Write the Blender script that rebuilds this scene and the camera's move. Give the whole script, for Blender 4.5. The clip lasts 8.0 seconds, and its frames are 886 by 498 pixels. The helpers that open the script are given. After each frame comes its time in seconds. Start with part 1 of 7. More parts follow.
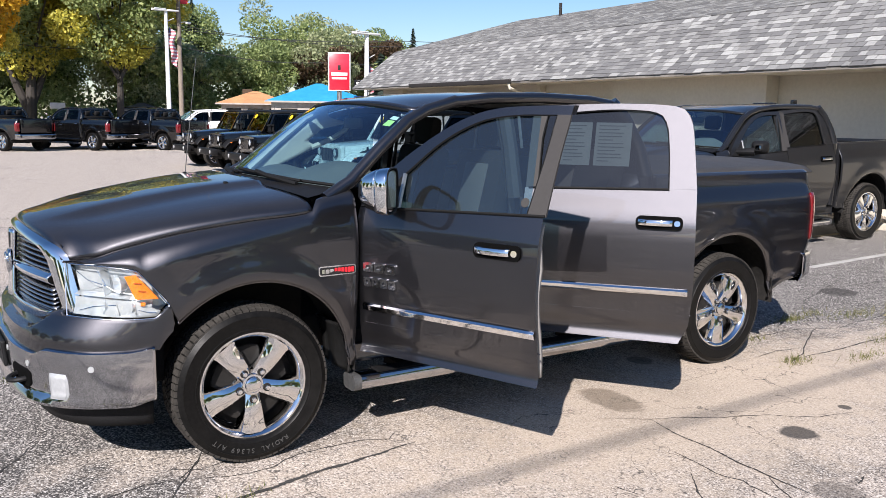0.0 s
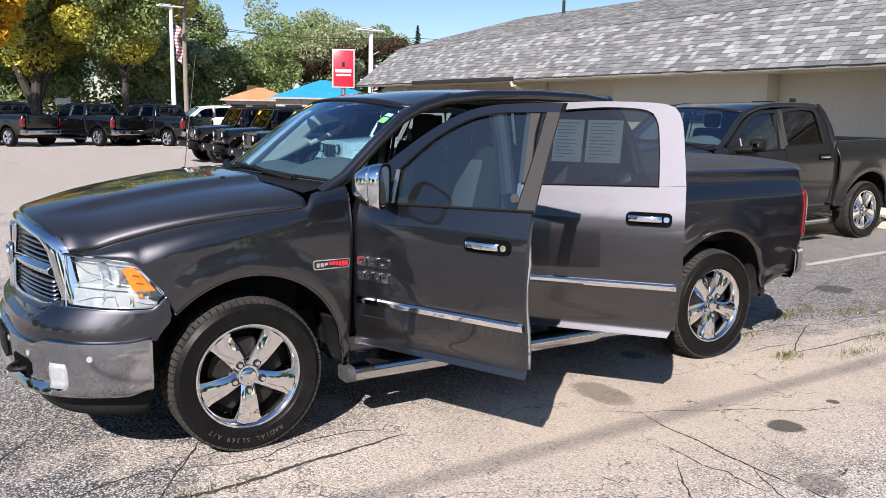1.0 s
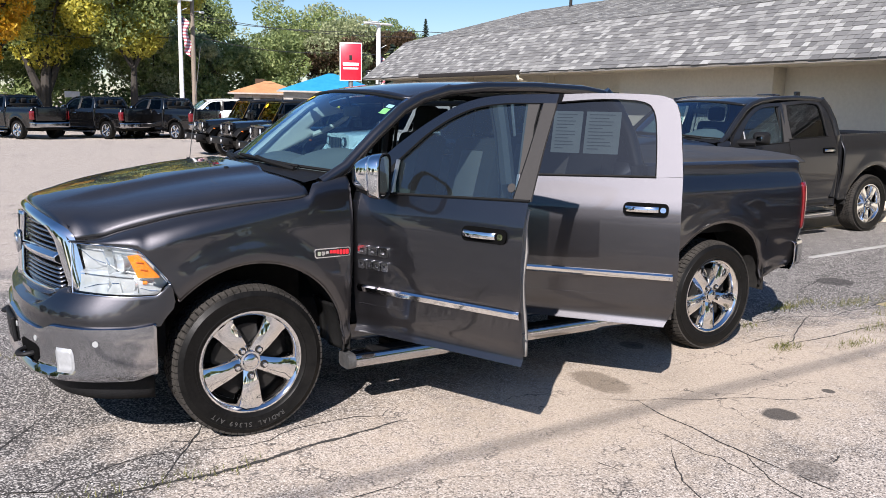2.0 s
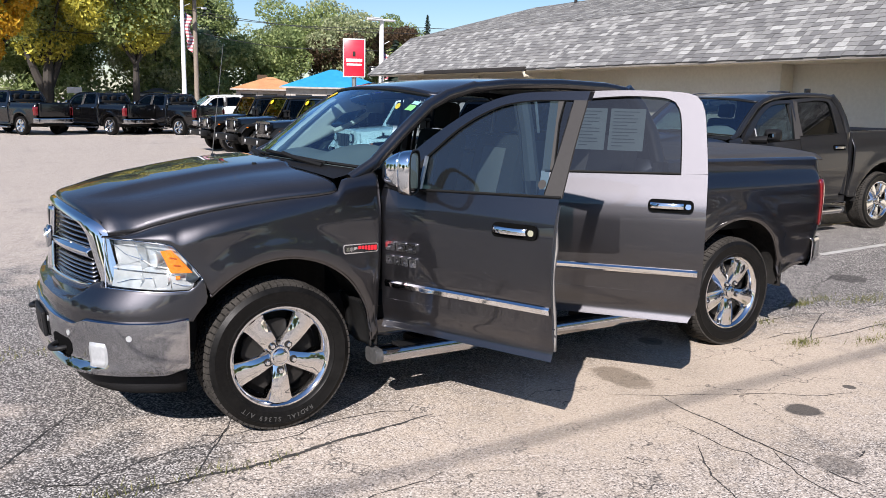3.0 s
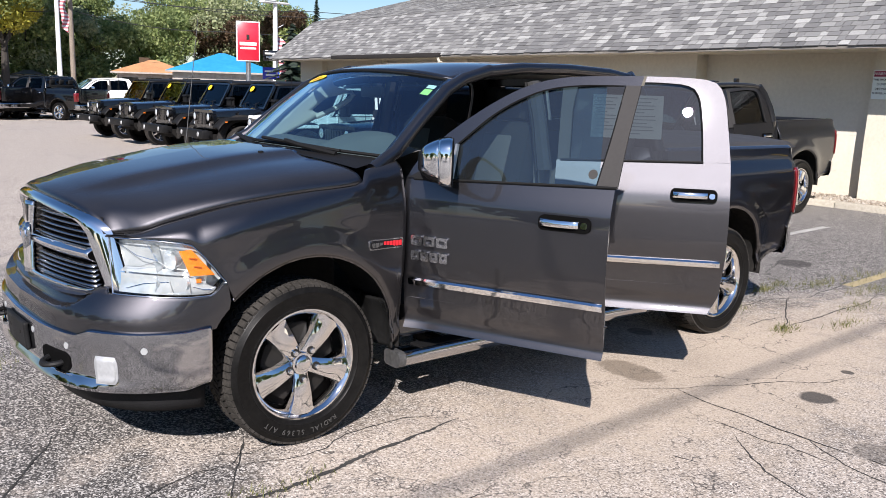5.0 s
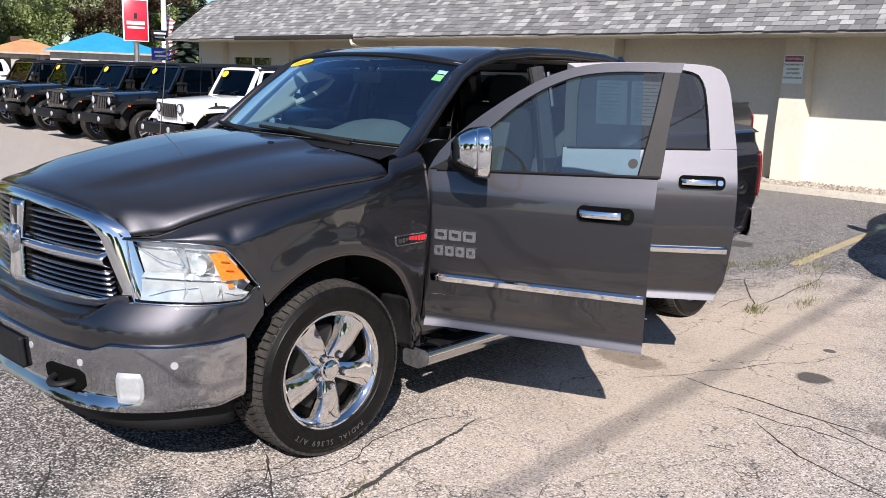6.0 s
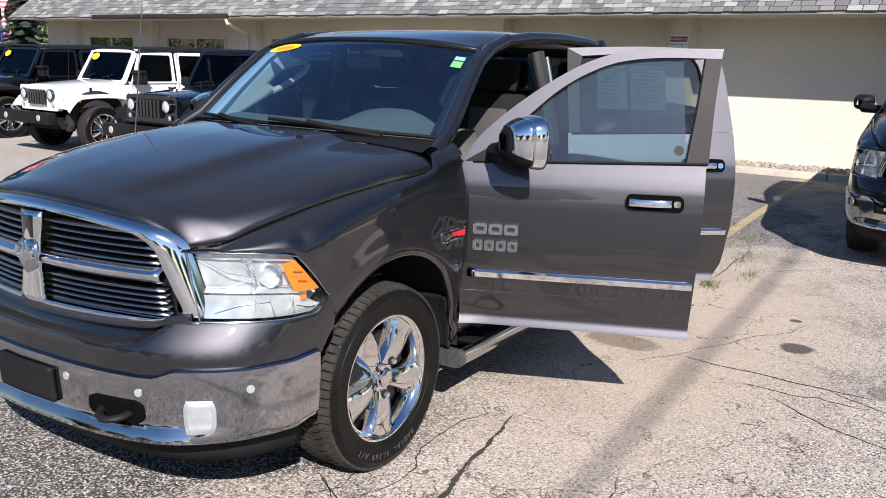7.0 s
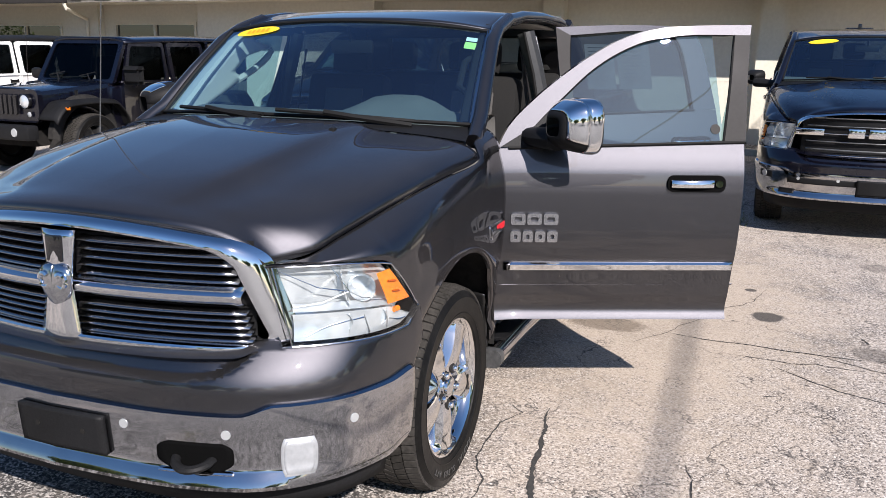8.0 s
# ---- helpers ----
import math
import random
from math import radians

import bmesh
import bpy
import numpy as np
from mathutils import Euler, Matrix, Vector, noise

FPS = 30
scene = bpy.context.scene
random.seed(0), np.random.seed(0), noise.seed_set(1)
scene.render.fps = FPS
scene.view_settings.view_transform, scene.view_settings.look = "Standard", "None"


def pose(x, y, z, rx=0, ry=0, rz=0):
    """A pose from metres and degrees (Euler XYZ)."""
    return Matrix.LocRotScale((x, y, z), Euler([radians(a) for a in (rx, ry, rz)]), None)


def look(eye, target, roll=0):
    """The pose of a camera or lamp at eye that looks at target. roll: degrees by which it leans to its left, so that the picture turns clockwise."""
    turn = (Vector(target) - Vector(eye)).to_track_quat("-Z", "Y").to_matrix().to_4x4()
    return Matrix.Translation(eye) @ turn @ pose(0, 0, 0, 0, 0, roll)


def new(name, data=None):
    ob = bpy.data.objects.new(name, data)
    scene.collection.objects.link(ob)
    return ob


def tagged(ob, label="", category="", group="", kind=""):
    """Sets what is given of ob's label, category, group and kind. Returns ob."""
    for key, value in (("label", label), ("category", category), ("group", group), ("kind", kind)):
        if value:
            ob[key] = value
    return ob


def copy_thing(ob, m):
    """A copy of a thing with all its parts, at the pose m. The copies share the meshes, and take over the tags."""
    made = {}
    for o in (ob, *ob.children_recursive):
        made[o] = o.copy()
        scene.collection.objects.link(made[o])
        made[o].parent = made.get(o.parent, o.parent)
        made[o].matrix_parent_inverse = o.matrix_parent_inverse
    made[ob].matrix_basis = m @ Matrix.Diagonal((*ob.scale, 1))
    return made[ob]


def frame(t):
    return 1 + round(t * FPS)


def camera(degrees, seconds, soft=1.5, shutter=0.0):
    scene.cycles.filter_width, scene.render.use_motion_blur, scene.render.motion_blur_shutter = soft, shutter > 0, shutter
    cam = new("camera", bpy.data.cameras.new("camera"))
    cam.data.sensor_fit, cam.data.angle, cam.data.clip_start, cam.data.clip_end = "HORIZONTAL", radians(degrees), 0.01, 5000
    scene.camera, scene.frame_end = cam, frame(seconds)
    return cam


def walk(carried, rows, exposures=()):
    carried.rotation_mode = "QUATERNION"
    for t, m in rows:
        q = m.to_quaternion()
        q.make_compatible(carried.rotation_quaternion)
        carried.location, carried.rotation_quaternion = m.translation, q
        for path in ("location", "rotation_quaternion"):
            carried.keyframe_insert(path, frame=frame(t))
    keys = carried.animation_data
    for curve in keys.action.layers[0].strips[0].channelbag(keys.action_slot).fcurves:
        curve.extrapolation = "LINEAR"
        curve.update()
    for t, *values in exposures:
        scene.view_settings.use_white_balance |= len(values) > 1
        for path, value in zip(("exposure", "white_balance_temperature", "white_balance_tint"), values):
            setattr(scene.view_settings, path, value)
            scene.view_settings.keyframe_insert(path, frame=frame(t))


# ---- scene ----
# ---- camera and walk ----
cam = camera(56.0, 8.0, soft=0.6)
PATH = [
    (0.0, (-1.37, -3.984, 1.791), (-0.322, -2.31, 1.475), 0.8),
    (0.5, (-1.378, -4.007, 1.794), (-0.332, -2.333, 1.477), 0.9),
    (1.0, (-1.359, -4.091, 1.792), (-0.321, -2.413, 1.469), 1.0),
    (1.5, (-1.347, -4.185, 1.779), (-0.323, -2.499, 1.447), 1.0),
    (3.0, (-1.506, -4.128, 1.778), (-0.485, -2.444, 1.432), 1.2),
    (3.5, (-1.642, -3.999, 1.774), (-0.587, -2.335, 1.427), 1.3),
    (4.0, (-1.715, -3.884, 1.762), (-0.608, -2.256, 1.411), 1.5),
    (4.5, (-1.792, -3.693, 1.751), (-0.621, -2.112, 1.393), 1.8),
    (5.0, (-1.967, -3.443, 1.744), (-0.723, -1.92, 1.375), 1.8),
    (6.5, (-2.54, -2.453, 1.742), (-1.002, -1.245, 1.322), 1.9),
    (7.0, (-2.746, -2.019, 1.755), (-1.105, -0.963, 1.317), 1.6),
    (7.5, (-2.823, -1.558, 1.732), (-1.089, -0.67, 1.283), 1.2),
    (8.0, (-2.925, -1.084, 1.726), (-1.113, -0.376, 1.26), 0.6),
]
walk(cam, [(t, look(eye, target, roll)) for t, eye, target, roll in PATH], [(0.0, 0.80, 6300, 16), (8.0, 0.70, 6300, 16)])

# ---- sky and sun ----
SUN = Vector((-0.5135, -0.4785, 0.5124)).normalized()
world = bpy.data.worlds.new("sky")
scene.world = world
world.use_nodes = True
wn = world.node_tree
sky = wn.nodes.new("ShaderNodeTexSky")
sky.sky_type, sky.sun_disc = "NISHITA", False
sky.sun_elevation = math.asin(SUN.z)
sky.sun_rotation = math.atan2(SUN.x, SUN.y)
sky.dust_density, sky.ozone_density, sky.air_density = 0.3, 3.2, 1.0
wn.nodes["Background"].inputs["Strength"].default_value = 0.071
deep = wn.nodes.new("ShaderNodeHueSaturation")      # the clear autumn sky is a little deeper than the model's
deep.inputs["Saturation"].default_value = 1.14
wn.links.new(sky.outputs["Color"], deep.inputs["Color"])
wn.links.new(deep.outputs["Color"], wn.nodes["Background"].inputs["Color"])
lamp = bpy.data.lights.new("sun", "SUN")
lamp.energy, lamp.angle, lamp.color = 5.0, radians(0.53), (1.0, 0.95, 0.87)
sun = new("sun", lamp)
sun.matrix_world = look(SUN * 40, (0, 0, 0))


# ---- helpers of this scene ----
def smooth_through(xs, ys):
    """A smooth curve through the points, flat outside them."""
    n = len(xs)
    d = [(ys[i + 1] - ys[i]) / (xs[i + 1] - xs[i]) for i in range(n - 1)]
    m = [d[0]] + [0 if d[i - 1] * d[i] <= 0 else 2 * d[i - 1] * d[i] / (d[i - 1] + d[i]) for i in range(1, n - 1)] + [d[-1]]

    def value(x):
        if x <= xs[0]:
            return ys[0]
        if x >= xs[-1]:
            return ys[-1]
        i = max(k for k in range(n - 1) if xs[k] <= x)
        h = xs[i + 1] - xs[i]
        t = (x - xs[i]) / h
        return ((1 + 2 * t) * (1 - t) ** 2 * ys[i] + t * (1 - t) ** 2 * h * m[i]
                + t * t * (3 - 2 * t) * ys[i + 1] + t * t * (t - 1) * h * m[i + 1])
    return value


def mix(a, b, t):
    return a + (b - a) * t


def step(a, b, x):
    t = min(1, max(0, (x - a) / (b - a)))
    return t * t * (3 - 2 * t)


def mesh_part(name, verts, faces, material, parent=None, label="", soft=True, thick=0.0, angle=35):
    me = bpy.data.meshes.new(name)
    me.from_pydata([tuple(v) for v in verts], [], faces)
    me.materials.append(material)
    ob = new(name, me)
    if soft:
        me.polygons.foreach_set("use_smooth", [True] * len(me.polygons))
        me.set_sharp_from_angle(angle=radians(angle))
    if thick:
        mod = ob.modifiers.new("thickness", "SOLIDIFY")
        mod.thickness, mod.offset = thick, 0
    if parent:
        ob.parent = parent
    return tagged(ob, label)


def part(name, bm, material, parent=None, label="", soft=True, angle=35):
    """Links a bmesh as one mesh object under a thing or a part."""
    me = bpy.data.meshes.new(name)
    bmesh.ops.recalc_face_normals(bm, faces=bm.faces)
    bm.to_mesh(me)
    bm.free()
    me.materials.append(material)
    if soft:
        me.polygons.foreach_set("use_smooth", [True] * len(me.polygons))
        me.set_sharp_from_angle(angle=radians(angle))
    ob = new(name, me)
    if parent:
        ob.parent = parent
    return tagged(ob, label)


def sheet(name, fn, nu, nv, material, parent=None, label="", thick=0.0, closed=False, angle=35):
    """A curved sheet; fn(u, v), both from 0 to 1, gives its places."""
    verts = [fn(i / nu, j / nv) for i in range(nu + 1) for j in range(nv + 1)]
    w = nv + 1
    faces = [(i * w + j, (i + 1) * w + j, (i + 1) * w + j + 1, i * w + j + 1) for i in range(nu) for j in range(nv)]
    return mesh_part(name, verts, faces, material, parent, label, True, thick, angle)


def box(bm, x0, x1, y0, y1, z0, z1, bevel=0.0, m=None):
    made = bmesh.ops.create_cube(bm, size=1)["verts"]
    for v in made:
        v.co = Vector((mix(x0, x1, v.co.x + 0.5), mix(y0, y1, v.co.y + 0.5), mix(z0, z1, v.co.z + 0.5)))
    if bevel:
        es = list({e for v in made for e in v.link_edges})
        res = bmesh.ops.bevel(bm, geom=es, offset=bevel, segments=2, profile=0.5, affect="EDGES")
        made = list({v for f in res["faces"] for v in f.verts} | {v for v in made if v.is_valid})
    if m is not None:
        for v in made:
            v.co = m @ v.co
    return made


def tube(bm, pts, radius, n=8, caps=True, flat=1.0):
    """A round bar along points; radius a number or a function of 0..1."""
    rings = []
    pts = [Vector(p) for p in pts]
    for i, p in enumerate(pts):
        way = (pts[min(i + 1, len(pts) - 1)] - pts[max(i - 1, 0)]).normalized()
        side = way.cross(Vector((0, 0, 1)))
        if side.length < 0.05:
            side = way.cross(Vector((0, 1, 0)))
        side.normalize()
        up = side.cross(way)
        r = radius(i / (len(pts) - 1)) if callable(radius) else radius
        rings.append([bm.verts.new(p + side * (r * math.cos(a)) + up * (r * flat * math.sin(a)))
                      for a in (2 * math.pi * k / n for k in range(n))])
    for a, b in zip(rings, rings[1:]):
        for k in range(n):
            bm.faces.new((a[k], a[(k + 1) % n], b[(k + 1) % n], b[k]))
    if caps:
        bm.faces.new(rings[0][::-1])
        bm.faces.new(rings[-1])


def lathe(bm, profile, n=48, m=None, share=1.0):
    """Turns (radius, y) pairs about the y axis."""
    rings = []
    for r, y in profile:
        ring = []
        for k in range(n):
            a = 2 * math.pi * k / n
            co = Vector((r * math.cos(a), y, r * math.sin(a)))
            ring.append(bm.verts.new(m @ co if m is not None else co))
        rings.append(ring)
    for a, b in zip(rings, rings[1:]):
        for k in range(n):
            bm.faces.new((a[k], a[(k + 1) % n], b[(k + 1) % n], b[k]))


def plate(bm, outline, y0, y1, fn=None):
    """A flat plate: outline of (x, z) pairs, from y0 to y1."""
    fn = fn or (lambda x, y, z: (x, y, z))
    a = [bm.verts.new(fn(x, y0, z)) for x, z in outline]
    b = [bm.verts.new(fn(x, y1, z)) for x, z in outline]
    n = len(outline)
    bm.faces.new(a)
    bm.faces.new(b[::-1])
    for k in range(n):
        bm.faces.new((a[k], b[k], b[(k + 1) % n], a[(k + 1) % n]))


def round_outline(x0, x1, z0, z1, r, n=5):
    out = []
    for cx, cz, a0 in ((x1 - r, z1 - r, 0), (x0 + r, z1 - r, 90), (x0 + r, z0 + r, 180), (x1 - r, z0 + r, 270)):
        out += [(cx + r * math.cos(radians(a0 + 90 * k / n)), cz + r * math.sin(radians(a0 + 90 * k / n))) for k in range(n + 1)]
    return out


def ring_frame(bm, outer, inner, fn0, fn1):
    """A frame between two outlines with equal counts; fn0 and fn1 place the two sides."""
    n = len(outer)
    o0, i0 = [bm.verts.new(fn0(*p)) for p in outer], [bm.verts.new(fn0(*p)) for p in inner]
    o1, i1 = [bm.verts.new(fn1(*p)) for p in outer], [bm.verts.new(fn1(*p)) for p in inner]
    for k in range(n):
        j = (k + 1) % n
        bm.faces.new((o0[k], o0[j], i0[j], i0[k]))
        bm.faces.new((o1[k], i1[k], i1[j], o1[j]))
        bm.faces.new((o0[k], o1[k], o1[j], o0[j]))
        bm.faces.new((i0[k], i0[j], i1[j], i1[k]))


def empty(name, m=None, parent=None):
    ob = new(name)
    ob.empty_display_size = 0.2
    if m is not None:
        ob.matrix_basis = m
    if parent:
        ob.parent = parent
    return ob


# ---- materials ----
def material(name, colour=(0.5, 0.5, 0.5), rough=0.5, metal=0.0, coat=0.0, spec=0.5):
    m = bpy.data.materials.new(name)
    m.use_nodes = True
    b = m.node_tree.nodes["Principled BSDF"]
    b.inputs["Base Color"].default_value = (*colour, 1)
    b.inputs["Roughness"].default_value = rough
    b.inputs["Metallic"].default_value = metal
    b.inputs["Coat Weight"].default_value = coat
    b.inputs["Coat Roughness"].default_value = 0.04
    b.inputs["Specular IOR Level"].default_value = spec
    return m


class Nodes:
    """Short hand for building node trees."""

    def __init__(self, m):
        self.tree = m.node_tree
        self.bsdf = self.tree.nodes["Principled BSDF"]

    def add(self, kind, **values):
        node = self.tree.nodes.new("ShaderNode" + kind)
        for key, value in values.items():
            if key == "operation":
                node.operation = value
            elif key == "blend":
                node.blend_type = value
            elif key == "data":
                node.data_type = value
            elif key == "feature":
                node.feature = value
            else:
                node.inputs[key].default_value = value
        return node

    def link(self, a, b):
        self.tree.links.new(a, b)

    def place(self):
        return self.add("TexCoord").outputs["Object"]

    def ramp(self, fac, stops):
        r = self.add("ValToRGB")
        e = r.color_ramp.elements
        while len(e) < len(stops):
            e.new(0.5)
        for el, (p, c) in zip(e, stops):
            el.position, el.color = p, (*c, 1) if len(c) == 3 else c
        self.link(fac, r.inputs["Fac"])
        return r.outputs["Color"]

    def noise(self, scale, detail=4, rough=0.55, vector=None):
        n = self.add("TexNoise", Scale=scale, Detail=detail, Roughness=rough)
        self.link(vector or self.place(), n.inputs["Vector"])
        return n.outputs["Fac"]

    def mixed(self, fac, a, b, blend="MIX"):
        n = self.tree.nodes.new("ShaderNodeMix")
        n.data_type, n.blend_type = "RGBA", blend
        for value, k in ((fac, 0), (a, 6), (b, 7)):
            if isinstance(value, bpy.types.NodeSocket):
                self.link(value, n.inputs[k])
            else:
                n.inputs[k].default_value = value if k == 0 else (*value, 1)
        return n.outputs[2]

    def math(self, op, a, b=0.0, clamp=False):
        n = self.tree.nodes.new("ShaderNodeMath")
        n.operation, n.use_clamp = op, clamp
        for k, value in enumerate((a, b)):
            if isinstance(value, bpy.types.NodeSocket):
                self.link(value, n.inputs[k])
            else:
                n.inputs[k].default_value = value
        return n.outputs[0]

    def bump(self, height, strength=0.3, distance=0.01):
        n = self.add("Bump", Strength=strength, Distance=distance)
        self.link(height, n.inputs["Height"])
        self.link(n.outputs["Normal"], self.bsdf.inputs["Normal"])

    def colour(self, socket):
        self.link(socket, self.bsdf.inputs["Base Color"])

    def rough(self, socket):
        self.link(socket, self.bsdf.inputs["Roughness"])


def grained(name, dark, light, rough=0.6, scale=30, metal=0.0, bump=0.15, coat=0.0, large=2.0):
    """A material whose colour wanders between two tones at two scales."""
    m = material(name, light, rough, metal, coat)
    n = Nodes(m)
    fine, wide = n.noise(scale), n.noise(large, 3)
    f = n.math("ADD", n.math("MULTIPLY", fine, 0.5), n.math("MULTIPLY", wide, 0.5))
    n.colour(n.ramp(f, [(0.35, dark), (0.65, light)]))
    n.rough(n.ramp(wide, [(0.3, (rough * 0.85,) * 3), (0.7, (min(1, rough * 1.15),) * 3)]))
    if bump:
        n.bump(fine, bump, 0.004)
    return m


def car_paint(name, base, flake, rough=0.36, metal=0.85, dust=0.05, coat_ior=1.5, flip=0.0):
    m = material(name, base, rough, metal, 1.0)
    n = Nodes(m)
    n.bsdf.inputs["Coat Roughness"].default_value = 0.02
    n.bsdf.inputs["Coat IOR"].default_value = coat_ior
    spark = n.noise(900, 1, 0.5)
    wide = n.noise(3.0, 4, 0.6)
    c = n.mixed(n.ramp(spark, [(0.45, (0, 0, 0)), (0.7, (1, 1, 1))]), base, flake)
    dusty = n.math("MULTIPLY", n.ramp(wide, [(0.5, (0, 0, 0)), (0.8, (1, 1, 1))]), dust)
    n.colour(n.mixed(dusty, c, (0.32, 0.29, 0.25)))
    n.rough(n.ramp(wide, [(0.35, (rough * 0.93,) * 3), (0.75, (rough * 1.12,) * 3)]))
    if flip:      # flakes under the clear coat: a broad, flat-topped sheen
        flakes, total = n.add("BsdfGlossy", Roughness=flip), n.tree.nodes.new("ShaderNodeAddShader")
        flakes.distribution = "BECKMANN"
        n.link(n.mixed(dusty, c, (0.20, 0.18, 0.16)), flakes.inputs["Color"])
        lie = n.add("NewGeometry")      # faces turned up are coloured paler, to brighten the dark hood
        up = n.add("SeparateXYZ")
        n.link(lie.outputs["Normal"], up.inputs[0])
        up_pale = n.add("MapRange", **{"From Min": 0.55, "From Max": 0.97, "To Max": 0.085})
        n.link(up.outputs["Z"], up_pale.inputs["Value"])
        film = n.math("MULTIPLY", up_pale.outputs["Result"], n.ramp(wide, [(0.25, (0.75, 0.75, 0.75)), (0.75, (1, 1, 1))]))
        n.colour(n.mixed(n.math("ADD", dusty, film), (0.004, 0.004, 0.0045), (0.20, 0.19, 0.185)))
        n.bsdf.inputs["Metallic"].default_value = 0.0
        n.bsdf.inputs["Specular IOR Level"].default_value = 0.0
        n.link(n.bsdf.outputs[0], total.inputs[0])
        n.link(flakes.outputs[0], total.inputs[1])
        n.link(total.outputs[0], n.tree.nodes["Material Output"].inputs["Surface"])
    return m


def pane(name, tint, gloss=0.0, dust=0.0, haze=0.0, cast=(0.8, 0.8, 0.8)):
    """Thin tinted glass: see-through, with a mirror that grows at grazing angles."""
    m = material(name)
    t = m.node_tree
    out = t.nodes["Material Output"]
    t.nodes.remove(t.nodes["Principled BSDF"])
    clear, shine, both = (t.nodes.new("ShaderNode" + k) for k in ("BsdfTransparent", "BsdfGlossy", "MixShader"))
    edge, power, scale = t.nodes.new("ShaderNodeLayerWeight"), t.nodes.new("ShaderNodeMath"), t.nodes.new("ShaderNodeMath")
    edge.inputs["Blend"].default_value = 0.5
    power.operation, scale.operation = "POWER", "MULTIPLY_ADD"
    power.inputs[1].default_value = 5.0
    scale.inputs[1].default_value, scale.inputs[2].default_value = 0.9, 0.05 + gloss
    t.links.new(edge.outputs["Facing"], power.inputs[0])
    t.links.new(power.outputs[0], scale.inputs[0])
    clear.inputs["Color"].default_value = (*tint, 1)
    shine.inputs["Roughness"].default_value = 0.003
    shine.inputs["Color"].default_value = (*cast, 1)
    t.links.new(scale.outputs[0], both.inputs["Fac"])
    t.links.new(clear.outputs[0], both.inputs[1])
    t.links.new(shine.outputs[0], both.inputs[2])
    # bluish diffuse film: dust, with the sky's pale veil coloured in
    film, dust_veil = t.nodes.new("ShaderNodeMixShader"), t.nodes.new("ShaderNodeBsdfDiffuse")
    dust_veil.inputs["Color"].default_value = (0.62, 0.68, 0.72, 1)
    film.inputs["Fac"].default_value = dust
    t.links.new(both.outputs[0], film.inputs[1])
    t.links.new(dust_veil.outputs[0], film.inputs[2])
    last = film
    if haze:      # broad gloss layer added to imitate the glare round the sun's reflection
        last, soft_shine = t.nodes.new("ShaderNodeMixShader"), t.nodes.new("ShaderNodeBsdfGlossy")
        soft_shine.inputs["Roughness"].default_value = 0.42
        last.inputs["Fac"].default_value = haze
        t.links.new(film.outputs[0], last.inputs[1])
        t.links.new(soft_shine.outputs[0], last.inputs[2])
    t.links.new(last.outputs[0], out.inputs["Surface"])
    return m


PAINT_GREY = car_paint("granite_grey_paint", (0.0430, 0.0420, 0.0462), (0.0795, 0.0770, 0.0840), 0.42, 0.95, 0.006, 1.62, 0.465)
PAINT_DARK = car_paint("charcoal_paint", (0.013, 0.0134, 0.0150), (0.028, 0.0285, 0.032), 0.36, 0.40, 0.008, 1.28)
PAINT_BLACK = car_paint("black_paint", (0.002, 0.002, 0.0025), (0.005, 0.005, 0.006), 0.25, 0.3, 0.005, 1.42)
PAINT_NAVY = car_paint("blue_black_paint", (0.003, 0.003, 0.008), (0.009, 0.009, 0.020), 0.28, 0.5, 0.015)
PAINT_WHITE = car_paint("white_paint", (0.78, 0.78, 0.77), (0.82, 0.82, 0.81), 0.35, 0.0, 0.06)
CHROME = material("chrome", (0.82, 0.83, 0.84), 0.06, 1.0)
CHROME_WORN = grained("bumper_chrome", (0.43, 0.43, 0.445), (0.54, 0.54, 0.555), 0.075, 6, 1.0, 0.0, 0.0, 3)
ALLOY = grained("wheel_chrome", (0.70, 0.70, 0.70), (0.80, 0.80, 0.80), 0.05, 18, 1.0, 0.0)
STEEL = grained("grey_steel", (0.30, 0.30, 0.30), (0.45, 0.45, 0.44), 0.42, 40, 1.0, 0.1)
BLACK_PLASTIC = grained("black_plastic", (0.007, 0.007, 0.007), (0.016, 0.016, 0.017), 0.5, 160, 0.0, 0.2)
BLACK_GLOSS = material("black_gloss", (0.008, 0.008, 0.009), 0.12, 0.0, 0.5)
UNDER = grained("underbody", (0.010, 0.010, 0.010), (0.022, 0.020, 0.018), 0.85, 20)
LINER = grained("wheel_liner", (0.012, 0.012, 0.012), (0.03, 0.028, 0.026), 0.8, 30)
RUBBER = grained("tyre_rubber", (0.004, 0.004, 0.004), (0.010, 0.0095, 0.009), 0.42, 60, 0.0, 0.15, 0.0, 8)
TREAD = grained("tread_rubber", (0.020, 0.019, 0.017), (0.055, 0.05, 0.045), 0.85, 60, 0.0, 0.2, 0.0, 8)
DEEP = material("shaded_hollow", (0.003, 0.003, 0.003), 0.9, 0.0, 0.0, 0.05)
SEAL = material("rubber_seal", (0.010, 0.010, 0.010), 0.6)
VINYL = grained("tonneau_vinyl", (0.030, 0.028, 0.026), (0.055, 0.051, 0.047), 0.6, 220, 0.0, 0.3)
CLOTH_DARK = grained("black_cloth", (0.010, 0.010, 0.010), (0.022, 0.0215, 0.021), 0.9, 200, 0.0, 0.3)
CLOTH_GREY = grained("grey_cloth", (0.045, 0.043, 0.040), (0.08, 0.075, 0.070), 0.9, 180, 0.0, 0.3)
TRIM_GREY = grained("grey_trim", (0.20, 0.19, 0.18), (0.28, 0.27, 0.25), 0.6, 120, 0.0, 0.1)
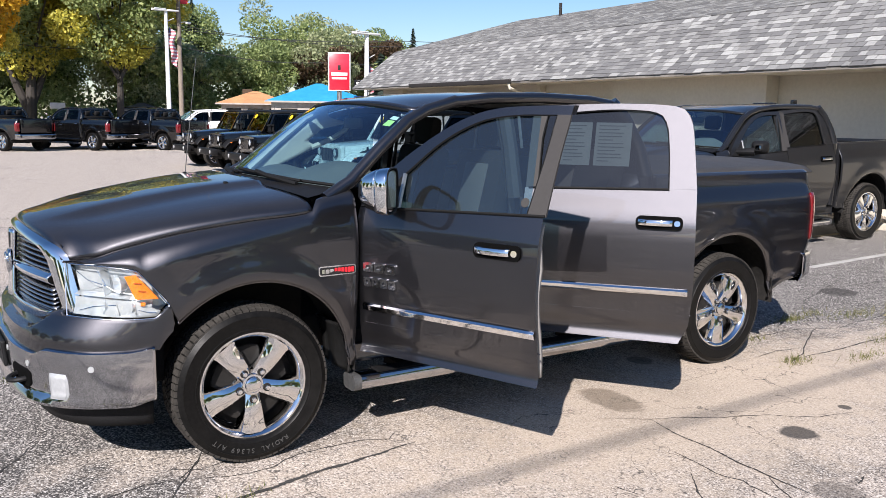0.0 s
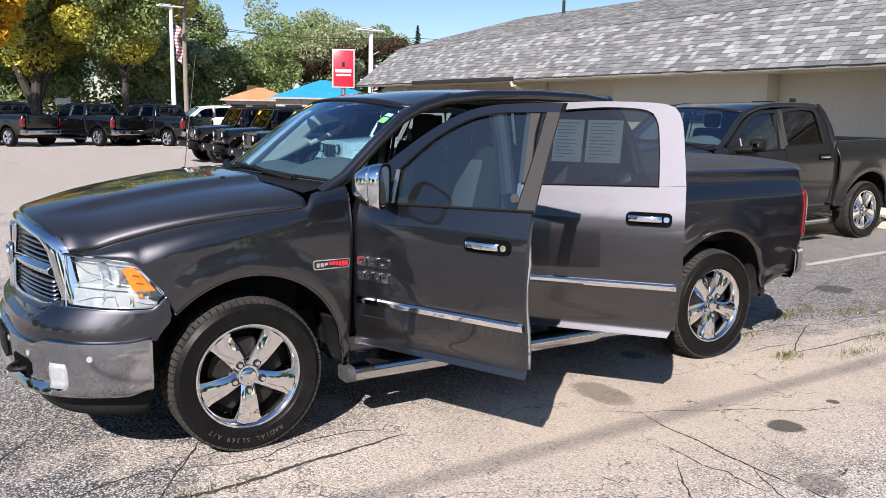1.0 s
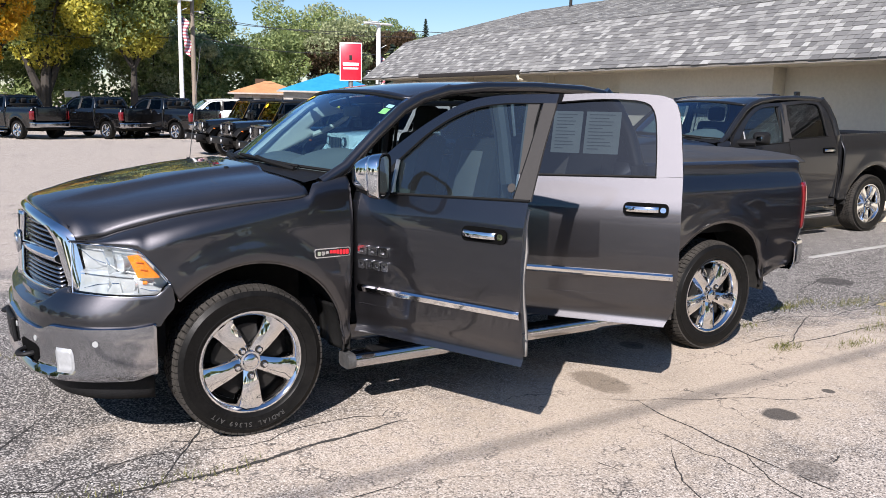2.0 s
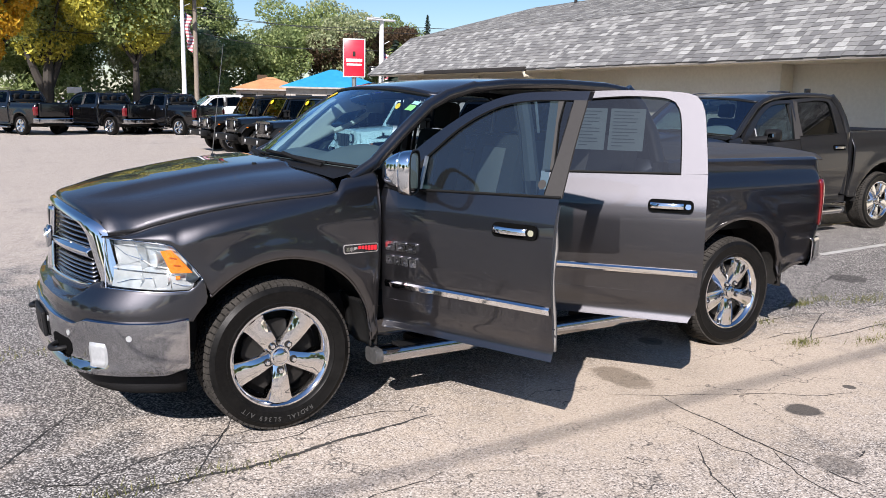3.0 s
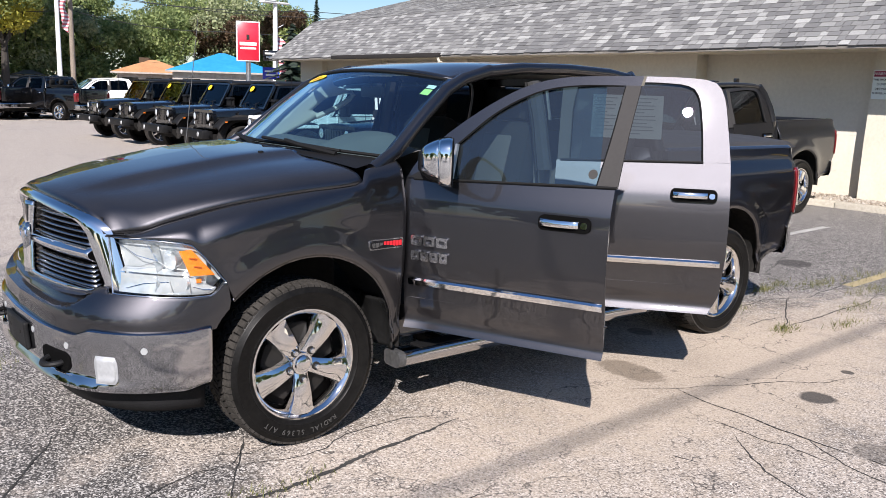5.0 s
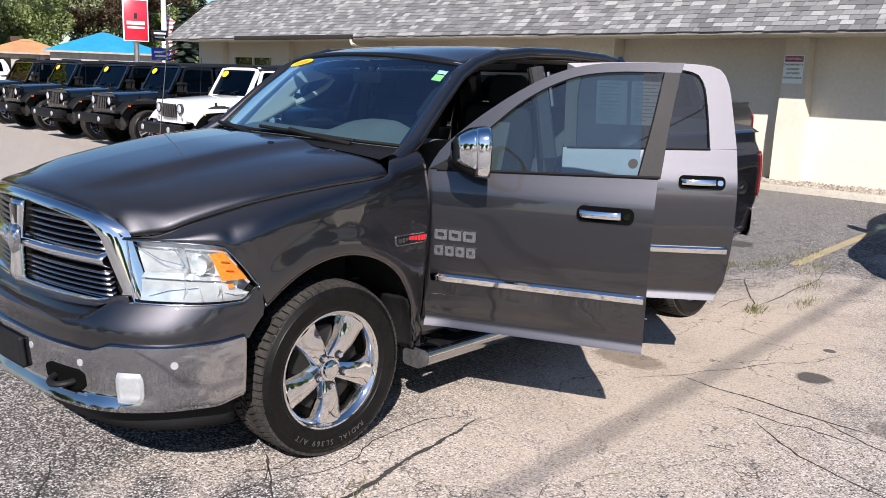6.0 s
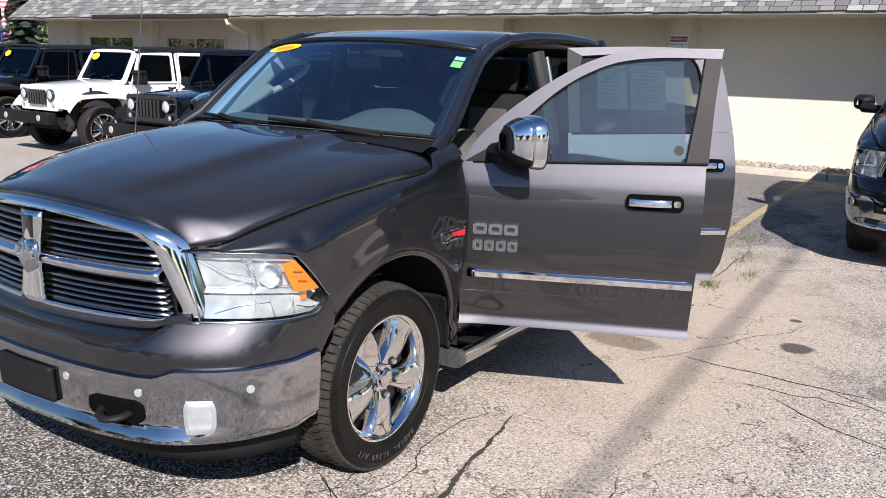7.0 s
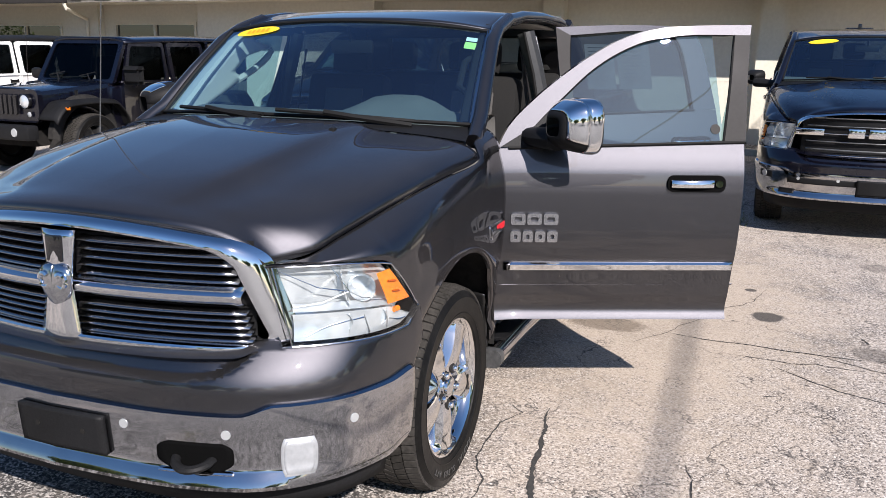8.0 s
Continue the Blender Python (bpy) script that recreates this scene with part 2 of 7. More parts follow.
TRIM_LIGHT = grained("pale_grey_trim", (0.42, 0.40, 0.37), (0.52, 0.50, 0.46), 0.65, 120, 0.0, 0.1)
DASH = grained("dashboard_vinyl", (0.11, 0.107, 0.10), (0.17, 0.165, 0.155), 0.7, 200, 0.0, 0.25)
GLASS_FRONT = pane("windscreen_glass", (0.64, 0.84, 0.87), 0.15, 0.004, 0.0, (0.55, 0.78, 1.0))
GLASS_DOOR = pane("door_glass", (0.36, 0.55, 0.60), 0.065, 0.012, 0.004, (0.65, 0.85, 0.95))
GLASS_DARK = pane("privacy_glass", (0.20, 0.235, 0.25), 0.04, 0.001, 0.002)
GLASS_BLACK = pane("black_privacy_glass", (0.10, 0.11, 0.11), -0.03, 0.0, 0.0, (0.45, 0.58, 0.66))
LENS = pane("clear_lens", (0.93, 0.95, 0.95))
REFLECTOR = grained("lamp_reflector", (0.66, 0.69, 0.71), (0.93, 0.95, 0.96), 0.18, 14, 0.6, 0.5, 0.0, 7)
LAMP_WHITE = material("lamp_silver", (0.76, 0.79, 0.81), 0.30, 0.4)
FROSTED = grained("frosted_lamp", (0.30, 0.31, 0.32), (0.46, 0.47, 0.48), 0.30, 30, 0.25, 0.1)
LAMP_GREY = material("lamp_grey", (0.42, 0.43, 0.43), 0.3, 0.3)
AMBER = grained("amber_lens", (0.72, 0.14, 0.008), (0.95, 0.27, 0.015), 0.18, 90, 0.0, 0.3, 0.6)
AMBER_DEEP = material("amber_bulb", (0.42, 0.075, 0.006), 0.25, 0.0, 0.4)
RED_LENS = grained("red_lens", (0.085, 0.004, 0.006), (0.16, 0.007, 0.010), 0.12, 60, 0.0, 0.1, 0.8)
RED = material("red_enamel", (0.6, 0.02, 0.03), 0.3)
YELLOW = grained("yellow_sticker", (0.80, 0.50, 0.01), (0.90, 0.60, 0.02), 0.5, 12, 0.0, 0.0)
GREEN_TAG = material("green_sticker", (0.55, 0.85, 0.25), 0.6)
WHITE_TAG = material("white_sticker", (0.80, 0.85, 0.80), 0.6)
PAPER = grained("paper", (0.68, 0.68, 0.66), (0.80, 0.80, 0.78), 0.8, 8, 0.0, 0.0)
INK = material("ink", (0.30, 0.30, 0.31), 0.7)
MIRROR = material("mirror_glass", (0.9, 0.9, 0.9), 0.01, 1.0)
STEEL_BRIGHT = material("satin_chrome", (0.55, 0.56, 0.58), 0.16, 1.0)
SLAT = material("dark_satin_slat", (0.33, 0.33, 0.345), 0.20, 1.0)
for dull in (RUBBER, TREAD, LINER, UNDER, BLACK_PLASTIC, SEAL, CLOTH_DARK):
    dull.node_tree.nodes["Principled BSDF"].inputs["Specular IOR Level"].default_value = 0.12
STEP_CAP = grained("step_cap_plastic", (0.03, 0.03, 0.03), (0.10, 0.10, 0.10), 0.5, 40, 0.2, 0.2)
PILLAR_DARK = grained("dark_pillar_trim", (0.018, 0.018, 0.018), (0.038, 0.037, 0.036), 0.35, 90, 0.0, 0.1)
POST_SATIN = grained("satin_dark_post", (0.040, 0.0375, 0.0365), (0.046, 0.0435, 0.042), 0.72, 60, 0.0, 0.03)
POST_SATIN.node_tree.nodes["Principled BSDF"].inputs["Specular IOR Level"].default_value = 0.25
FLAP = grained("glossy_black_flap", (0.008, 0.008, 0.008), (0.014, 0.014, 0.014), 0.28, 30, 0.0, 0.15)


# ---- pickup truck: front axle at x = 0, tail towards +x, middle at y = 0, left side at -y ----
HALF = 0.985
BELLY = smooth_through([0.38, 0.497, 0.540, 0.552, 0.62, 0.78, 0.80, 0.95, 1.10, 1.195, 1.235, 1.30, 1.38, 1.92],
                       [0.060, 0.054, 0.0715, 0.0715, 0.056, 0.030, 0.022, 0.004, 0.001, 0.0085, 0.018, 0.039, 0.065, 0.245])
NOSE_W = smooth_through([-0.95, -0.92, -0.86, -0.78, -0.66, -0.52, -0.40, -0.30],
                        [0.0, 0.35, 0.60, 0.76, 0.895, 0.970, 0.995, 1.0])
LAMP_TOP = smooth_through([-0.83, -0.72, -0.60, -0.555, -0.535, -0.413], [1.076, 1.076, 1.065, 1.055, 1.036, 0.886])
LAMP_LOW = smooth_through([0.352, 0.50, 0.70, 0.785, 0.842], [0.831, 0.829, 0.822, 0.824, 0.880])
SHUT_Y = smooth_through([-0.83, -0.75, -0.6, -0.3, 0.0, 0.33, 0.372, 0.585], [0.660, 0.735, 0.800, 0.878, 0.918, 0.948, 0.905, 0.885])
SHUT_Z = smooth_through([-0.83, -0.75, -0.6, -0.3, 0.0, 0.33, 0.372, 0.585], [1.078, 1.086, 1.136, 1.210, 1.250, 1.284, 1.345, 1.388])
IDX = [i / 7 for i in range(8)]
UP_X = smooth_through(IDX, [-0.95, -0.92, -0.86, -0.78, -0.66, -0.52, -0.40, -0.37])
UP_Y = smooth_through(IDX, [0.0, 0.35, 0.60, 0.76, 0.895, 0.970, 0.995, 0.998])
LOW_X = smooth_through(IDX, [-1.05, -1.035, -0.99, -0.905, -0.76, -0.60, -0.46, -0.41])
LOW_Y = smooth_through(IDX, [0.0, 0.33, 0.58, 0.76, 0.905, 0.970, 0.998, 1.002])
ARCHES = ((0.02, 0.53), (3.58, 0.545))


def arch_z(x, k):
    c, r = ARCHES[k]
    return 0.43 + math.sqrt(max(0.0, r * r - (x - c) ** 2))


def side_y(x, z):
    y = HALF - BELLY(z) - max(0.0, 1.0 - NOSE_W(x))
    for c, r in ARCHES:
        far = math.hypot(x - c, z - 0.43)
        y += 0.024 * math.exp(-((far - r - 0.02) / 0.09) ** 2) * step(0.35, 0.5, z)
    return y


def nose(t, z, out=0.0):
    """A place on the nose; t: 0 in the middle, 1 at the wheel arch; minus for the left side."""
    a, k = abs(t), 1 - step(0.70, 0.94, z)

    def at(q):
        q = min(1, max(0, q))
        return Vector((mix(UP_X(q), LOW_X(q), k), mix(UP_Y(q), LOW_Y(q), k)))
    p, way = at(a), at(a + 0.02) - at(a - 0.02)
    way.normalize()
    p = p + Vector((-way.y, way.x)) * out
    return Vector((p.x, p.y * (1 if t > 0 else -1), z))


def grille_x(y, z):
    return -0.972 + 0.27 * y * y + 0.06 * (z - 0.98)


def shell(name, fn, depth, nu, nv, mat, parent=None, label="", taper=0.0):
    """A closed panel: fn(u, v) outside, and the same pushed in by depth (along +y for the left side)."""
    w = nv + 1
    outer = [Vector(fn(i / nu, j / nv)) for i in range(nu + 1) for j in range(nv + 1)]
    inner = [p + Vector((-taper * (k // w / nu) ** 10, depth, 0)) for k, p in enumerate(outer)]
    n = len(outer)
    faces = []
    for i in range(nu):
        for j in range(nv):
            q = (i * w + j, (i + 1) * w + j, (i + 1) * w + j + 1, i * w + j + 1)
            faces += [q, tuple(n + k for k in q[::-1])]
    rim = [i * w for i in range(nu)] + [nu * w + j for j in range(nv)] + [i * w + nv for i in range(nu, 0, -1)] + [j for j in range(nv, 0, -1)]
    for a, b in zip(rim, rim[1:] + rim[:1]):
        faces.append((b, a, a + n, b + n))
    return mesh_part(name, outer + inner, faces, mat, parent, label)


def band(name, outer, inner, fn, depth, mat, parent, label=""):
    """A frame strip between two rows of (x, z) pairs on a curved side; fn gives y."""
    verts, faces = [], []
    n = len(outer)
    for d in (0, depth):
        for row, dip in ((outer, 0.006), (inner, 0.004)):
            for x, z in row:
                y = fn(x, z)
                verts.append((x, y + d, z))
    for k in range(n - 1):
        o, i, p, q = k, n + k, 2 * n + k, 3 * n + k
        faces += [(o, o + 1, i + 1, i), (p, q, q + 1, p + 1), (o, p, p + 1, o + 1), (i, i + 1, q + 1, q)]
    faces += [(0, n, 3 * n, 2 * n), (n - 1, 3 * n - 1, 4 * n - 1, 2 * n - 1)]
    return mesh_part(name, verts, faces, mat, parent, label, angle=50)


def dense(pts, n):
    """n + 1 places along a smooth line through (x, z) pairs."""
    d = [0.0]
    for a, b in zip(pts, pts[1:]):
        d.append(d[-1] + math.dist(a, b))
    fx, fz = smooth_through(d, [p[0] for p in pts]), smooth_through(d, [p[1] for p in pts])
    return [(fx(d[-1] * k / n), fz(d[-1] * k / n)) for k in range(n + 1)]


def tyre_mesh():
    """Tyre about the y axis, outer side at -y."""
    bm = bmesh.new()
    lathe(bm, [(0.272, -0.105), (0.285, -0.125), (0.300, -0.131), (0.303, -0.135), (0.307, -0.1335), (0.320, -0.138), (0.360, -0.137), (0.366, -0.1395), (0.369, -0.1355), (0.388, -0.128), (0.402, -0.112), (0.405, -0.095),
               (0.405, 0.095), (0.402, 0.112), (0.388, 0.128), (0.330, 0.138), (0.272, 0.105)], 64)
    return bm


def tread_mesh():
    """Tread blocks and shoulder grooves round the tyre."""
    bm = bmesh.new()
    for k in range(70):
        a = 2 * math.pi * (k + 0.5) / 70
        m = Matrix.Rotation(-a, 4, "Y")
        for row, (y0, y1, shift, tilt) in enumerate(((-0.124, -0.078, 0, 0.0), (-0.072, -0.028, 0.5, 0.010), (-0.022, 0.022, 0, -0.010), (0.028, 0.072, 0.5, 0.010), (0.078, 0.128, 0, 0))):
            mm = m @ Matrix.Rotation(-shift * math.pi / 35, 4, "Y")
            w = 0.0160 if row in (0, 4) else 0.0145
            low = 0.398 if row not in (0, 4) else 0.392
            made = []
            for r in (low, 0.4145):
                for sx, sy in ((-1, 0), (1, 0), (1, 1), (-1, 1)):
                    y = y0 if sy == 0 else y1
                    rr = r - (0.012 if (row == 0 and sy == 0) or (row == 4 and sy == 1) else 0)
                    made.append(bm.verts.new(mm @ Vector((rr, y, sx * w * (0.92 if r > 0.4 else 1) + tilt * (1 if sy else -1)))))
            for q in ((4, 5, 6, 7), (0, 1, 5, 4), (1, 2, 6, 5), (2, 3, 7, 6), (3, 0, 4, 7)):
                bm.faces.new([made[i] for i in q])
    return bm


def rim_mesh():
    bm = bmesh.new()
    lathe(bm, [(0.255, 0.10), (0.245, 0.02), (0.243, -0.06), (0.252, -0.095), (0.262, -0.112), (0.272, -0.120), (0.280, -0.120), (0.283, -0.112), (0.278, -0.10)], 64)
    return bm


def spoke_mesh():
    """One wide spoke, from the hub up to the lip, with a crease down its middle."""
    bm = bmesh.new()
    rows = []
    for k in range(9):
        t = k / 8
        r = mix(0.045, 0.258, t)
        half = mix(0.037, 0.067, t ** 1.2) + 0.008 * step(0.85, 1.0, t)
        y = -0.083 - 0.012 * math.sin(math.pi * min(1, t * 1.15)) - 0.018 * t
        row = []
        for s, dy in ((-1.32, 0.055), (-1.03, 0.010), (-0.95, 0.002), (-0.5, -0.008), (0, -0.012), (0.5, -0.008), (0.95, 0.002), (1.03, 0.010), (1.32, 0.055)):
            row.append(bm.verts.new((s * half, y + dy, -r)))
        rows.append(row)
    for a, b in zip(rows, rows[1:]):
        for i in range(8):
            bm.faces.new((a[i], a[i + 1], b[i + 1], b[i]))
    return bm


WHEEL_PARTS = {}
LUG_SHADE_DISCS = {}


def wheel(parent, x, s, lugs=True, rim_mat=None):
    """A wheel with its tyre, rim, spokes and hub under a vehicle; s: -1 left, 1 right."""
    rim_mat = rim_mat or ALLOY
    key = (lugs, rim_mat.name)
    tyre = part("tyre", tyre_mesh(), RUBBER, parent) if key not in WHEEL_PARTS else new("tyre", WHEEL_PARTS[key][0])
    tyre.parent = parent
    tyre.matrix_basis = pose(x, s * 0.848, 0.408, 0, 0, 180 if s > 0 else 0)
    tyre["label"] = "black all-terrain tyre with raised tread blocks"
    if key not in WHEEL_PARTS:
        rim = part("rim", rim_mesh(), rim_mat, tyre, "polished chrome wheel rim")
        spoke = part("spoke", spoke_mesh(), rim_mat, tyre)
        bm = bmesh.new()
        lathe(bm, [(0.060, -0.075), (0.058, -0.094), (0.054, -0.100), (0.044, -0.101), (0.041, -0.112), (0.032, -0.119), (0.001, -0.121)], 40)
        hub = part("hub_cap", bm, rim_mat, tyre)
        bm = bmesh.new()
        lathe(bm, [(0.0140, -0.095), (0.0135, -0.118), (0.0105, -0.1225), (0.001, -0.1235)], 12)
        nut = part("lug_nut", bm, CHROME, tyre)
        # dark discs round the nuts paint the shade of the lug holes
        for k in range(5):
            bm = bmesh.new()
            a = radians(72 * k + 180)
            lathe(bm, [(0.0215, -0.098), (0.0210, -0.1075), (0.001, -0.1080)], 16, Matrix.Translation((0.078 * math.sin(a), 0, 0.078 * math.cos(a))))
            if k == 0:
                recess = part("lug_recess", bm, UNDER, tyre)
                LUG_SHADE_DISCS[key] = [recess.data]
            else:
                LUG_SHADE_DISCS[key].append(part("lug_recess", bm, UNDER, tyre).data)
        bm = bmesh.new()
        lathe(bm, [(0.20, -0.02), (0.20, -0.045), (0.185, -0.048), (0.08, -0.048), (0.07, -0.06)], 48)
        disc = part("brake_disc", bm, UNDER, tyre)
        bm = bmesh.new()
        lathe(bm, [(0.245, 0.02), (0.21, 0.015), (0.001, 0.015)], 40)
        back = part("wheel_back", bm, UNDER, tyre)
        blocks = tagged(part("tread", tread_mesh(), TREAD, tyre, "", False), "worn tread blocks", kind="stuff") if lugs else None
        WHEEL_PARTS[key] = [tyre.data, rim.data, spoke.data, hub.data, nut.data, disc.data, back.data, blocks.data if blocks else None]
        first = (rim, spoke, hub, nut, disc, back)
    else:
        first = None
    d = WHEEL_PARTS[key]

    def again(k, name, m):
        if first and m is None:
            return
        o = new(name, d[k])
        o.parent = tyre
        if m is not None:
            o.matrix_basis = m
    if not first:
        for data in LUG_SHADE_DISCS[key]:
            o = new("lug_recess", data)
            o.parent = tyre
        for k, name in ((1, "rim"), (2, "spoke"), (3, "hub_cap"), (5, "brake_disc"), (6, "wheel_back")):
            again(k, name, Matrix())
        if d[7]:
            again(7, "tread", Matrix())
            tagged([c for c in tyre.children if c.name.startswith("tread")][0], "worn tread blocks", kind="stuff")
    for k in range(1, 5):
        again(2, "spoke", pose(0, 0, 0, 0, 72 * k, 0))
    for k in range(5):
        a = radians(72 * k + 180)
        if k == 0 and first:
            first[3].matrix_basis = Matrix.Translation((0.078 * math.sin(a), 0, 0.078 * math.cos(a)))
        else:
            again(4, "lug_nut", Matrix.Translation((0.078 * math.sin(a), 0, 0.078 * math.cos(a))))
    return tyre


def seat(root, x, y, w, cloth, name="seat"):
    """A seat: cushion, backrest and headrest as one part with its pieces below it."""
    bm = bmesh.new()
    box(bm, x - 0.26, x + 0.26, y - w / 2, y + w / 2, 0.80, 0.98, 0.05)
    ob = part(name, bm, cloth, root, "dark cloth seat with grey centre")
    bm = bmesh.new()
    box(bm, -0.075, 0.075, -w / 2, w / 2, 0, 0.66, 0.05, Matrix.Translation((x + 0.27, y, 0.93)) @ Matrix.Rotation(radians(14), 4, "Y"))
    part("backrest", bm, cloth, ob)
    n = 1 if w < 0.8 else 3
    for k in range(n):
        yy = y + (k - (n - 1) / 2) * w * 0.36
        bm = bmesh.new()
        box(bm, -0.05, 0.05, -0.13, 0.13, 0, 0.20, 0.04, Matrix.Translation((x + 0.44, yy, 1.58)) @ Matrix.Rotation(radians(8), 4, "Y"))
        part("headrest", bm, cloth, ob)
    bm = bmesh.new()
    box(bm, -0.078, -0.06, -w * 0.24, w * 0.24, 0.06, 0.56, 0.012, Matrix.Translation((x + 0.265, y, 0.93)) @ Matrix.Rotation(radians(14), 4, "Y"))
    part("seat_panel", bm, CLOTH_GREY, ob)
    return ob


def door_mirror(door, s, ox, cap):
    """Tow-size mirror: black housing, bright cap and glass, on an arm from the sail plate."""
    y0 = -(side_y(0.80, 1.36)) - 0.015
    ox = ox - 0.15
    bm = bmesh.new()
    tube(bm, [(0.60 - ox, y0 + 0.05, 1.352), (0.635 - ox, y0 - 0.06, 1.355), (0.70 - ox, y0 - 0.16, 1.360)], lambda t: mix(0.052, 0.070, t), 12, True, 0.75)
    part("mirror_arm", bm, BLACK_PLASTIC, door)

    def body(u, v, grow=0.0):
        a = 2 * math.pi * u
        ca, sa = math.cos(a), math.sin(a)
        e = 0.55
        yy = math.copysign(abs(ca) ** e, ca) * (0.130 + grow)
        zz = math.copysign(abs(sa) ** e, sa) * (0.113 + grow)
        k = math.sin(math.pi / 2 * min(1, v * 1.02))
        shrink = mix(0.35, 1, k ** 0.7)
        return (0.805 - ox - 0.165 * (1 - v) - grow, y0 - 0.185 + yy * shrink, 1.417 + zz * shrink)
    sheet("mirror_housing", lambda u, v: body(u, v), 32, 8, BLACK_PLASTIC, door, "black mirror housing", 0.004)
    if cap:
        sheet("mirror_cap", lambda u, v: body(mix(1.16, 1.57, u), mix(0.14, 0.62, v), 0.004), 20, 6, CHROME, door, "chrome mirror cap", 0.004)
        sheet("mirror_trim", lambda u, v: body(mix(1.24, 1.70, u), mix(0.62, 1.0, v), 0.004), 28, 5, CHROME, door, "", 0.004)
    bm = bmesh.new()
    plate(bm, [(y0 - 0.185 + 0.097 * math.copysign(abs(math.cos(a)) ** 0.5, math.cos(a)), 1.417 + 0.101 * math.copysign(abs(math.sin(a)) ** 0.5, math.sin(a)))
               for a in (2 * math.pi * k / 28 for k in range(28))], 0.792 - ox, 0.800 - ox, lambda a, b, c: (b, a, c))
    part("mirror_glass", bm, MIRROR, door, "mirror glass", False)


def door(root, s, which, angle, paint, cfg):
    """A cab door with its window, handle, strip and, in front, the mirror."""
    front = which == "front"
    px = 0.62 if front else 1.715
    py = -0.955
    x0 = (lambda z: 0.603) if front else (lambda z: 1.722)
    rear = smooth_through([0.50, 0.8, 1.38, 1.92], [1.700, 1.706, 1.712, 1.716]) if front else smooth_through([0.50, 0.62, 0.9, 1.38, 1.92], [2.660, 2.712, 2.728, 2.716, 2.58])
    belt = lambda x: mix(1.299, 1.333, min(1, max(0, (x - 0.6) / 1.1))) if front else mix(1.372, 1.395, (x - 1.7))

    def loc(x, y, z):
        return (x - px, y - py, z)

    def skin(u, v):
        xb = mix(x0(1), rear(1.0), u)
        z = mix(0.498, belt(xb), v)
        x = mix(x0(z), rear(z), u)
        return loc(x, -side_y(x, z), z)
    name = "front_door" if front else "rear_door"
    ob = shell(name, skin, 0.075, 22, 66, paint, root, ("open " if angle else "closed ") + name.replace("_", " "), 0.065)
    if front:
        outer = [(-0.017, 1.302), (0.03, 1.392), (0.157, 1.520), (0.29, 1.625), (0.42, 1.712), (0.55, 1.780), (0.675, 1.820), (0.80, 1.838), (1.0, 1.846), (1.143, 1.848)]
        inner = [(0.075, 1.305), (0.150, 1.400), (0.284, 1.530), (0.413, 1.645), (0.545, 1.726), (0.675, 1.776), (0.80, 1.796), (0.93, 1.803), (1.066, 1.803)]
        tail_o, tail_i = [(1.116, 1.589), (1.101, 1.331)], [(1.040, 1.578), (1.004, 1.338)]
        base = 0.62
    else:
        outer = [(0.012, 1.374), (0.010, 1.65), (0.014, 1.855), (0.25, 1.867), (0.53, 1.876), (0.70, 1.874), (0.83, 1.866), (0.905, 1.842), (0.950, 1.76), (0.978, 1.58), (1.000, 1.398)]
        inner = [(0.080, 1.376), (0.078, 1.65), (0.100, 1.812), (0.23, 1.822), (0.53, 1.842), (0.69, 1.836), (0.765, 1.818), (0.800, 1.78), (0.822, 1.70), (0.838, 1.57), (0.850, 1.392)]
        tail_o, tail_i = [], []
        base = 1.715
    if front:
        o = dense(outer, 26) + dense([outer[-1]] + tail_o, 6)[1:]
        i = dense(inner, 26) + dense([inner[-1]] + tail_i, 6)[1:]
    else:
        o = dense(outer[:3], 6) + dense(outer[2:], 26)[1:]
        i = dense(inner[:3], 6) + dense(inner[2:], 26)[1:]
    yy = lambda x, z: -side_y(x + base, z) - py
    shift = base - px
    on_side = lambda x, z: yy(x - shift, z)
    moved = lambda row: [(x + shift, z) for x, z in row]
    cut = 26 if front else 6
    if front:
        corner = (1.136, outer[-1][1] - 0.045)
    body_rows, post_rows = ((o[:cut + 1] + [(1.1435, outer[-1][1])], i[:cut + 1] + [corner]), ([corner] + o[cut + 1:], i[cut:])) if front else ((o[cut:], i[cut:]), (o[:cut + 1], i[:cut + 1]))
    band("window_frame", moved(body_rows[0]), moved(body_rows[1]), on_side, 0.05, paint, ob)
    band("window_post_panel", moved(post_rows[0]), moved(post_rows[1]), on_side, 0.014, POST_SATIN, ob, "satin dark grey door post")
    tops = sorted(i)
    txs = [tops[0][0]]
    tzs = [tops[0][1]]
    for x, z in tops[1:]:
        if x > txs[-1] + 1e-4:
            txs.append(x)
            tzs.append(z)
        else:
            tzs[-1] = max(tzs[-1], z)
    top = lambda x: float(np.interp(x, txs, tzs))
    xa, xb = txs[0], txs[-1]
    glass_m = GLASS_DOOR if front else GLASS_DARK
    if cfg.get("tint"):
        glass_m = GLASS_BLACK

    def glass(u, v):
        x = mix(xa, xb, u)
        zb = belt(x + base) - 0.02
        z = mix(zb, max(top(x) + 0.004, zb + 0.01), v)
        return (x + shift, yy(x, z) + 0.022, z)
    sheet("window_glass", glass, 30, 8, glass_m, ob, "lightly tinted side window" if front else "dark privacy glass side window")
    # seals at the belt and round the opening
    bm = bmesh.new()
    tube(bm, [(x + shift, yy(x, belt(x + base)) - 0.003, belt(x + base) + 0.002) for x in np.linspace(0.03, xb + (0.032 if front else 0.0), 14)], 0.0075, 6)
    part("belt_seal", bm, SEAL, ob)
    bm = bmesh.new()
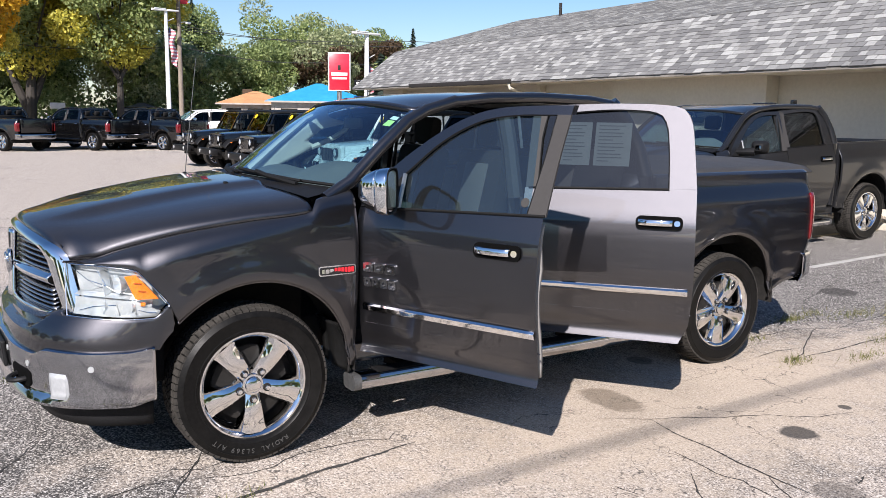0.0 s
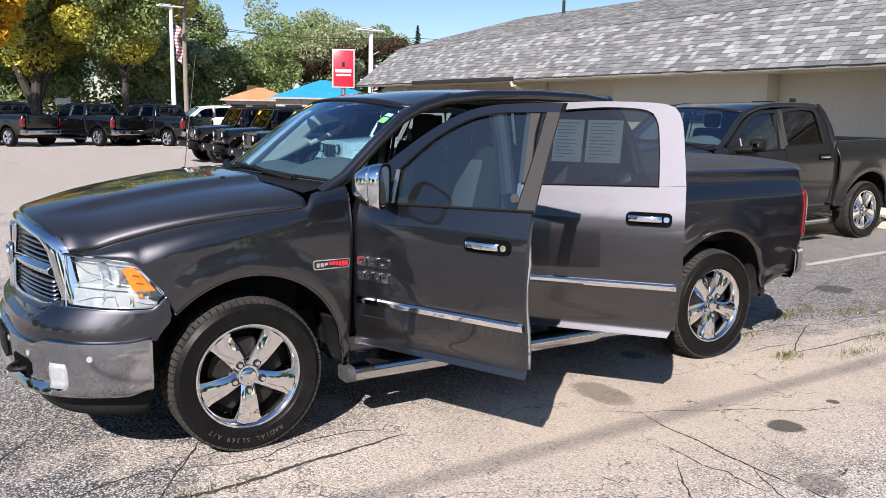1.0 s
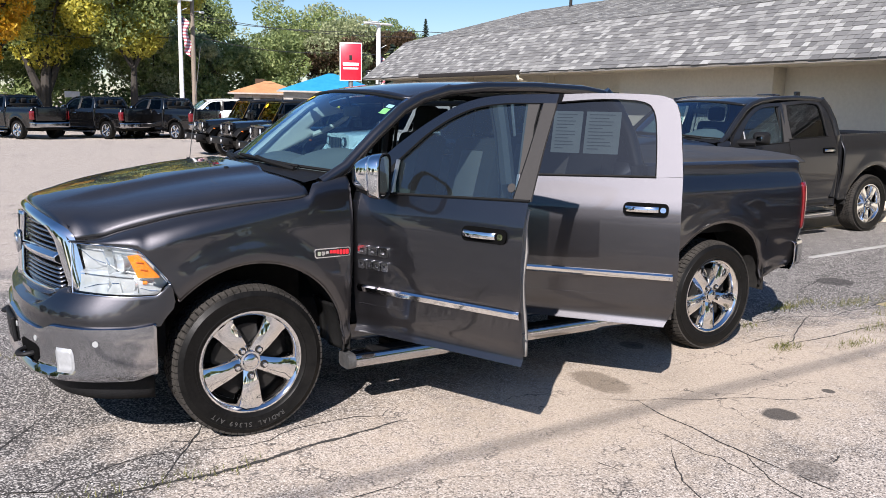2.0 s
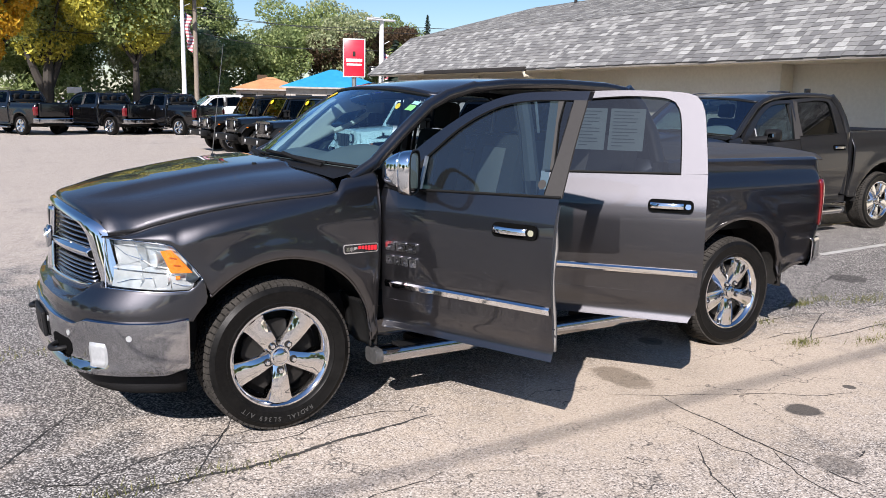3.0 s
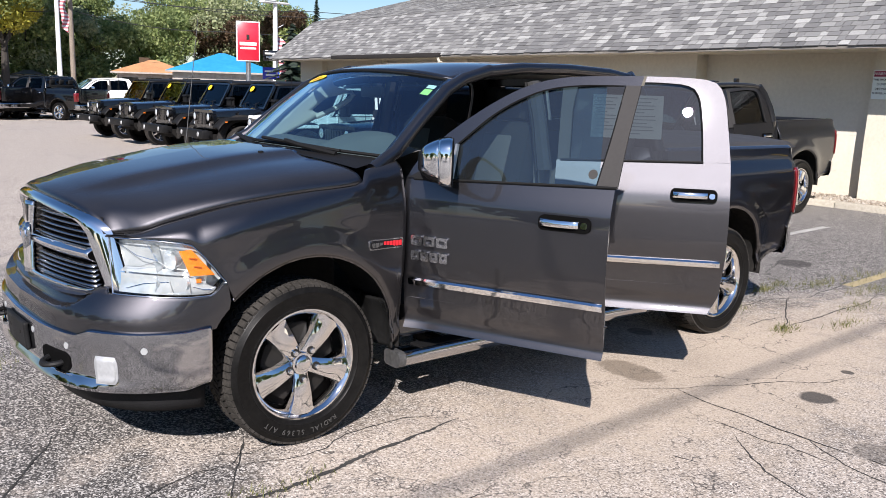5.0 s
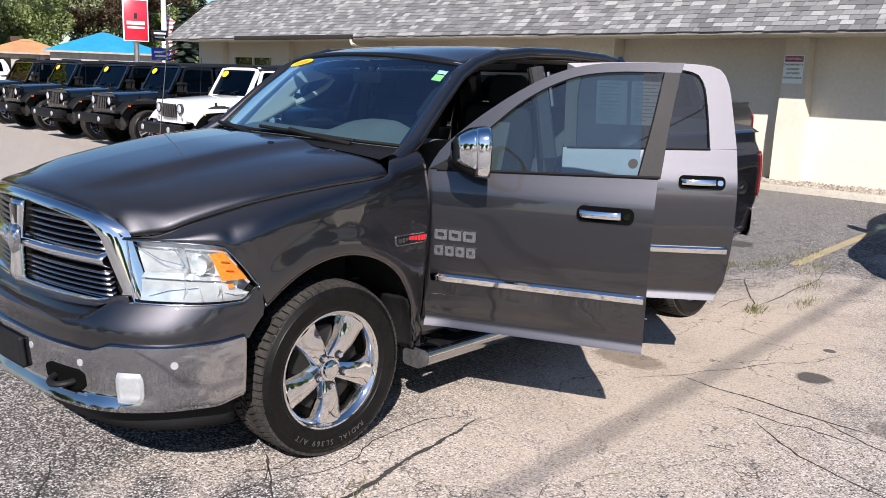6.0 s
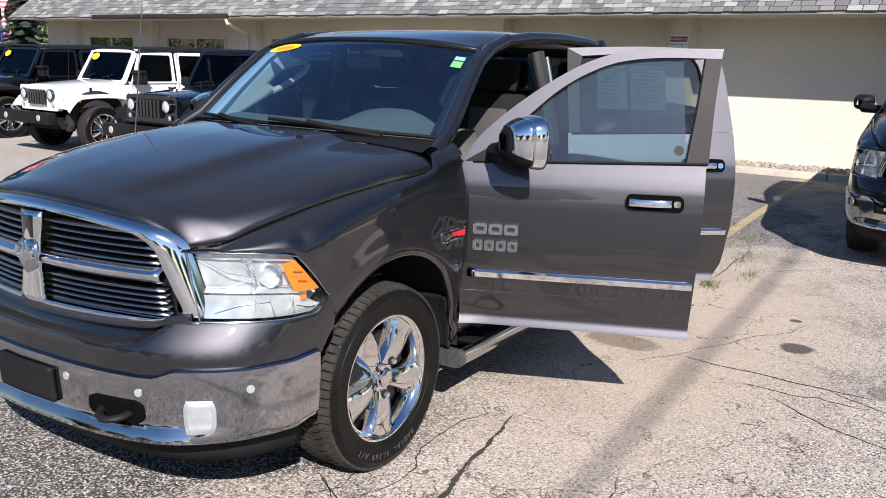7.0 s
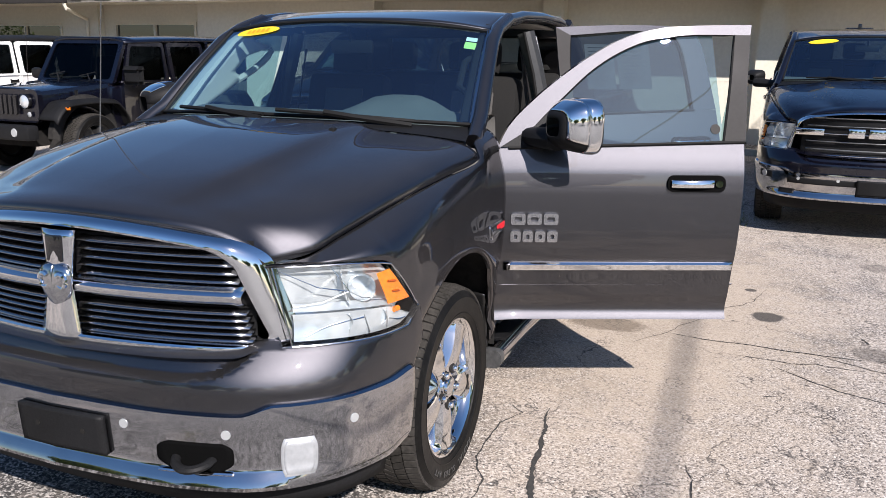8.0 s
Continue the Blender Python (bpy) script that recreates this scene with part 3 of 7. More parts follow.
    tube(bm, [(x + shift, yy(x, z) + 0.008, z) for x, z in i], 0.008, 6)
    part("window_seal", bm, SEAL, ob)
    if front:
        bm = bmesh.new()
        plate(bm, [(-0.005, 1.306), (0.245, 1.316), (0.245, 1.490), (0.150, 1.400)], 0, 0.02, lambda x, y, z: (x + shift, yy(x, z) - 0.006 + y, z))
        part("sail_plate", bm, BLACK_PLASTIC, ob)
        bm = bmesh.new()
        tube(bm, [(0.245 + shift, yy(0.245, z) - 0.004, z) for z in (1.312, 1.40, 1.488)], 0.012, 6)
        part("window_post", bm, STEEL if cfg.get("bright", True) else SEAL, ob)
    # bright side strip
    if cfg.get("strip", True):
        ua, ub = (0.02, 1.075) if front else (0.03, 0.985)
        za = 0.762 if front else 0.80
        zb = 0.764 if front else 0.81

        def strip(u, v):
            x = mix(ua, ub, u)
            z = mix(za, zb, u) + mix(-0.021, 0.021, v)
            bulge = float(np.interp(v, [0, 0.1, 0.7, 1.0], [0.002, 0.012, 0.015, 0.001]))
            return (x + shift, yy(x, z) - 0.002 - bulge, z)
        sheet("side_strip", strip, 24, 10, CHROME, ob, "bright chrome strip", 0.004, angle=12)
        bm = bmesh.new()
        tube(bm, [(x + shift, yy(x, 0.668) + 0.004, 0.668 + 0.004 * (x - ua)) for x in np.linspace(ua - 0.02, ub + 0.02, 12)], 0.0045, 5)
        part("body_crease", bm, paint, ob)
    # handle
    ha, hb = (0.744, 1.004) if front else (0.677, 0.938)
    hz = 1.152 if front else 1.206
    bm = bmesh.new()
    plate(bm, round_outline(ha, hb, hz - 0.037, hz + 0.037, 0.028), 0, 0.018, lambda x, y, z: (x + shift, yy(x, z) - 0.014 + y, z))
    part("handle_bezel", bm, DEEP, ob, "black handle recess")

    def grip(u, v):
        x = mix(ha + 0.014, hb - 0.056, u)
        a = 2 * math.pi * v
        bow = 0.016 * math.sin(math.pi * u) ** 0.5
        return (x + shift, yy(x, hz) - 0.018 - bow - 0.010 * math.cos(a), hz + 0.002 + 0.0185 * math.sin(a))
    sheet("handle", grip, 16, 12, CHROME, ob, "chrome pull handle")
    bm = bmesh.new()
    plate(bm, round_outline(hb - 0.046, hb - 0.014, hz - 0.014, hz + 0.016, 0.012), 0, 0.014, lambda x, y, z: (x + shift, yy(x, z) - 0.021 + y, z))
    part("lock_plate", bm, CHROME, ob)
    # inner trim
    inner_x = (0.03, 1.06) if front else (0.03, 0.98)

    def trim(u, v):
        x, z = mix(*inner_x, u), mix(0.53, 1.288 if front else 1.362, v)
        swell = 0.03 * math.exp(-((z - 1.08) / 0.08) ** 2)
        return (x + shift, yy(x, max(z, 0.62)) + 0.082 + swell, z)
    sheet("inner_trim", trim, 10, 14, TRIM_GREY, ob, "grey inner door trim", 0.02)
    if front:
        door_mirror(ob, s, px, cfg.get("mirror_chrome", True))
        for v in list(ob.children):
            if v.name.startswith("mirror") and not v.name.startswith("mirror_arm"):      # the head is turned in a little
                pivot = Matrix.Translation((0.76 + 0.15 - px, -side_y(0.80, 1.36) - 0.19, 0))
                lift = Matrix.Translation((0, 0, 1.40))
                small = Matrix.Identity(4) if cfg.get("mirror_chrome", True) else lift @ Matrix.Diagonal((0.8, 0.8, 0.72, 1)) @ lift.inverted()
                v.data.transform(pivot @ small @ Matrix.Rotation(radians(26), 4, "Z") @ pivot.inverted())
            if v.name.startswith("mirror"):
                v.data.transform(Matrix.Translation((0, -py, 0)))
    m = Matrix.Translation((px, py, 0)) @ Matrix.Rotation(radians(-angle), 4, "Z")
    if angle and not front:      # the hinge swings the rear door clear of the pillar
        m = m @ Matrix.Translation((0, -0.045, 0))
    ob.matrix_basis = m if s < 0 else Matrix.Diagonal((1, -1, 1, 1)) @ m
    return ob


def pickup(label, paint, m, cfg):
    """The whole truck. cfg: open doors, cover, face, wheels."""
    root = tagged(empty("pickup_truck", m), label, "pickup truck", cfg.get("group", ""))
    P = lambda *a, **k: sheet(*a, parent=root, **k)
    for s in (-1, 1):
        # front fender
        xs = list(np.linspace(-0.828, -0.425, 20)) + [-0.41, -0.39]
        a0 = math.acos((-0.37 - 0.02) / 0.53)
        xs += [0.02 + 0.53 * math.cos(a0 * (1 - k / 26)) for k in range(27)] + [0.565, 0.585]

        def low(x):
            if x <= -0.425:
                return min(LAMP_TOP(x) + 0.004, SHUT_Z(x) - 0.002)
            if x < -0.37:
                return mix(0.896, 0.782, (x + 0.425) / 0.055)
            return max(arch_z(x, 0), 0.43)

        def fender(u, v, xs=xs, s=s):
            x = xs[min(len(xs) - 1, round(u * (len(xs) - 1)))]
            zl, zt = low(x), SHUT_Z(x) - 0.004
            yt = SHUT_Y(x) + 0.004
            zs = max(zl + 0.2 * (zt - zl), zt - 0.11)
            if v < 0.6:
                z = mix(zl, zs, v / 0.6)
                y = side_y(x, z)
            else:
                t = (v - 0.6) / 0.4
                y0 = side_y(x, zs)
                yc, zc = mix(y0, yt, 0.10), mix(zs, zt, 0.80)
                y = (1 - t) ** 2 * y0 + 2 * t * (1 - t) * yc + t * t * yt
                z = (1 - t) ** 2 * zs + 2 * t * (1 - t) * zc + t * t * zt
            return (x, s * y, z)
        P("front_fender", fender, len(xs) - 1, 26, paint, thick=0.012)

        # arch liners and lips
        for k, name in ((0, "front_wheel_liner"), (1, "rear_wheel_liner")):
            c, r = ARCHES[k]

            def liner(u, v, c=c, r=r, s=s):
                a = math.pi * mix(-0.02, 1.00, u)
                return (c + (r + 0.03) * math.cos(a), s * mix(0.955, 0.55, v), 0.43 + (r + 0.03) * math.sin(a))
            P(name, liner, 20, 2, LINER)
            bm = bmesh.new()
            a0, a1 = (0, math.pi - 0.735) if k == 0 else (0.02, math.pi - 0.02)
            tube(bm, [(c + r * math.cos(a), s * (side_y(c + r * math.cos(a), 0.43 + r * math.sin(a)) - 0.006), 0.43 + r * math.sin(a))
                      for a in np.linspace(a0, a1, 28)], 0.011, 6)
            part("arch_lip", bm, paint, root)
        P("mud_guard", lambda u, v, s=s: (0.02 + 0.530 * math.cos(mix(-0.08, 0.42, u)) + 0.010 * math.sin(9 * v), s * mix(0.60, 0.930, v), 0.43 + 0.55 * math.sin(mix(-0.08, 0.42, u))), 14, 12, FLAP, thick=0.014)

        # headlamp
        sg = s

        def lamp_lo(t):
            return LAMP_LOW(t)

        def lamp_hi(t):
            x = UP_X(t)
            return max(LAMP_TOP(x) - 0.004, lamp_lo(t) + 0.003)

        def lens(u, v, s=sg, out=-0.002):
            t = mix(0.354 + 0.070 * (1 - v), 0.842, u)
            return nose(s * t, mix(lamp_lo(t), lamp_hi(t), v), out + 0.012 * math.sin(math.pi * v) ** 0.7)
        if cfg.get("lamps", True):
            body = P("headlight", lambda u, v: lens(u, v, sg, -0.095), 20, 6, LAMP_WHITE, label="clear headlight with chrome reflector")
            sheet("lamp_lens", lambda u, v: lens(u, v), 24, 8, LENS, body, "clear plastic lens")
            sheet("reflector", lambda u, v: lens(mix(0.01, 0.80, u), mix(0.05, 0.96, v), sg, -0.055 - 0.03 * math.sin(math.pi * u) * math.sin(math.pi * v)), 16, 10, REFLECTOR, body, "faceted silver reflector")
            for k, way in enumerate((((0.02, 0.93), (0.20, 0.70), (0.36, 0.62)), ((0.03, 0.45), (0.20, 0.50), (0.36, 0.62)), ((0.30, 0.94), (0.33, 0.78), (0.36, 0.62)),
                                     ((0.36, 0.62), (0.44, 0.52), (0.60, 0.50)), ((0.08, 0.10), (0.22, 0.20), (0.44, 0.26)),
                                     ((0.44, 0.30), (0.47, 0.16), (0.50, 0.05)), ((0.60, 0.42), (0.63, 0.24), (0.66, 0.08)), ((0.66, 0.36), (0.78, 0.34), (0.88, 0.36)), ((0.66, 0.20), (0.78, 0.18), (0.86, 0.22)))):
                bm = bmesh.new()
                tube(bm, [Vector(lens(a, b, sg, -0.024)) for a, b in way], lambda t: mix(0.0010, 0.0026, t), 6)
                part("reflector_ridge", bm, STEEL if k % 2 else CHROME, body)
            for cu, cv, rr in ((0.50, 0.66, 0.046), (0.62, 0.24, 0.030), (0.34, 0.22, 0.028)):
                c = Vector(lens(cu, cv, sg, -0.055))
                bm = bmesh.new()
                lathe(bm, [(rr, -0.030), (rr * 0.98, -0.026), (rr * 0.85, 0.0), (rr * 0.5, 0.022), (0.012, 0.034), (0.001, 0.034)], 24,
                      Matrix.Translation(c) @ Matrix.Rotation(radians(-78 if s < 0 else -102), 4, "Z"))
                part("lamp_bowl", bm, REFLECTOR, body)
            turn = sheet("turn_lamp", lambda u, v: nose(sg * mix(mix(0.67, 0.775, u), mix(0.628, 0.675, u), v), mix(0.916, mix(1.026, 1.034, u), v), -0.004), 8, 8, AMBER, body, "amber turn lamp")
            for t, z in ((0.683, 0.992), (0.700, 0.955)):
                bm = bmesh.new()
                tube(bm, [nose(sg * (t - 0.016), z + 0.002, -0.003), nose(sg * (t + 0.016), z - 0.002, -0.003)], 0.007, 8, True, 0.5)
                part("turn_bulb", bm, AMBER_DEEP, turn)
            bm = bmesh.new()
            tube(bm, [nose(sg * 0.700, 0.892, -0.006), nose(sg * 0.722, 0.892, -0.006)], 0.010, 10)
            part("marker_bulb", bm, AMBER, body, "small amber marker bulb")
            sheet("lamp_shelf", lambda u, v: lens(mix(0.02, 0.66, u), mix(0.40, 0.46, v), sg, -0.012 - 0.04 * v), 16, 3, REFLECTOR, body)
            sheet("lamp_divider", lambda u, v: lens(mix(0.335, 0.365, u), mix(0.08, 0.92, v), sg, -0.018 - 0.04 * u), 3, 10, REFLECTOR, body)
            sheet("lower_lamp", lambda u, v: lens(mix(0.01, 0.90, u), mix(0.02, 0.36, v), sg, -0.034 + 0.012 * v), 24, 5, REFLECTOR, body)
            bm = bmesh.new()
            ring = [lens(u, 0.0) for u in np.linspace(0, 1, 16)] + [lens(u, 1.0) for u in np.linspace(1, 0, 16)]
            tube(bm, ring + ring[:1], 0.0032, 6, False)
            part("lamp_trim", bm, STEEL_BRIGHT, body, "bright lens edge")

        # bed side
        bxs = [2.862, 2.90, 2.96, 3.02] + [3.58 - 0.545 * math.cos(math.pi * k / 34) for k in range(35)] + list(np.linspace(4.15, 4.50, 8)) + [4.54, 4.575, 4.60]

        def bed_low(x):
            if abs(x - 3.58) < 0.545:
                return max(arch_z(x, 1), 0.47)
            return 0.50 if x < 3.1 else mix(0.50, 0.56, step(4.1, 4.5, x))

        def bed(u, v, s=s):
            x = bxs[round(u * (len(bxs) - 1))]
            zl = bed_low(x)
            if v < 0.86:
                z = mix(zl, 1.385, v / 0.86)
                y = side_y(x, min(z, 1.30)) - 0.06 * step(1.18, 1.40, z) * 0.6
                y -= 0.10 * step(4.50, 4.64, x) ** 1.5
            else:
                t = (v - 0.86) / 0.14
                y = side_y(x, 1.30) - 0.032 - 0.10 * step(4.50, 4.64, x) ** 1.5 - 0.085 * t
                z = 1.385 + 0.022 * math.sin(math.pi / 2 * min(1, 2.5 * t))
            return (x, s * y, z)
        P("bed_side", bed, len(bxs) - 1, 30, paint, thick=0.012)
        bm = bmesh.new()
        box(bm, 2.90, 4.56, s * 0.80, s * 0.77, 0.90, 1.39, 0)
        part("bed_inner_wall", bm, BLACK_PLASTIC, root)

        # tail lamp
        def tail(u, v, s=s, out=0.0):
            z = mix(0.870, 1.235, v)
            t = u
            x = mix(4.515 - 0.02 * v, 4.648, t)
            y = side_y(x, min(z, 1.3)) - 0.10 * step(4.50, 4.66, x) ** 1.5 - 0.036 * step(1.18, 1.4, z) + 0.008 - 0.14 * max(0, t - 0.7)
            return (x, s * (y + out), z)
        lampr = P("tail_light", tail, 12, 12, RED_LENS, thick=0.02, label="red tail light")
        sheet("reverse_lamp", lambda u, v: tail(mix(0.45, 0.85, u), mix(0.42, 0.60, v), s, 0.011), 4, 3, LENS, lampr)

        # rocker, pillars, roof rail
        bm = bmesh.new()
        box(bm, 0.585, 2.84, s * 0.62, s * 0.885, 0.43, 0.53, 0.02)
        part("sill", bm, paint, root)
        for name, pts, r in (("a_pillar", [(0.44, 0.885, 1.345), (0.60, 0.858, 1.43), (0.80, 0.815, 1.60), (1.0, 0.772, 1.755), (1.14, 0.752, 1.822), (1.35, 0.742, 1.878)], 0.036),
                             ("roof_rail", [(1.30, 0.744, 1.868), (1.6, 0.740, 1.900), (2.0, 0.740, 1.910), (2.4, 0.740, 1.900), (2.62, 0.745, 1.872)], 0.034),
                             ("c_pillar", [(2.58, 0.745, 1.89), (2.68, 0.78, 1.78), (2.76, 0.835, 1.60), (2.80, 0.885, 1.40), (2.805, 0.90, 1.0), (2.80, 0.87, 0.55)], 0.050)):
            bm = bmesh.new()
            tube(bm, [(x, s * y, z) for x, y, z in [tuple(v) for v in pts]], r, 12, True, 1.0)
            part(name, bm, paint, root)
        bm = bmesh.new()
        tube(bm, [(1.71, s * y, z) for y, z in ((0.86, 0.50), (0.885, 0.9), (0.87, 1.3), (0.80, 1.60), (0.735, 1.82))], 0.050, 8, True, 1.0)
        part("b_pillar", bm, PILLAR_DARK if cfg.get("open_front") and s < 0 else paint, root)
        for hx in (0.70, 1.78):
            bm = bmesh.new()
            tube(bm, [(hx + 0.02, s * 0.765, 1.80), (hx + 0.01, s * 0.82, 1.60)] if hx > 1 else [(1.64, s * 0.745, 1.82), (1.655, s * 0.80, 1.60), (1.66, s * 0.855, 1.30), (1.66, s * 0.87, 0.9), (1.66, s * 0.85, 0.55)], 0.010, 6)
            part("door_seal", bm, STEEL if hx > 1 else SEAL, root)
        bm = bmesh.new()
        tube(bm, [(1.76, s * 0.70, 1.72), (1.74, s * 0.78, 1.25), (1.70, s * 0.80, 0.72)], 0.020, 6, True, 0.2)
        part("seat_belt", bm, CLOTH_GREY, root)
        # side step
        if cfg.get("step", True):
            bm = bmesh.new()
            prof = [(-0.070, 0.022), (-0.060, 0.036), (-0.045, 0.041), (0.045, 0.041), (0.062, 0.034), (0.072, 0.016), (0.072, -0.012), (0.060, -0.034), (0.040, -0.042), (-0.050, -0.042), (-0.068, -0.028)]
            plate(bm, prof, 0.600, 2.68, lambda a, b, c, s=s: (b, s * (0.925 + a), 0.328 + c))
            st = part("side_step", bm, CHROME_WORN, root, "polished metal side step bar")
            for xa, xb in ((0.556, 0.602), (2.678, 2.72)):
                bm = bmesh.new()
                plate(bm, [(a * 1.03, c * 1.05) for a, c in prof], xa, xb, lambda a, b, c, s=s: (b, s * (0.925 + a), 0.328 + c))
                part("end_cap", bm, STEP_CAP, st, "worn grey plastic end cap")
            for xa in (0.72, 1.80):
                bm = bmesh.new()
                box(bm, xa, xa + 0.62, s * 0.875, s * 0.965, 0.366, 0.376, 0.004)
                part("step_pad", bm, BLACK_PLASTIC, st)
            for xa in (0.95, 2.3):
                bm = bmesh.new()
                box(bm, xa, xa + 0.06, s * 0.60, s * 0.92, 0.30, 0.34, 0.008)
                part("step_bracket", bm, UNDER, st)
        door(root, s, "front", cfg.get("open_front", 0) if s < 0 else 0, paint, cfg)
        door(root, s, "rear", cfg.get("open_rear", 0) if s < 0 else 0, paint, cfg)
        for x in (0.0, 3.569):
            wheel(root, x, s, cfg.get("lugs", True))

    # hood
    hood_c = smooth_through([0, 0.03, 0.10, 0.25, 0.5, 0.75, 1.0], [1.214, 1.238, 1.262, 1.304, 1.357, 1.400, 1.425])
    hood_h = smooth_through([0, 0.38, 0.465, 0.52, 0.59, 0.72, 0.86, 0.94, 0.98, 1.0], [1.0, 0.975, 0.945, 0.825, 0.735, 0.66, 0.53, 0.38, 0.18, 0.0])

    def hood(u, v):
        b = 2 * v - 1
        a = abs(b)
        yy = a * mix(0.66, 0.95, u ** 0.6)
        xf = -0.955 + 0.275 * yy * yy
        xr = 0.20 + 0.143 * (yy / 0.95) ** 2
        x = mix(xf, xr, u)
        y = a * (mix(0.66, SHUT_Y(min(x, 0.335)), step(0.0, 0.12, u)) - 0.002)
        ze = mix(SHUT_Z(min(x, 0.335)), 1.080, 1 - step(0.0, 0.12, u))
        fade = mix(1 - 0.42 * a * a - 0.58 * a ** 9, hood_h(a), step(0.0, 0.30, u))
        z = ze + max(0.0, hood_c(u) - ze) * fade
        return (x, math.copysign(y, b), z)
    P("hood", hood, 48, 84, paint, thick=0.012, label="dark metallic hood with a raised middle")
    for yy in (-0.42, 0.42):
        bm = bmesh.new()
        box(bm, -0.012, 0.012, -0.014, 0.014, 0, 0.018, 0.005, Matrix.Translation((0.05, yy, 1.398)))
        part("washer_nozzle", bm, BLACK_PLASTIC, root)

    # cowl, windscreen, roof
    def ws_low(y):
        return Vector((0.30 + 0.26 * (y / 0.83) ** 2, y, 1.435 - 0.03 * (y / 0.83) ** 2))

    def ws_high(y):
        return Vector((0.945 + 0.105 * (y / 0.74) ** 2, y, 1.862 - 0.048 * (y / 0.74) ** 2))
    P("cowl", lambda u, v: Vector((0.19 + 0.15 * (abs(2 * v - 1)) ** 2, (2 * v - 1) * 0.885, 1.405 - 0.05 * abs(2 * v - 1) ** 3)).lerp(ws_low((2 * v - 1) * 0.83) - Vector((0.0, 0, 0.012)), u), 3, 24, BLACK_PLASTIC)

    def screen(u, v, dip=0.0):
        b = 2 * v - 1
        p = ws_low(b * 0.83).lerp(ws_high(b * 0.74), u)
        p += Vector((-0.45, 0, 0.62)) * (0.035 * math.sin(math.pi * u) * (1 - b * b * 0.5) - dip)
        return p
    P("windscreen", screen, 14, 24, GLASS_FRONT, label="windscreen glass")
    bm = bmesh.new()
    edge = [screen(0, v) for v in np.linspace(0, 1, 20)] + [screen(u, 1) for u in np.linspace(0.1, 1, 10)] + [screen(1, v) for v in np.linspace(0.95, 0, 20)] + [screen(u, 0) for u in np.linspace(0.9, 0, 10)]
    tube(bm, edge, 0.014, 6, False, 0.7)
    part("windscreen_seal", bm, SEAL, root)
    roof_z = smooth_through([0, 0.08, 0.25, 0.5, 0.8, 0.95, 1.0], [1.864, 1.888, 1.922, 1.942, 1.936, 1.918, 1.892])

    def roof(u, v):
        b = 2 * v - 1
        a = abs(b)
        x = mix(0.945 + 0.105 * a * a, 2.64 - 0.02 * a * a, u)
        edge_z = mix(1.806, 1.878, step(0, 0.30, u)) + 0.022 * math.sin(math.pi * u)
        z = mix(roof_z(u), edge_z + 0.012, a ** 3.2)
        return (x, b * mix(0.735, 0.752, u), z)
    P("roof", roof, 30, 30, paint, thick=0.012)
    bm = bmesh.new()
    box(bm, 2.36, 2.50, -0.16, 0.16, 1.918, 1.965, 0.018)
    part("roof_lamp", bm, BLACK_GLOSS, root, "small black roof lamp housing")
    P("headliner", lambda u, v: Vector(roof(mix(0.08, 0.97, u), mix(0.05, 0.95, v))) - Vector((0, 0, 0.04)), 8, 8, TRIM_LIGHT, thick=0.01)

    # back wall of the cab with its window
    def back(u, v):
        z = mix(0.55, 1.90, u)
        w = mix(0.90, 0.76, step(1.3, 1.9, z))
        return (2.80 - 0.16 * step(1.38, 1.92, z), mix(-w, w, v), z)
    for a, b, c, d in ((0, 0.64, 0, 1), (0.93, 1, 0, 1), (0.64, 0.93, 0, 0.16), (0.64, 0.93, 0.84, 1)):
        P("cab_back", lambda u, v, a=a, b=b, c=c, d=d: back(mix(a, b, u), mix(c, d, v)), 5, 6, paint, thick=0.02)
    P("rear_window", lambda u, v: back(mix(0.64, 0.93, u), mix(0.16, 0.84, v)), 4, 6, GLASS_DARK)

    # inside of the cab
    bm = bmesh.new()
    box(bm, 0.63, 2.78, -0.86, 0.86, 0.50, 0.60, 0.0)
    part("cab_floor", bm, CLOTH_DARK, root)
    def dash(u, v):
        pr = smooth_through([0, 0.25, 0.55, 0.75, 1], [0, 1, 2, 3, 4])(u)
        xs_, zs_ = smooth_through([0, 1, 2, 3, 4], [0.33, 0.62, 0.83, 0.90, 0.80]), smooth_through([0, 1, 2, 3, 4], [1.395, 1.440, 1.425, 1.25, 0.72])
        return (xs_(pr) + (0.03 + 0.25 * (2 * v - 1) ** 2) * (1 - u) ** 1.5, mix(-0.82, 0.82, v), zs_(pr) - 0.012 * (1 - u) + 0.085 * math.exp(-((mix(-0.84, 0.84, v) + 0.40) / 0.20) ** 4) * math.sin(math.pi * min(1, u * 1.15)))
    P("dashboard", dash, 16, 24, DASH, label="grey dashboard")
    bm = bmesh.new()
    ring = [Vector((0.19 * math.cos(a) * 0.42, 0.19 * math.sin(a), 0.19 * math.cos(a))) for a in np.linspace(0, 2 * math.pi, 29)]
    tube(bm, [Vector((1.00, -0.40, 1.23)) + Vector((p.x * 1.0, p.y, p.z * 0.9)) for p in ring], 0.016, 8, False)
    box(bm, 0.93, 1.00, -0.48, -0.32, 1.17, 1.28, 0.02)
    tube(bm, [(0.98, -0.58, 1.23), (0.98, -0.22, 1.23)], 0.014, 6)
    part("steering_wheel", bm, BLACK_PLASTIC, root)
    seat(root, 1.40, -0.42, 0.54, CLOTH_DARK)
    seat(root, 1.40, 0.42, 0.54, CLOTH_DARK)
    seat(root, 2.32, 0.0, 1.42, CLOTH_DARK, "rear_bench")
    bm = bmesh.new()
    box(bm, 0.95, 1.60, -0.13, 0.13, 0.60, 1.02, 0.03)
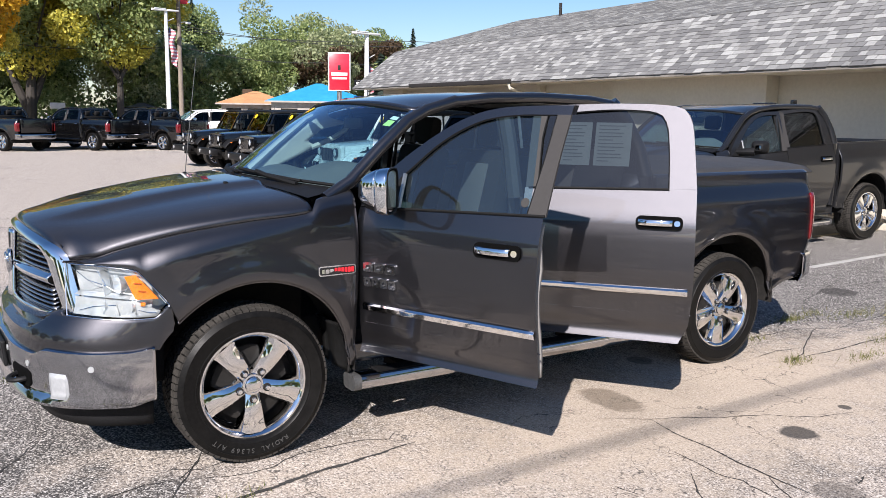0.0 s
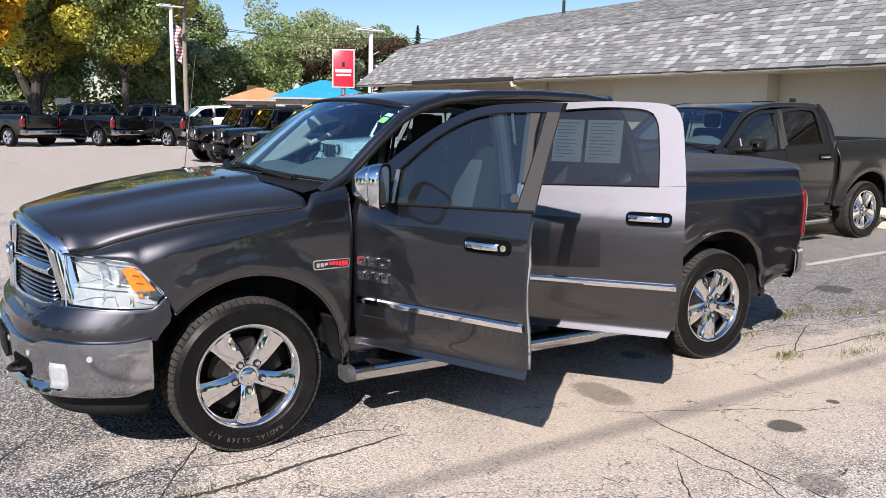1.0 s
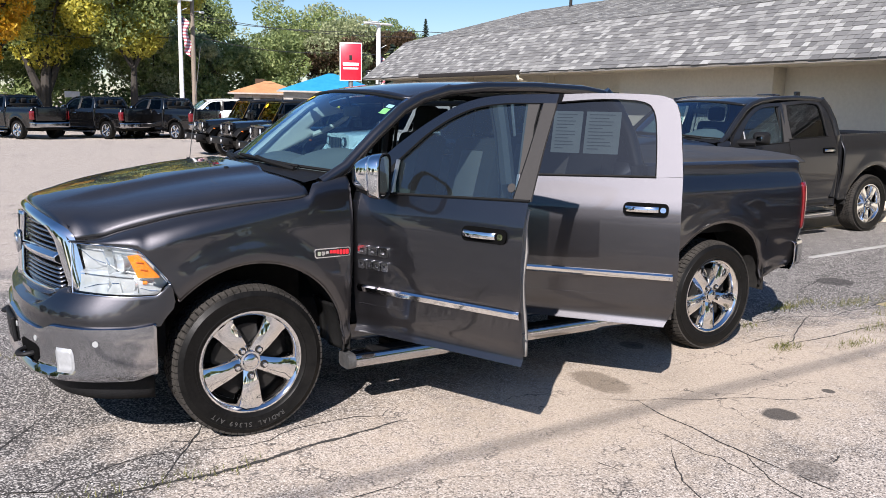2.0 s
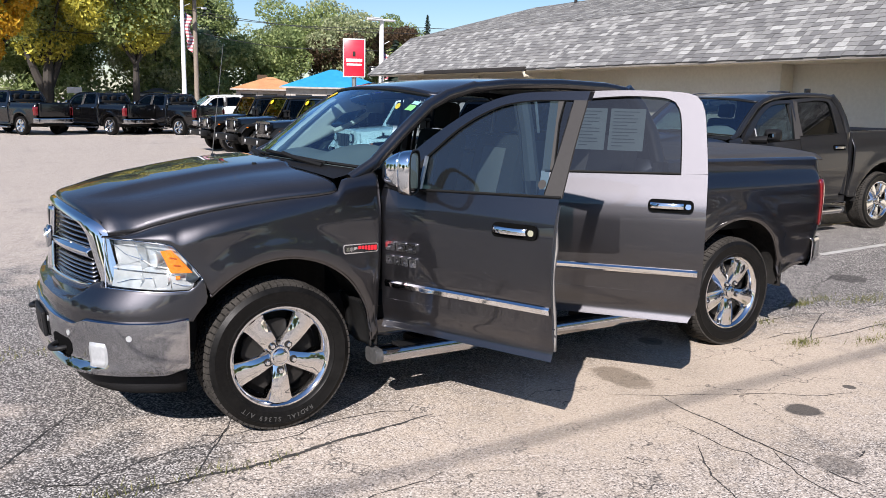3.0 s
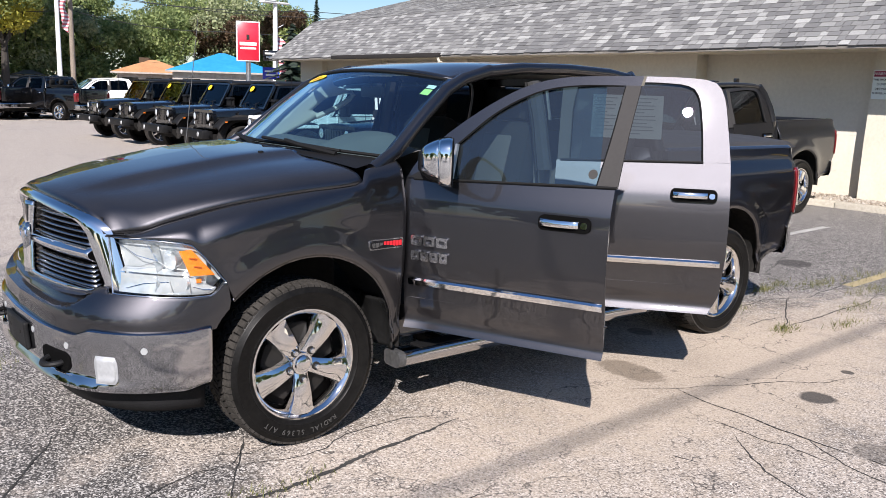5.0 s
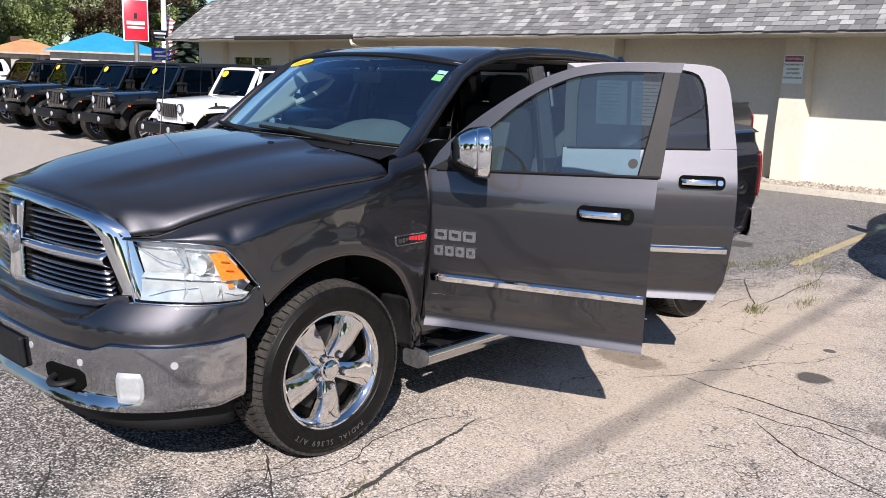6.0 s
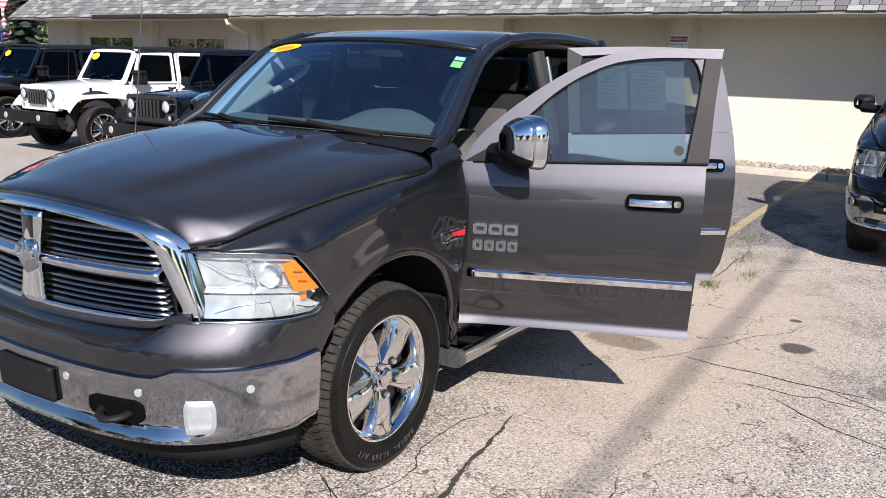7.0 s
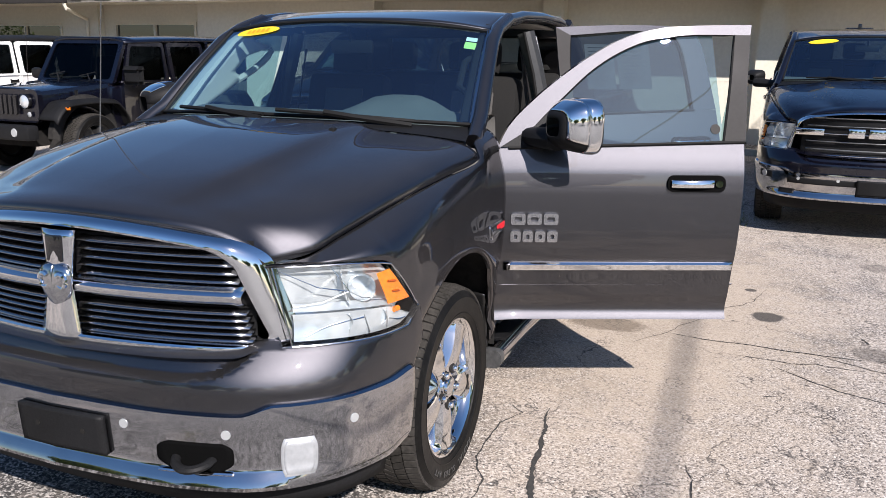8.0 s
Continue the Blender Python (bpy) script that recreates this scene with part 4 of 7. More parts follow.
    part("centre_console", bm, DASH, root)
    bm = bmesh.new()
    box(bm, 1.02, 1.05, -0.12, 0.12, 1.70, 1.77, 0.012)
    tube(bm, [(1.03, 0, 1.76), (1.00, 0, 1.83)], 0.010, 6)
    part("rear_view_mirror", bm, BLACK_PLASTIC, root)

    # bed floor, tail gate, cover
    bm = bmesh.new()
    box(bm, 2.88, 4.60, -0.80, 0.80, 0.86, 0.90, 0)
    part("bed_floor", bm, BLACK_PLASTIC, root)
    bm = bmesh.new()
    box(bm, 2.86, 2.91, -0.93, 0.93, 0.52, 1.40, 0.01)
    part("bed_front_wall", bm, paint, root)
    tg = P("tailgate", lambda u, v: (4.648 - 0.03 * abs(2 * u - 1) ** 6 + 0.012 * math.sin(math.pi * v), mix(-0.775, 0.775, u), mix(0.80, 1.405, v)), 16, 14, paint, thick=0.05)
    bm = bmesh.new()
    plate(bm, round_outline(-0.15, 0.15, 1.18, 1.26, 0.03), 4.672, 4.690, lambda a, b, c: (b, a, c))
    part("tailgate_handle", bm, BLACK_PLASTIC, tg)
    if cfg.get("cover"):
        def cover(u, v):
            b = 2 * v - 1
            z = 1.420 + 0.045 * (1 - abs(b) ** 3) + 0.010 * math.sin(u * 21) ** 2 * (1 - b * b) * 0.4
            return (mix(2.86, 4.625, u), b * 0.895, z - 0.030 * max(0, abs(b) - 0.94) / 0.06)
        P("bed_cover", cover, 28, 24, VINYL, label="black vinyl roll-up bed cover", thick=0.008)

    # rear bumper
    def rear_bump(u, v):
        b = 2 * u - 1
        prof_x = smooth_through([0, 0.15, 0.3, 0.8, 0.93, 1], [-0.13, -0.02, 0.02, 0.02, 0.0, -0.10])
        x = 4.742 - 0.045 * abs(b) ** 2 - 0.22 * step(0.86, 1.0, abs(b)) ** 1.4
        y = b * 0.98 * (1 - 0.008 * step(0.95, 1, abs(b)))
        return (x + prof_x(v) * (1 - 0.7 * step(0.9, 1, abs(b))), y, mix(0.505, 0.765, v) + 0.03 * step(0.8, 1, abs(b)) * (1 - v))
    P("rear_bumper", rear_bump, 40, 14, CHROME_WORN, thick=0.006, label="chrome rear bumper")

    def plate_dip(t):      # the bumper's top edge drops behind the number plate
        return 0.036 * (1 - step(0.33, 0.41, abs(t)))

    # nose panel below the lamps
    def fascia(u, v):
        t = mix(-1, 1, u)
        a = abs(t)
        seam = smooth_through([0, 0.30, 0.352, 0.50, 0.70, 0.785, 0.842, 0.91, 1.0], [0.790, 0.806, 0.824, 0.823, 0.816, 0.818, 0.874, 0.838, 0.786])(a)
        x = nose(a, 0.78).x
        lowest = max(0.672 - plate_dip(t), arch_z(x, 0) + 0.004 if x > -0.47 else 0)
        if v > 0.86:      # ledge running back under the grille and lamps
            k = (v - 0.86) / 0.14
            p = nose(t if abs(t) > 1e-6 else 1e-6, seam, 0.0)
            if a < 0.40:
                p.x = mix(p.x, max(p.x, grille_x(min(abs(p.y), 0.70), 0.8) + 0.01), k)
                p.z += 0.022 * k
            else:
                p = nose(t, seam, -0.02 * k)
            return p
        z = mix(min(lowest, seam - 0.003), seam, v / 0.86)
        chin = smooth_through([0, 0.20, 0.265, 0.31, 0.352, 1.0], [0.728, 0.731, 0.742, 0.775, 0.830, 0.95])(a)
        return nose(t if abs(t) > 1e-6 else 1e-6, z, -0.042 * step(0.0, 0.012, z - chin) * step(0.36, 0.33, a) if a < 0.36 else 0.0)
    P("front_fascia", fascia, 150, 36, paint, thick=0.010)

    if cfg.get("face", "old") == "old":
        groove = smooth_through([0, 0.20, 0.265, 0.31, 0.345], [0.728, 0.731, 0.742, 0.775, 0.822])
        bm = bmesh.new()
        tube(bm, [nose(t if abs(t) > 1e-6 else 1e-6, groove(abs(t)), -0.003) for t in np.linspace(-0.345, 0.345, 60)], 0.0045, 6)
        part("chin_seam", bm, SEAL, root)

    # front bumper
    lip = smooth_through([0, 0.10, 0.16, 0.30, 0.55, 0.80, 0.94, 1.0], [-0.075, -0.030, 0.0, 0.010, 0.018, 0.022, 0.020, -0.04])
    lip_z = smooth_through([0, 0.10, 0.16, 0.30, 0.55, 0.80, 0.94, 1.0], [0.385, 0.388, 0.40, 0.455, 0.54, 0.625, 0.674, 0.680])

    def bumper(u, v, out=0.0):
        t = mix(-0.815, 0.815, u)
        p = nose(t if abs(t) > 1e-6 else 1e-6, 0.60, lip(v) + out)
        edge = step(0.70, 0.815, abs(t))
        shelf = 1 - step(0.34, 0.62, abs(t))
        if 0.06 < v < 0.34:      # rolled lower lip
            k = math.sin(math.pi * (v - 0.06) / 0.28)
            p = nose(t if abs(t) > 1e-6 else 1e-6, 0.60, lip(v) + out + 0.034 * shelf * k * k)
        p.z = lip_z(v) + 0.012 * edge + 0.02 * edge * (1 - v) - plate_dip(t) * max(0.0, (v - 0.55) / 0.45)
        return p
    fb = P("front_bumper", bumper, 110, 24, CHROME_WORN, thick=0.006, label="chrome front bumper with parking sensors")
    if cfg.get("face", "old") != "old":
        sheet("lower_intake", lambda u, v: bumper(mix(0.27, 0.73, u), mix(0.55, 0.76, v), 0.003), 40, 4, BLACK_PLASTIC, fb, "black lower intake", 0.004)
    if cfg.get("face", "old") != "old":
        for s in (-1, 1):
            sheet("fog_pocket", lambda u, v, s=s: bumper(0.5 + s * mix(0.30, 0.375, u), mix(0.62, 0.80, v), 0.004), 8, 5, BLACK_PLASTIC, fb, "black fog lamp pocket", 0.004)
            sheet("hook_slot", lambda u, v, s=s: bumper(0.5 + s * mix(0.20, 0.265, u), mix(0.26, 0.38, v), 0.004), 8, 5, BLACK_PLASTIC, fb, "black tow hook slot", 0.004)
            bm = bmesh.new()
            tube(bm, [bumper(0.5 + s * 0.337, 0.71, 0.004), bumper(0.5 + s * 0.337, 0.71, 0.012)], 0.030, 14)
            part("fog_lamp", bm, LAMP_GREY, fb)
    def on_bumper(t, z, out=0.0):
        u = (t / 0.815 + 1) / 2
        v = min(np.linspace(0.12, 0.95, 60), key=lambda q: abs(lip_z(q) - z))
        return bumper(u, v, out)
    for s in (-1, 1):
        for t, z in ((0.575, 0.600), (0.305, 0.600), (0.118, 0.603)):
            c, e = on_bumper(s * t, z, 0.000), on_bumper(s * t, z, 0.010)
            bm = bmesh.new()
            tube(bm, [c, c.lerp(e, 0.6)], 0.015, 16)
            part("parking_sensor", bm, LAMP_GREY, fb)
        def inset(t0, t1, z0, z1, name, mat, out, lab="", s=s, r=0.0):
            def f(u, v):
                k = 1 - r * (abs(2 * v - 1) ** 4)
                return on_bumper(s * mix((t0 + t1) / 2 - (t1 - t0) / 2 * k, (t0 + t1) / 2 + (t1 - t0) / 2 * k, u), mix(z0, z1, v), out)
            return sheet(name, f, 10, 8, mat, fb, lab, 0.008)
        if cfg.get("face", "old") != "old":
            continue
        # no real hollow: near-black colour paints the shade inside the hook opening
        inset(0.172, 0.318, 0.462, 0.556, "hook_opening", DEEP, 0.002, "black tow hook opening", r=0.30)
        ledge = [on_bumper(s * mix(0.176, 0.316, k / 10), 0.458, 0.006) for k in range(11)]
        bm = bmesh.new()
        tube(bm, ledge, 0.011, 8, True, 0.6)
        part("pocket_ledge", bm, CHROME, fb)
        inset(0.418, 0.494, 0.438, 0.564, "fog_lamp", FROSTED, 0.001, "rectangular fog lamp", r=0.2)
        inset(0.424, 0.488, 0.446, 0.558, "fog_lens", FROSTED, 0.003, "", r=0.2)
        h0, h1 = on_bumper(s * 0.205, 0.500, -0.01), on_bumper(s * 0.275, 0.500, -0.01)
        mid, half = (h0 + h1) / 2, (h1 - h0) / 2
        out = Vector((-half.y, half.x, 0)).normalized() * (-1 if -half.y > 0 else 1)
        bm = bmesh.new()
        tube(bm, [mid + half * math.cos(q) + out * (0.070 * math.sin(q)) - Vector((0, 0, 0.012 * math.sin(q))) for q in np.linspace(0, math.pi, 15)], 0.016, 8, True, 0.8)
        part("tow_hook", bm, BLACK_PLASTIC, fb)
    holder = sheet("plate_holder", lambda u, v: on_bumper(mix(-0.088, 0.053, u), mix(0.470, 0.622, v), 0.014), 12, 10, BLACK_PLASTIC, fb, "empty black licence plate holder", 0.018)
    for q in (-0.055, 0.020):
        bm = bmesh.new()
        tube(bm, [on_bumper(q, 0.548, 0.020), on_bumper(q, 0.548, 0.0245)], 0.009, 10)
        part("holder_bolt", bm, UNDER, holder)
    def dam(u, v):
        t = mix(-0.80, 0.80, u)
        p = nose(t if abs(t) > 1e-6 else 1e-6, 0.5, mix(-0.10, -0.075, v))
        p.z = mix(0.285 - 0.012 * abs(t), 0.40, v)
        return p
    P("air_dam", dam, 40, 3, BLACK_PLASTIC, thick=0.01)

    # grille
    def edge_pts(inset_y, inset_z, r):
        out = []
        outline = list(round_outline(-1, 1, 0, 1, r, 7))
        full = []
        for p, q in zip(outline, outline[1:] + outline[:1]):
            n = max(1, math.ceil(math.dist(p[:2], q[:2]) / 0.12))
            full += [(mix(p[0], q[0], i / n), mix(p[1], q[1], i / n)) for i in range(n)]
        for a, b in full:
            y = a * (mix(0.772, 0.658, b) - inset_y)
            zt, zb = 1.215 - 0.170 * y * y, 0.794 - 0.006 * (y / 0.70) ** 2
            out.append((y, mix(zb + inset_z, zt - inset_z, b)))
        return out
    bm = bmesh.new()
    old = cfg.get("face", "old") == "old"
    rim_o, rim_i = edge_pts(0, 0, 0.15), edge_pts(0.105 if old else 0.04, 0.052 if old else 0.028, 0.15)
    rows = []
    for v in np.linspace(0, 1, 9):      # a rounded bar all the way round
        rows.append([])
        for (ya, za), (yb, zb) in zip(rim_o, rim_i):
            y, z = mix(ya, yb, v), mix(za, zb, v)
            dip = smooth_through([0, 0.12, 0.35, 0.7, 1.0], [0.008, -0.010, -0.024, -0.028, 0.045])(v)
            rows[-1].append(bm.verts.new((grille_x(y, z) + dip + 0.35 * max(0, abs(y) - 0.58), y, z)))
    for ra, rb in zip(rows, rows[1:]):
        for k in range(len(ra)):
            j = (k + 1) % len(ra)
            bm.faces.new((ra[k], ra[j], rb[j], rb[k]))
    gr = part("grille", bm, CHROME, root, "chrome grille frame with dark slats")
    sheet("grille_back", lambda u, v: (grille_x(mix(-0.62, 0.62, u), 1) + 0.045, mix(-0.62, 0.62, u), mix(0.82, 1.15, v)), 12, 3, BLACK_PLASTIC, gr)
    if old:
        for s in (-1, 1):
            def crossbar(u, v, s=s):
                y = s * mix(0.0, 0.615, u)
                px = smooth_through([0, 0.3, 0.55, 1.0], [0.012, -0.022, -0.026, 0.016])(v)
                return (grille_x(y, 1) + px, y, mix(0.950, 1.016, v) + 0.006 * (1 - u))
            sheet("crossbar", crossbar, 16, 12, CHROME, gr, "", 0.004)
            for z0, z1 in ((0.845, 0.945), (1.030, 1.148)):
                for k in range(5):
                    z = mix(z0 + 0.006, z1 - 0.008, k / 4)
                    ye = mix(0.645, 0.560, (z - 0.8) / 0.4)
                    def slat(u, v, z=z, s=s, ye=ye):
                        y = s * mix(0.055, ye, u)
                        return (grille_x(y, z) - 0.002 + 0.030 * v, y, z - 0.009 + 0.014 * v - 0.006 * abs(y))
                    sheet("grille_slat", slat, 10, 3, SLAT, gr, "", 0.005)
        def spine(u, v):
            b = 2 * v - 1
            z = mix(0.815, 1.165, u)
            w = smooth_through([0, 0.35, 0.55, 1], [0.078, 0.058, 0.048, 0.066])(u)
            return (grille_x(0, z) - 0.030 + 0.018 * abs(b) ** 2, b * w, z)
        sheet("grille_spine", spine, 14, 8, CHROME, gr, "", 0.02)
        bm = bmesh.new()
        box(bm, grille_x(0, 1.1) - 0.040, grille_x(0, 1.1) - 0.020, -0.034, 0.034, 1.062, 1.150, 0.006)
        part("spine_inset", bm, BLACK_GLOSS, gr)
        shield = smooth_through([0, 0.8, 1.57, 2.3, 2.75, math.pi], [0.068, 0.080, 0.062, 0.062, 0.068, 0.078])

        def dome(u, v):      # plain shield in place of the emblem
            t = 2 * math.pi * u
            r = shield(t if t <= math.pi else 2 * math.pi - t) * v
            return (grille_x(0, 1) - 0.030 - 0.022 * math.sqrt(max(0, 1 - v * v)), r * math.sin(t), 0.990 + r * math.cos(t))
        sheet("shield_emblem", dome, 36, 8, STEEL_BRIGHT, gr, "plain metal shield emblem", 0.004)
        for s in (-1, 1):
            bm = bmesh.new()
            tube(bm, [(grille_x(0, 1) - 0.048, s * (0.034 + 0.018 * math.cos(a)), 1.006 + 0.022 * math.sin(a)) for a in np.linspace(2.4, -2.6, 14)], lambda t: mix(0.011, 0.005, t), 8)
            part("emblem_curl", bm, CHROME, gr)
    else:
        for k in range(5):
            z = mix(0.85, 1.135, k / 4)
            sheet("grille_slat", lambda u, v, z=z: (grille_x(mix(-0.58, 0.58, u), z) + 0.01 + 0.02 * v, mix(-0.58, 0.58, u), z + 0.010 * (1 - v)), 20, 2, STEEL if k != 2 else CHROME, gr, "", 0.006)
        for s in (-1, 1):
            bm = bmesh.new()
            box(bm, -0.99, -0.955, s * 0.30, s * 0.55, 0.985, 1.045, 0.006, Matrix.Rotation(radians(-s * 8), 4, "Z"))
            part("grille_bar", bm, CHROME, gr)
        for k in range(3):
            bm = bmesh.new()
            box(bm, -1.00, -0.965, -0.24 + k * 0.17, -0.10 + k * 0.17, 0.975, 1.060, 0.008)
            part("grille_block", bm, CHROME, gr)

    # wipers
    for y0, y1 in ((-0.62, -0.02), (0.05, 0.60)):
        bm = bmesh.new()
        tube(bm, [ws_low(y) + Vector((-0.035, 0, 0.004 + 0.022 * (k / 8))) for k, y in enumerate(np.linspace(y0, y1, 9))], 0.010, 6)
        tube(bm, [ws_low(y0) + Vector((-0.06, 0, -0.012)), ws_low(mix(y0, y1, 0.4)) + Vector((-0.055, 0, 0.012)), ws_low(mix(y0, y1, 0.62)) + Vector((-0.035, 0, 0.024))], 0.014, 6)
        part("wiper", bm, SEAL, root)

    # chassis
    bm = bmesh.new()
    box(bm, -0.70, 4.5, -0.50, 0.50, 0.42, 0.62, 0.02)
    box(bm, -0.55, -0.40, -0.80, 0.80, 0.45, 0.95, 0.02)
    box(bm, -0.60, 0.45, -0.52, 0.52, 0.60, 1.15, 0.02)
    tube(bm, [(0, -0.75, 0.40), (0, 0.75, 0.40)], 0.05, 10)
    tube(bm, [(3.569, -0.75, 0.40), (3.569, 0.75, 0.40)], 0.06, 10)
    part("chassis", bm, UNDER, root)
    return root


# ---- ground ----
def ground_z(x, y):
    return 0.10 * step(4.6, 10.6, x)      # the lot rises a little towards the building


ASPHALT = material("worn_asphalt", (0.3, 0.28, 0.25), 0.9)
n = Nodes(ASPHALT)
spot = n.place()
wide, mid, fine = n.noise(0.22, 4, 0.6, spot), n.noise(1.7, 5, 0.6, spot), n.noise(60, 3, 0.65, spot)
stones = n.add("TexVoronoi", Scale=120.0)
n.link(spot, stones.inputs["Vector"])
cells = n.ramp(stones.outputs["Color"], [(0.10, (0.07, 0.064, 0.060)), (0.22, (0.29, 0.247, 0.210)), (0.55, (0.48, 0.415, 0.352)), (0.92, (0.70, 0.63, 0.56))])
dark_cells = n.ramp(stones.outputs["Color"], [(0.30, (0.038, 0.035, 0.033)), (0.52, (0.115, 0.105, 0.097)), (0.66, (0.36, 0.335, 0.305)), (0.92, (0.68, 0.64, 0.60))])
axes = n.add("SeparateXYZ")
n.link(spot, axes.inputs[0])


def beyond(socket, a, b):
    r = n.add("MapRange", **{"From Min": a, "From Max": b})
    n.link(socket, r.inputs["Value"])
    return r.outputs["Result"]


wobble = n.math("ADD", n.math("MULTIPLY", n.math("SUBTRACT", mid, 0.5), 2.4), n.math("MULTIPLY", n.math("SUBTRACT", wide, 0.5), 5.0))
ex, wy = n.math("ADD", axes.outputs["X"], wobble), n.math("ADD", axes.outputs["Y"], wobble)
newer = n.math("MULTIPLY", n.math("MULTIPLY", beyond(ex, 3.9, 4.7), beyond(wy, 0.05, 0.5)), beyond(wy, 7.0, 5.0))
older = n.math("MULTIPLY", beyond(ex, -0.1, -1.1), beyond(wy, 5.0, 2.5))
bias = n.math("SUBTRACT", 0.045, n.math("MULTIPLY", n.math("MAXIMUM", newer, n.math("MULTIPLY", older, 0.58)), 0.26))
bias = n.math("ADD", bias, n.math("MULTIPLY", beyond(axes.outputs["Y"], 5.0, 11.0), 0.10))
patch = n.ramp(n.math("ADD", bias, n.math("ADD", n.math("MULTIPLY", wide, 0.5), n.math("MULTIPLY", mid, 0.5))), [(0.44, (0, 0, 0)), (0.58, (1, 1, 1))])
base = n.mixed(patch, dark_cells, cells)
base = n.mixed(n.ramp(fine, [(0.38, (0.55, 0.55, 0.55)), (0.50, (0, 0, 0))]), base, (0.05, 0.048, 0.045))


def mark(x, y, rx, ry, ragged=0.9, near=0.85, far=1.05):
    """1 inside a ragged oval on the ground, 0 outside it."""
    dx, dy = n.math("DIVIDE", n.math("SUBTRACT", axes.outputs["X"], x), rx), n.math("DIVIDE", n.math("SUBTRACT", axes.outputs["Y"], y), ry)
    away = n.math("SQRT", n.math("ADD", n.math("MULTIPLY", dx, dx), n.math("MULTIPLY", dy, dy)))
    edge = n.math("ADD", away, n.math("MULTIPLY", n.math("SUBTRACT", blur, 0.5), ragged))
    return beyond(edge, far, near)


blur = n.noise(7.0, 5, 0.65, spot)
silt = n.math("MULTIPLY", mark(2.9, -0.55, 2.7, 1.0, 1.6, 0.5, 1.3), 0.72)
base = n.mixed(silt, base, (0.47, 0.385, 0.295))
pits = n.add("TexVoronoi", Scale=75.0)
n.link(spot, pits.inputs["Vector"])
pit = n.math("MULTIPLY", n.math("GREATER_THAN", n.math("FRACT", n.math("MULTIPLY", pits.outputs["Color"], 7.0)), 0.80), n.math("LESS_THAN", pits.outputs["Distance"], 0.42))
base = n.mixed(n.math("MULTIPLY", pit, n.math("SUBTRACT", 0.75, n.math("MULTIPLY", silt, 0.55))), base, (0.05, 0.045, 0.042))
base = n.mixed(n.math("MULTIPLY", mark(2.29, -0.20, 0.15, 0.25), 0.62), base, (0.12, 0.09, 0.06))
for sx, sy, sr, dark in ((2.84, -1.17, 0.115, 0.86), (6.68, 1.06, 0.19, 0.75), (3.49, -1.05, 0.045, 0.85), (2.32, -1.77, 0.13, 0.5), (3.1, 0.35, 0.10, 0.6), (-1.2, -0.9, 0.12, 0.35), (4.6, -2.0, 0.14, 0.4)):
    base = n.mixed(n.math("MULTIPLY", mark(sx, sy, sr, sr), dark), base, (0.035, 0.032, 0.030))
bent = n.add("VectorMath", operation="ADD")
warp = n.add("TexNoise", Scale=3.0, Detail=4.0, Roughness=0.6)
n.link(spot, warp.inputs["Vector"])
shift = n.add("VectorMath", operation="SCALE", Scale=0.55)
n.link(warp.outputs["Color"], shift.inputs[0])
n.link(spot, bent.inputs[0])
n.link(shift.outputs[0], bent.inputs[1])


def crazing(scale, width, where, low, high, strength):
    """Fine cracks along the edges of cells, only where a wide noise lets them."""
    global base
    net = n.add("TexVoronoi", feature="DISTANCE_TO_EDGE", Scale=scale)
    n.link(bent.outputs[0], net.inputs["Vector"])
    line = beyond(net.outputs["Distance"], width, width * 0.35)
    base = n.mixed(n.math("MULTIPLY", n.math("MULTIPLY", line, beyond(where, low, high)), strength), base, (0.035, 0.032, 0.030))


wander = n.noise(0.45, 3, 0.55, spot)
crazing(1.25, 0.008, wander, 0.50, 0.58, 0.7)
crazing(3.4, 0.022, n.math("ADD", mid, n.math("MULTIPLY", newer, 0.12)), 0.56, 0.64, 0.75)
n.colour(base)
n.bump(n.math("ADD", n.math("MULTIPLY", stones.outputs["Distance"], -0.7), fine), 0.5, 0.006)

coords = sorted(set([round(v, 3) for v in list(np.arange(-14, 22.01, 0.5)) + [-700, -400, -220, -130, -80, -55, -40, -30, -22, -17, 25, 29, 34, 40, 50, 65, 90, 130, 220, 400, 700]]))
verts = [(x, y, ground_z(x, y)) for x in coords for y in coords]
w = len(coords)
faces = [(i * w + j, (i + 1) * w + j, (i + 1) * w + j + 1, i * w + j + 1) for i in range(w - 1) for j in range(w - 1)]
ground = tagged(mesh_part("ground", verts, faces, ASPHALT), "worn beige and grey asphalt lot with exposed stones", "ground", "", "structure")

# ---- trucks ----
TRUCK = Matrix.Translation((0, 0.98, 0))
main = pickup("dark grey metallic crew cab pickup truck, two doors standing open", PAINT_GREY, TRUCK,
              dict(open_front=67.0, open_rear=51.5, cover=True))


def at_ground(x, y):
    z0, z1 = ground_z(x, y), ground_z(x + 3.569, y)
    return pose(x, y, z0, 0, -math.degrees(math.atan2(z1 - z0, 3.569)), 0)


charcoal = pickup("charcoal crew cab pickup truck with open bed near the building", PAINT_DARK, at_ground(6.60, 3.90), dict(lugs=True, mirror_chrome=False, strip=False))
navy = pickup("blue-black crew cab pickup truck with chrome bumper, facing the lot", PAINT_NAVY, at_ground(6.50, -1.97), dict(face="new", lugs=True, strip=False, mirror_chrome=False))
black = pickup("shiny black crew cab pickup truck at the lot edge", PAINT_BLACK, pose(0, 0, 0), dict(lugs=False, strip=False, tint=True, group="black pickup trucks in a row"))


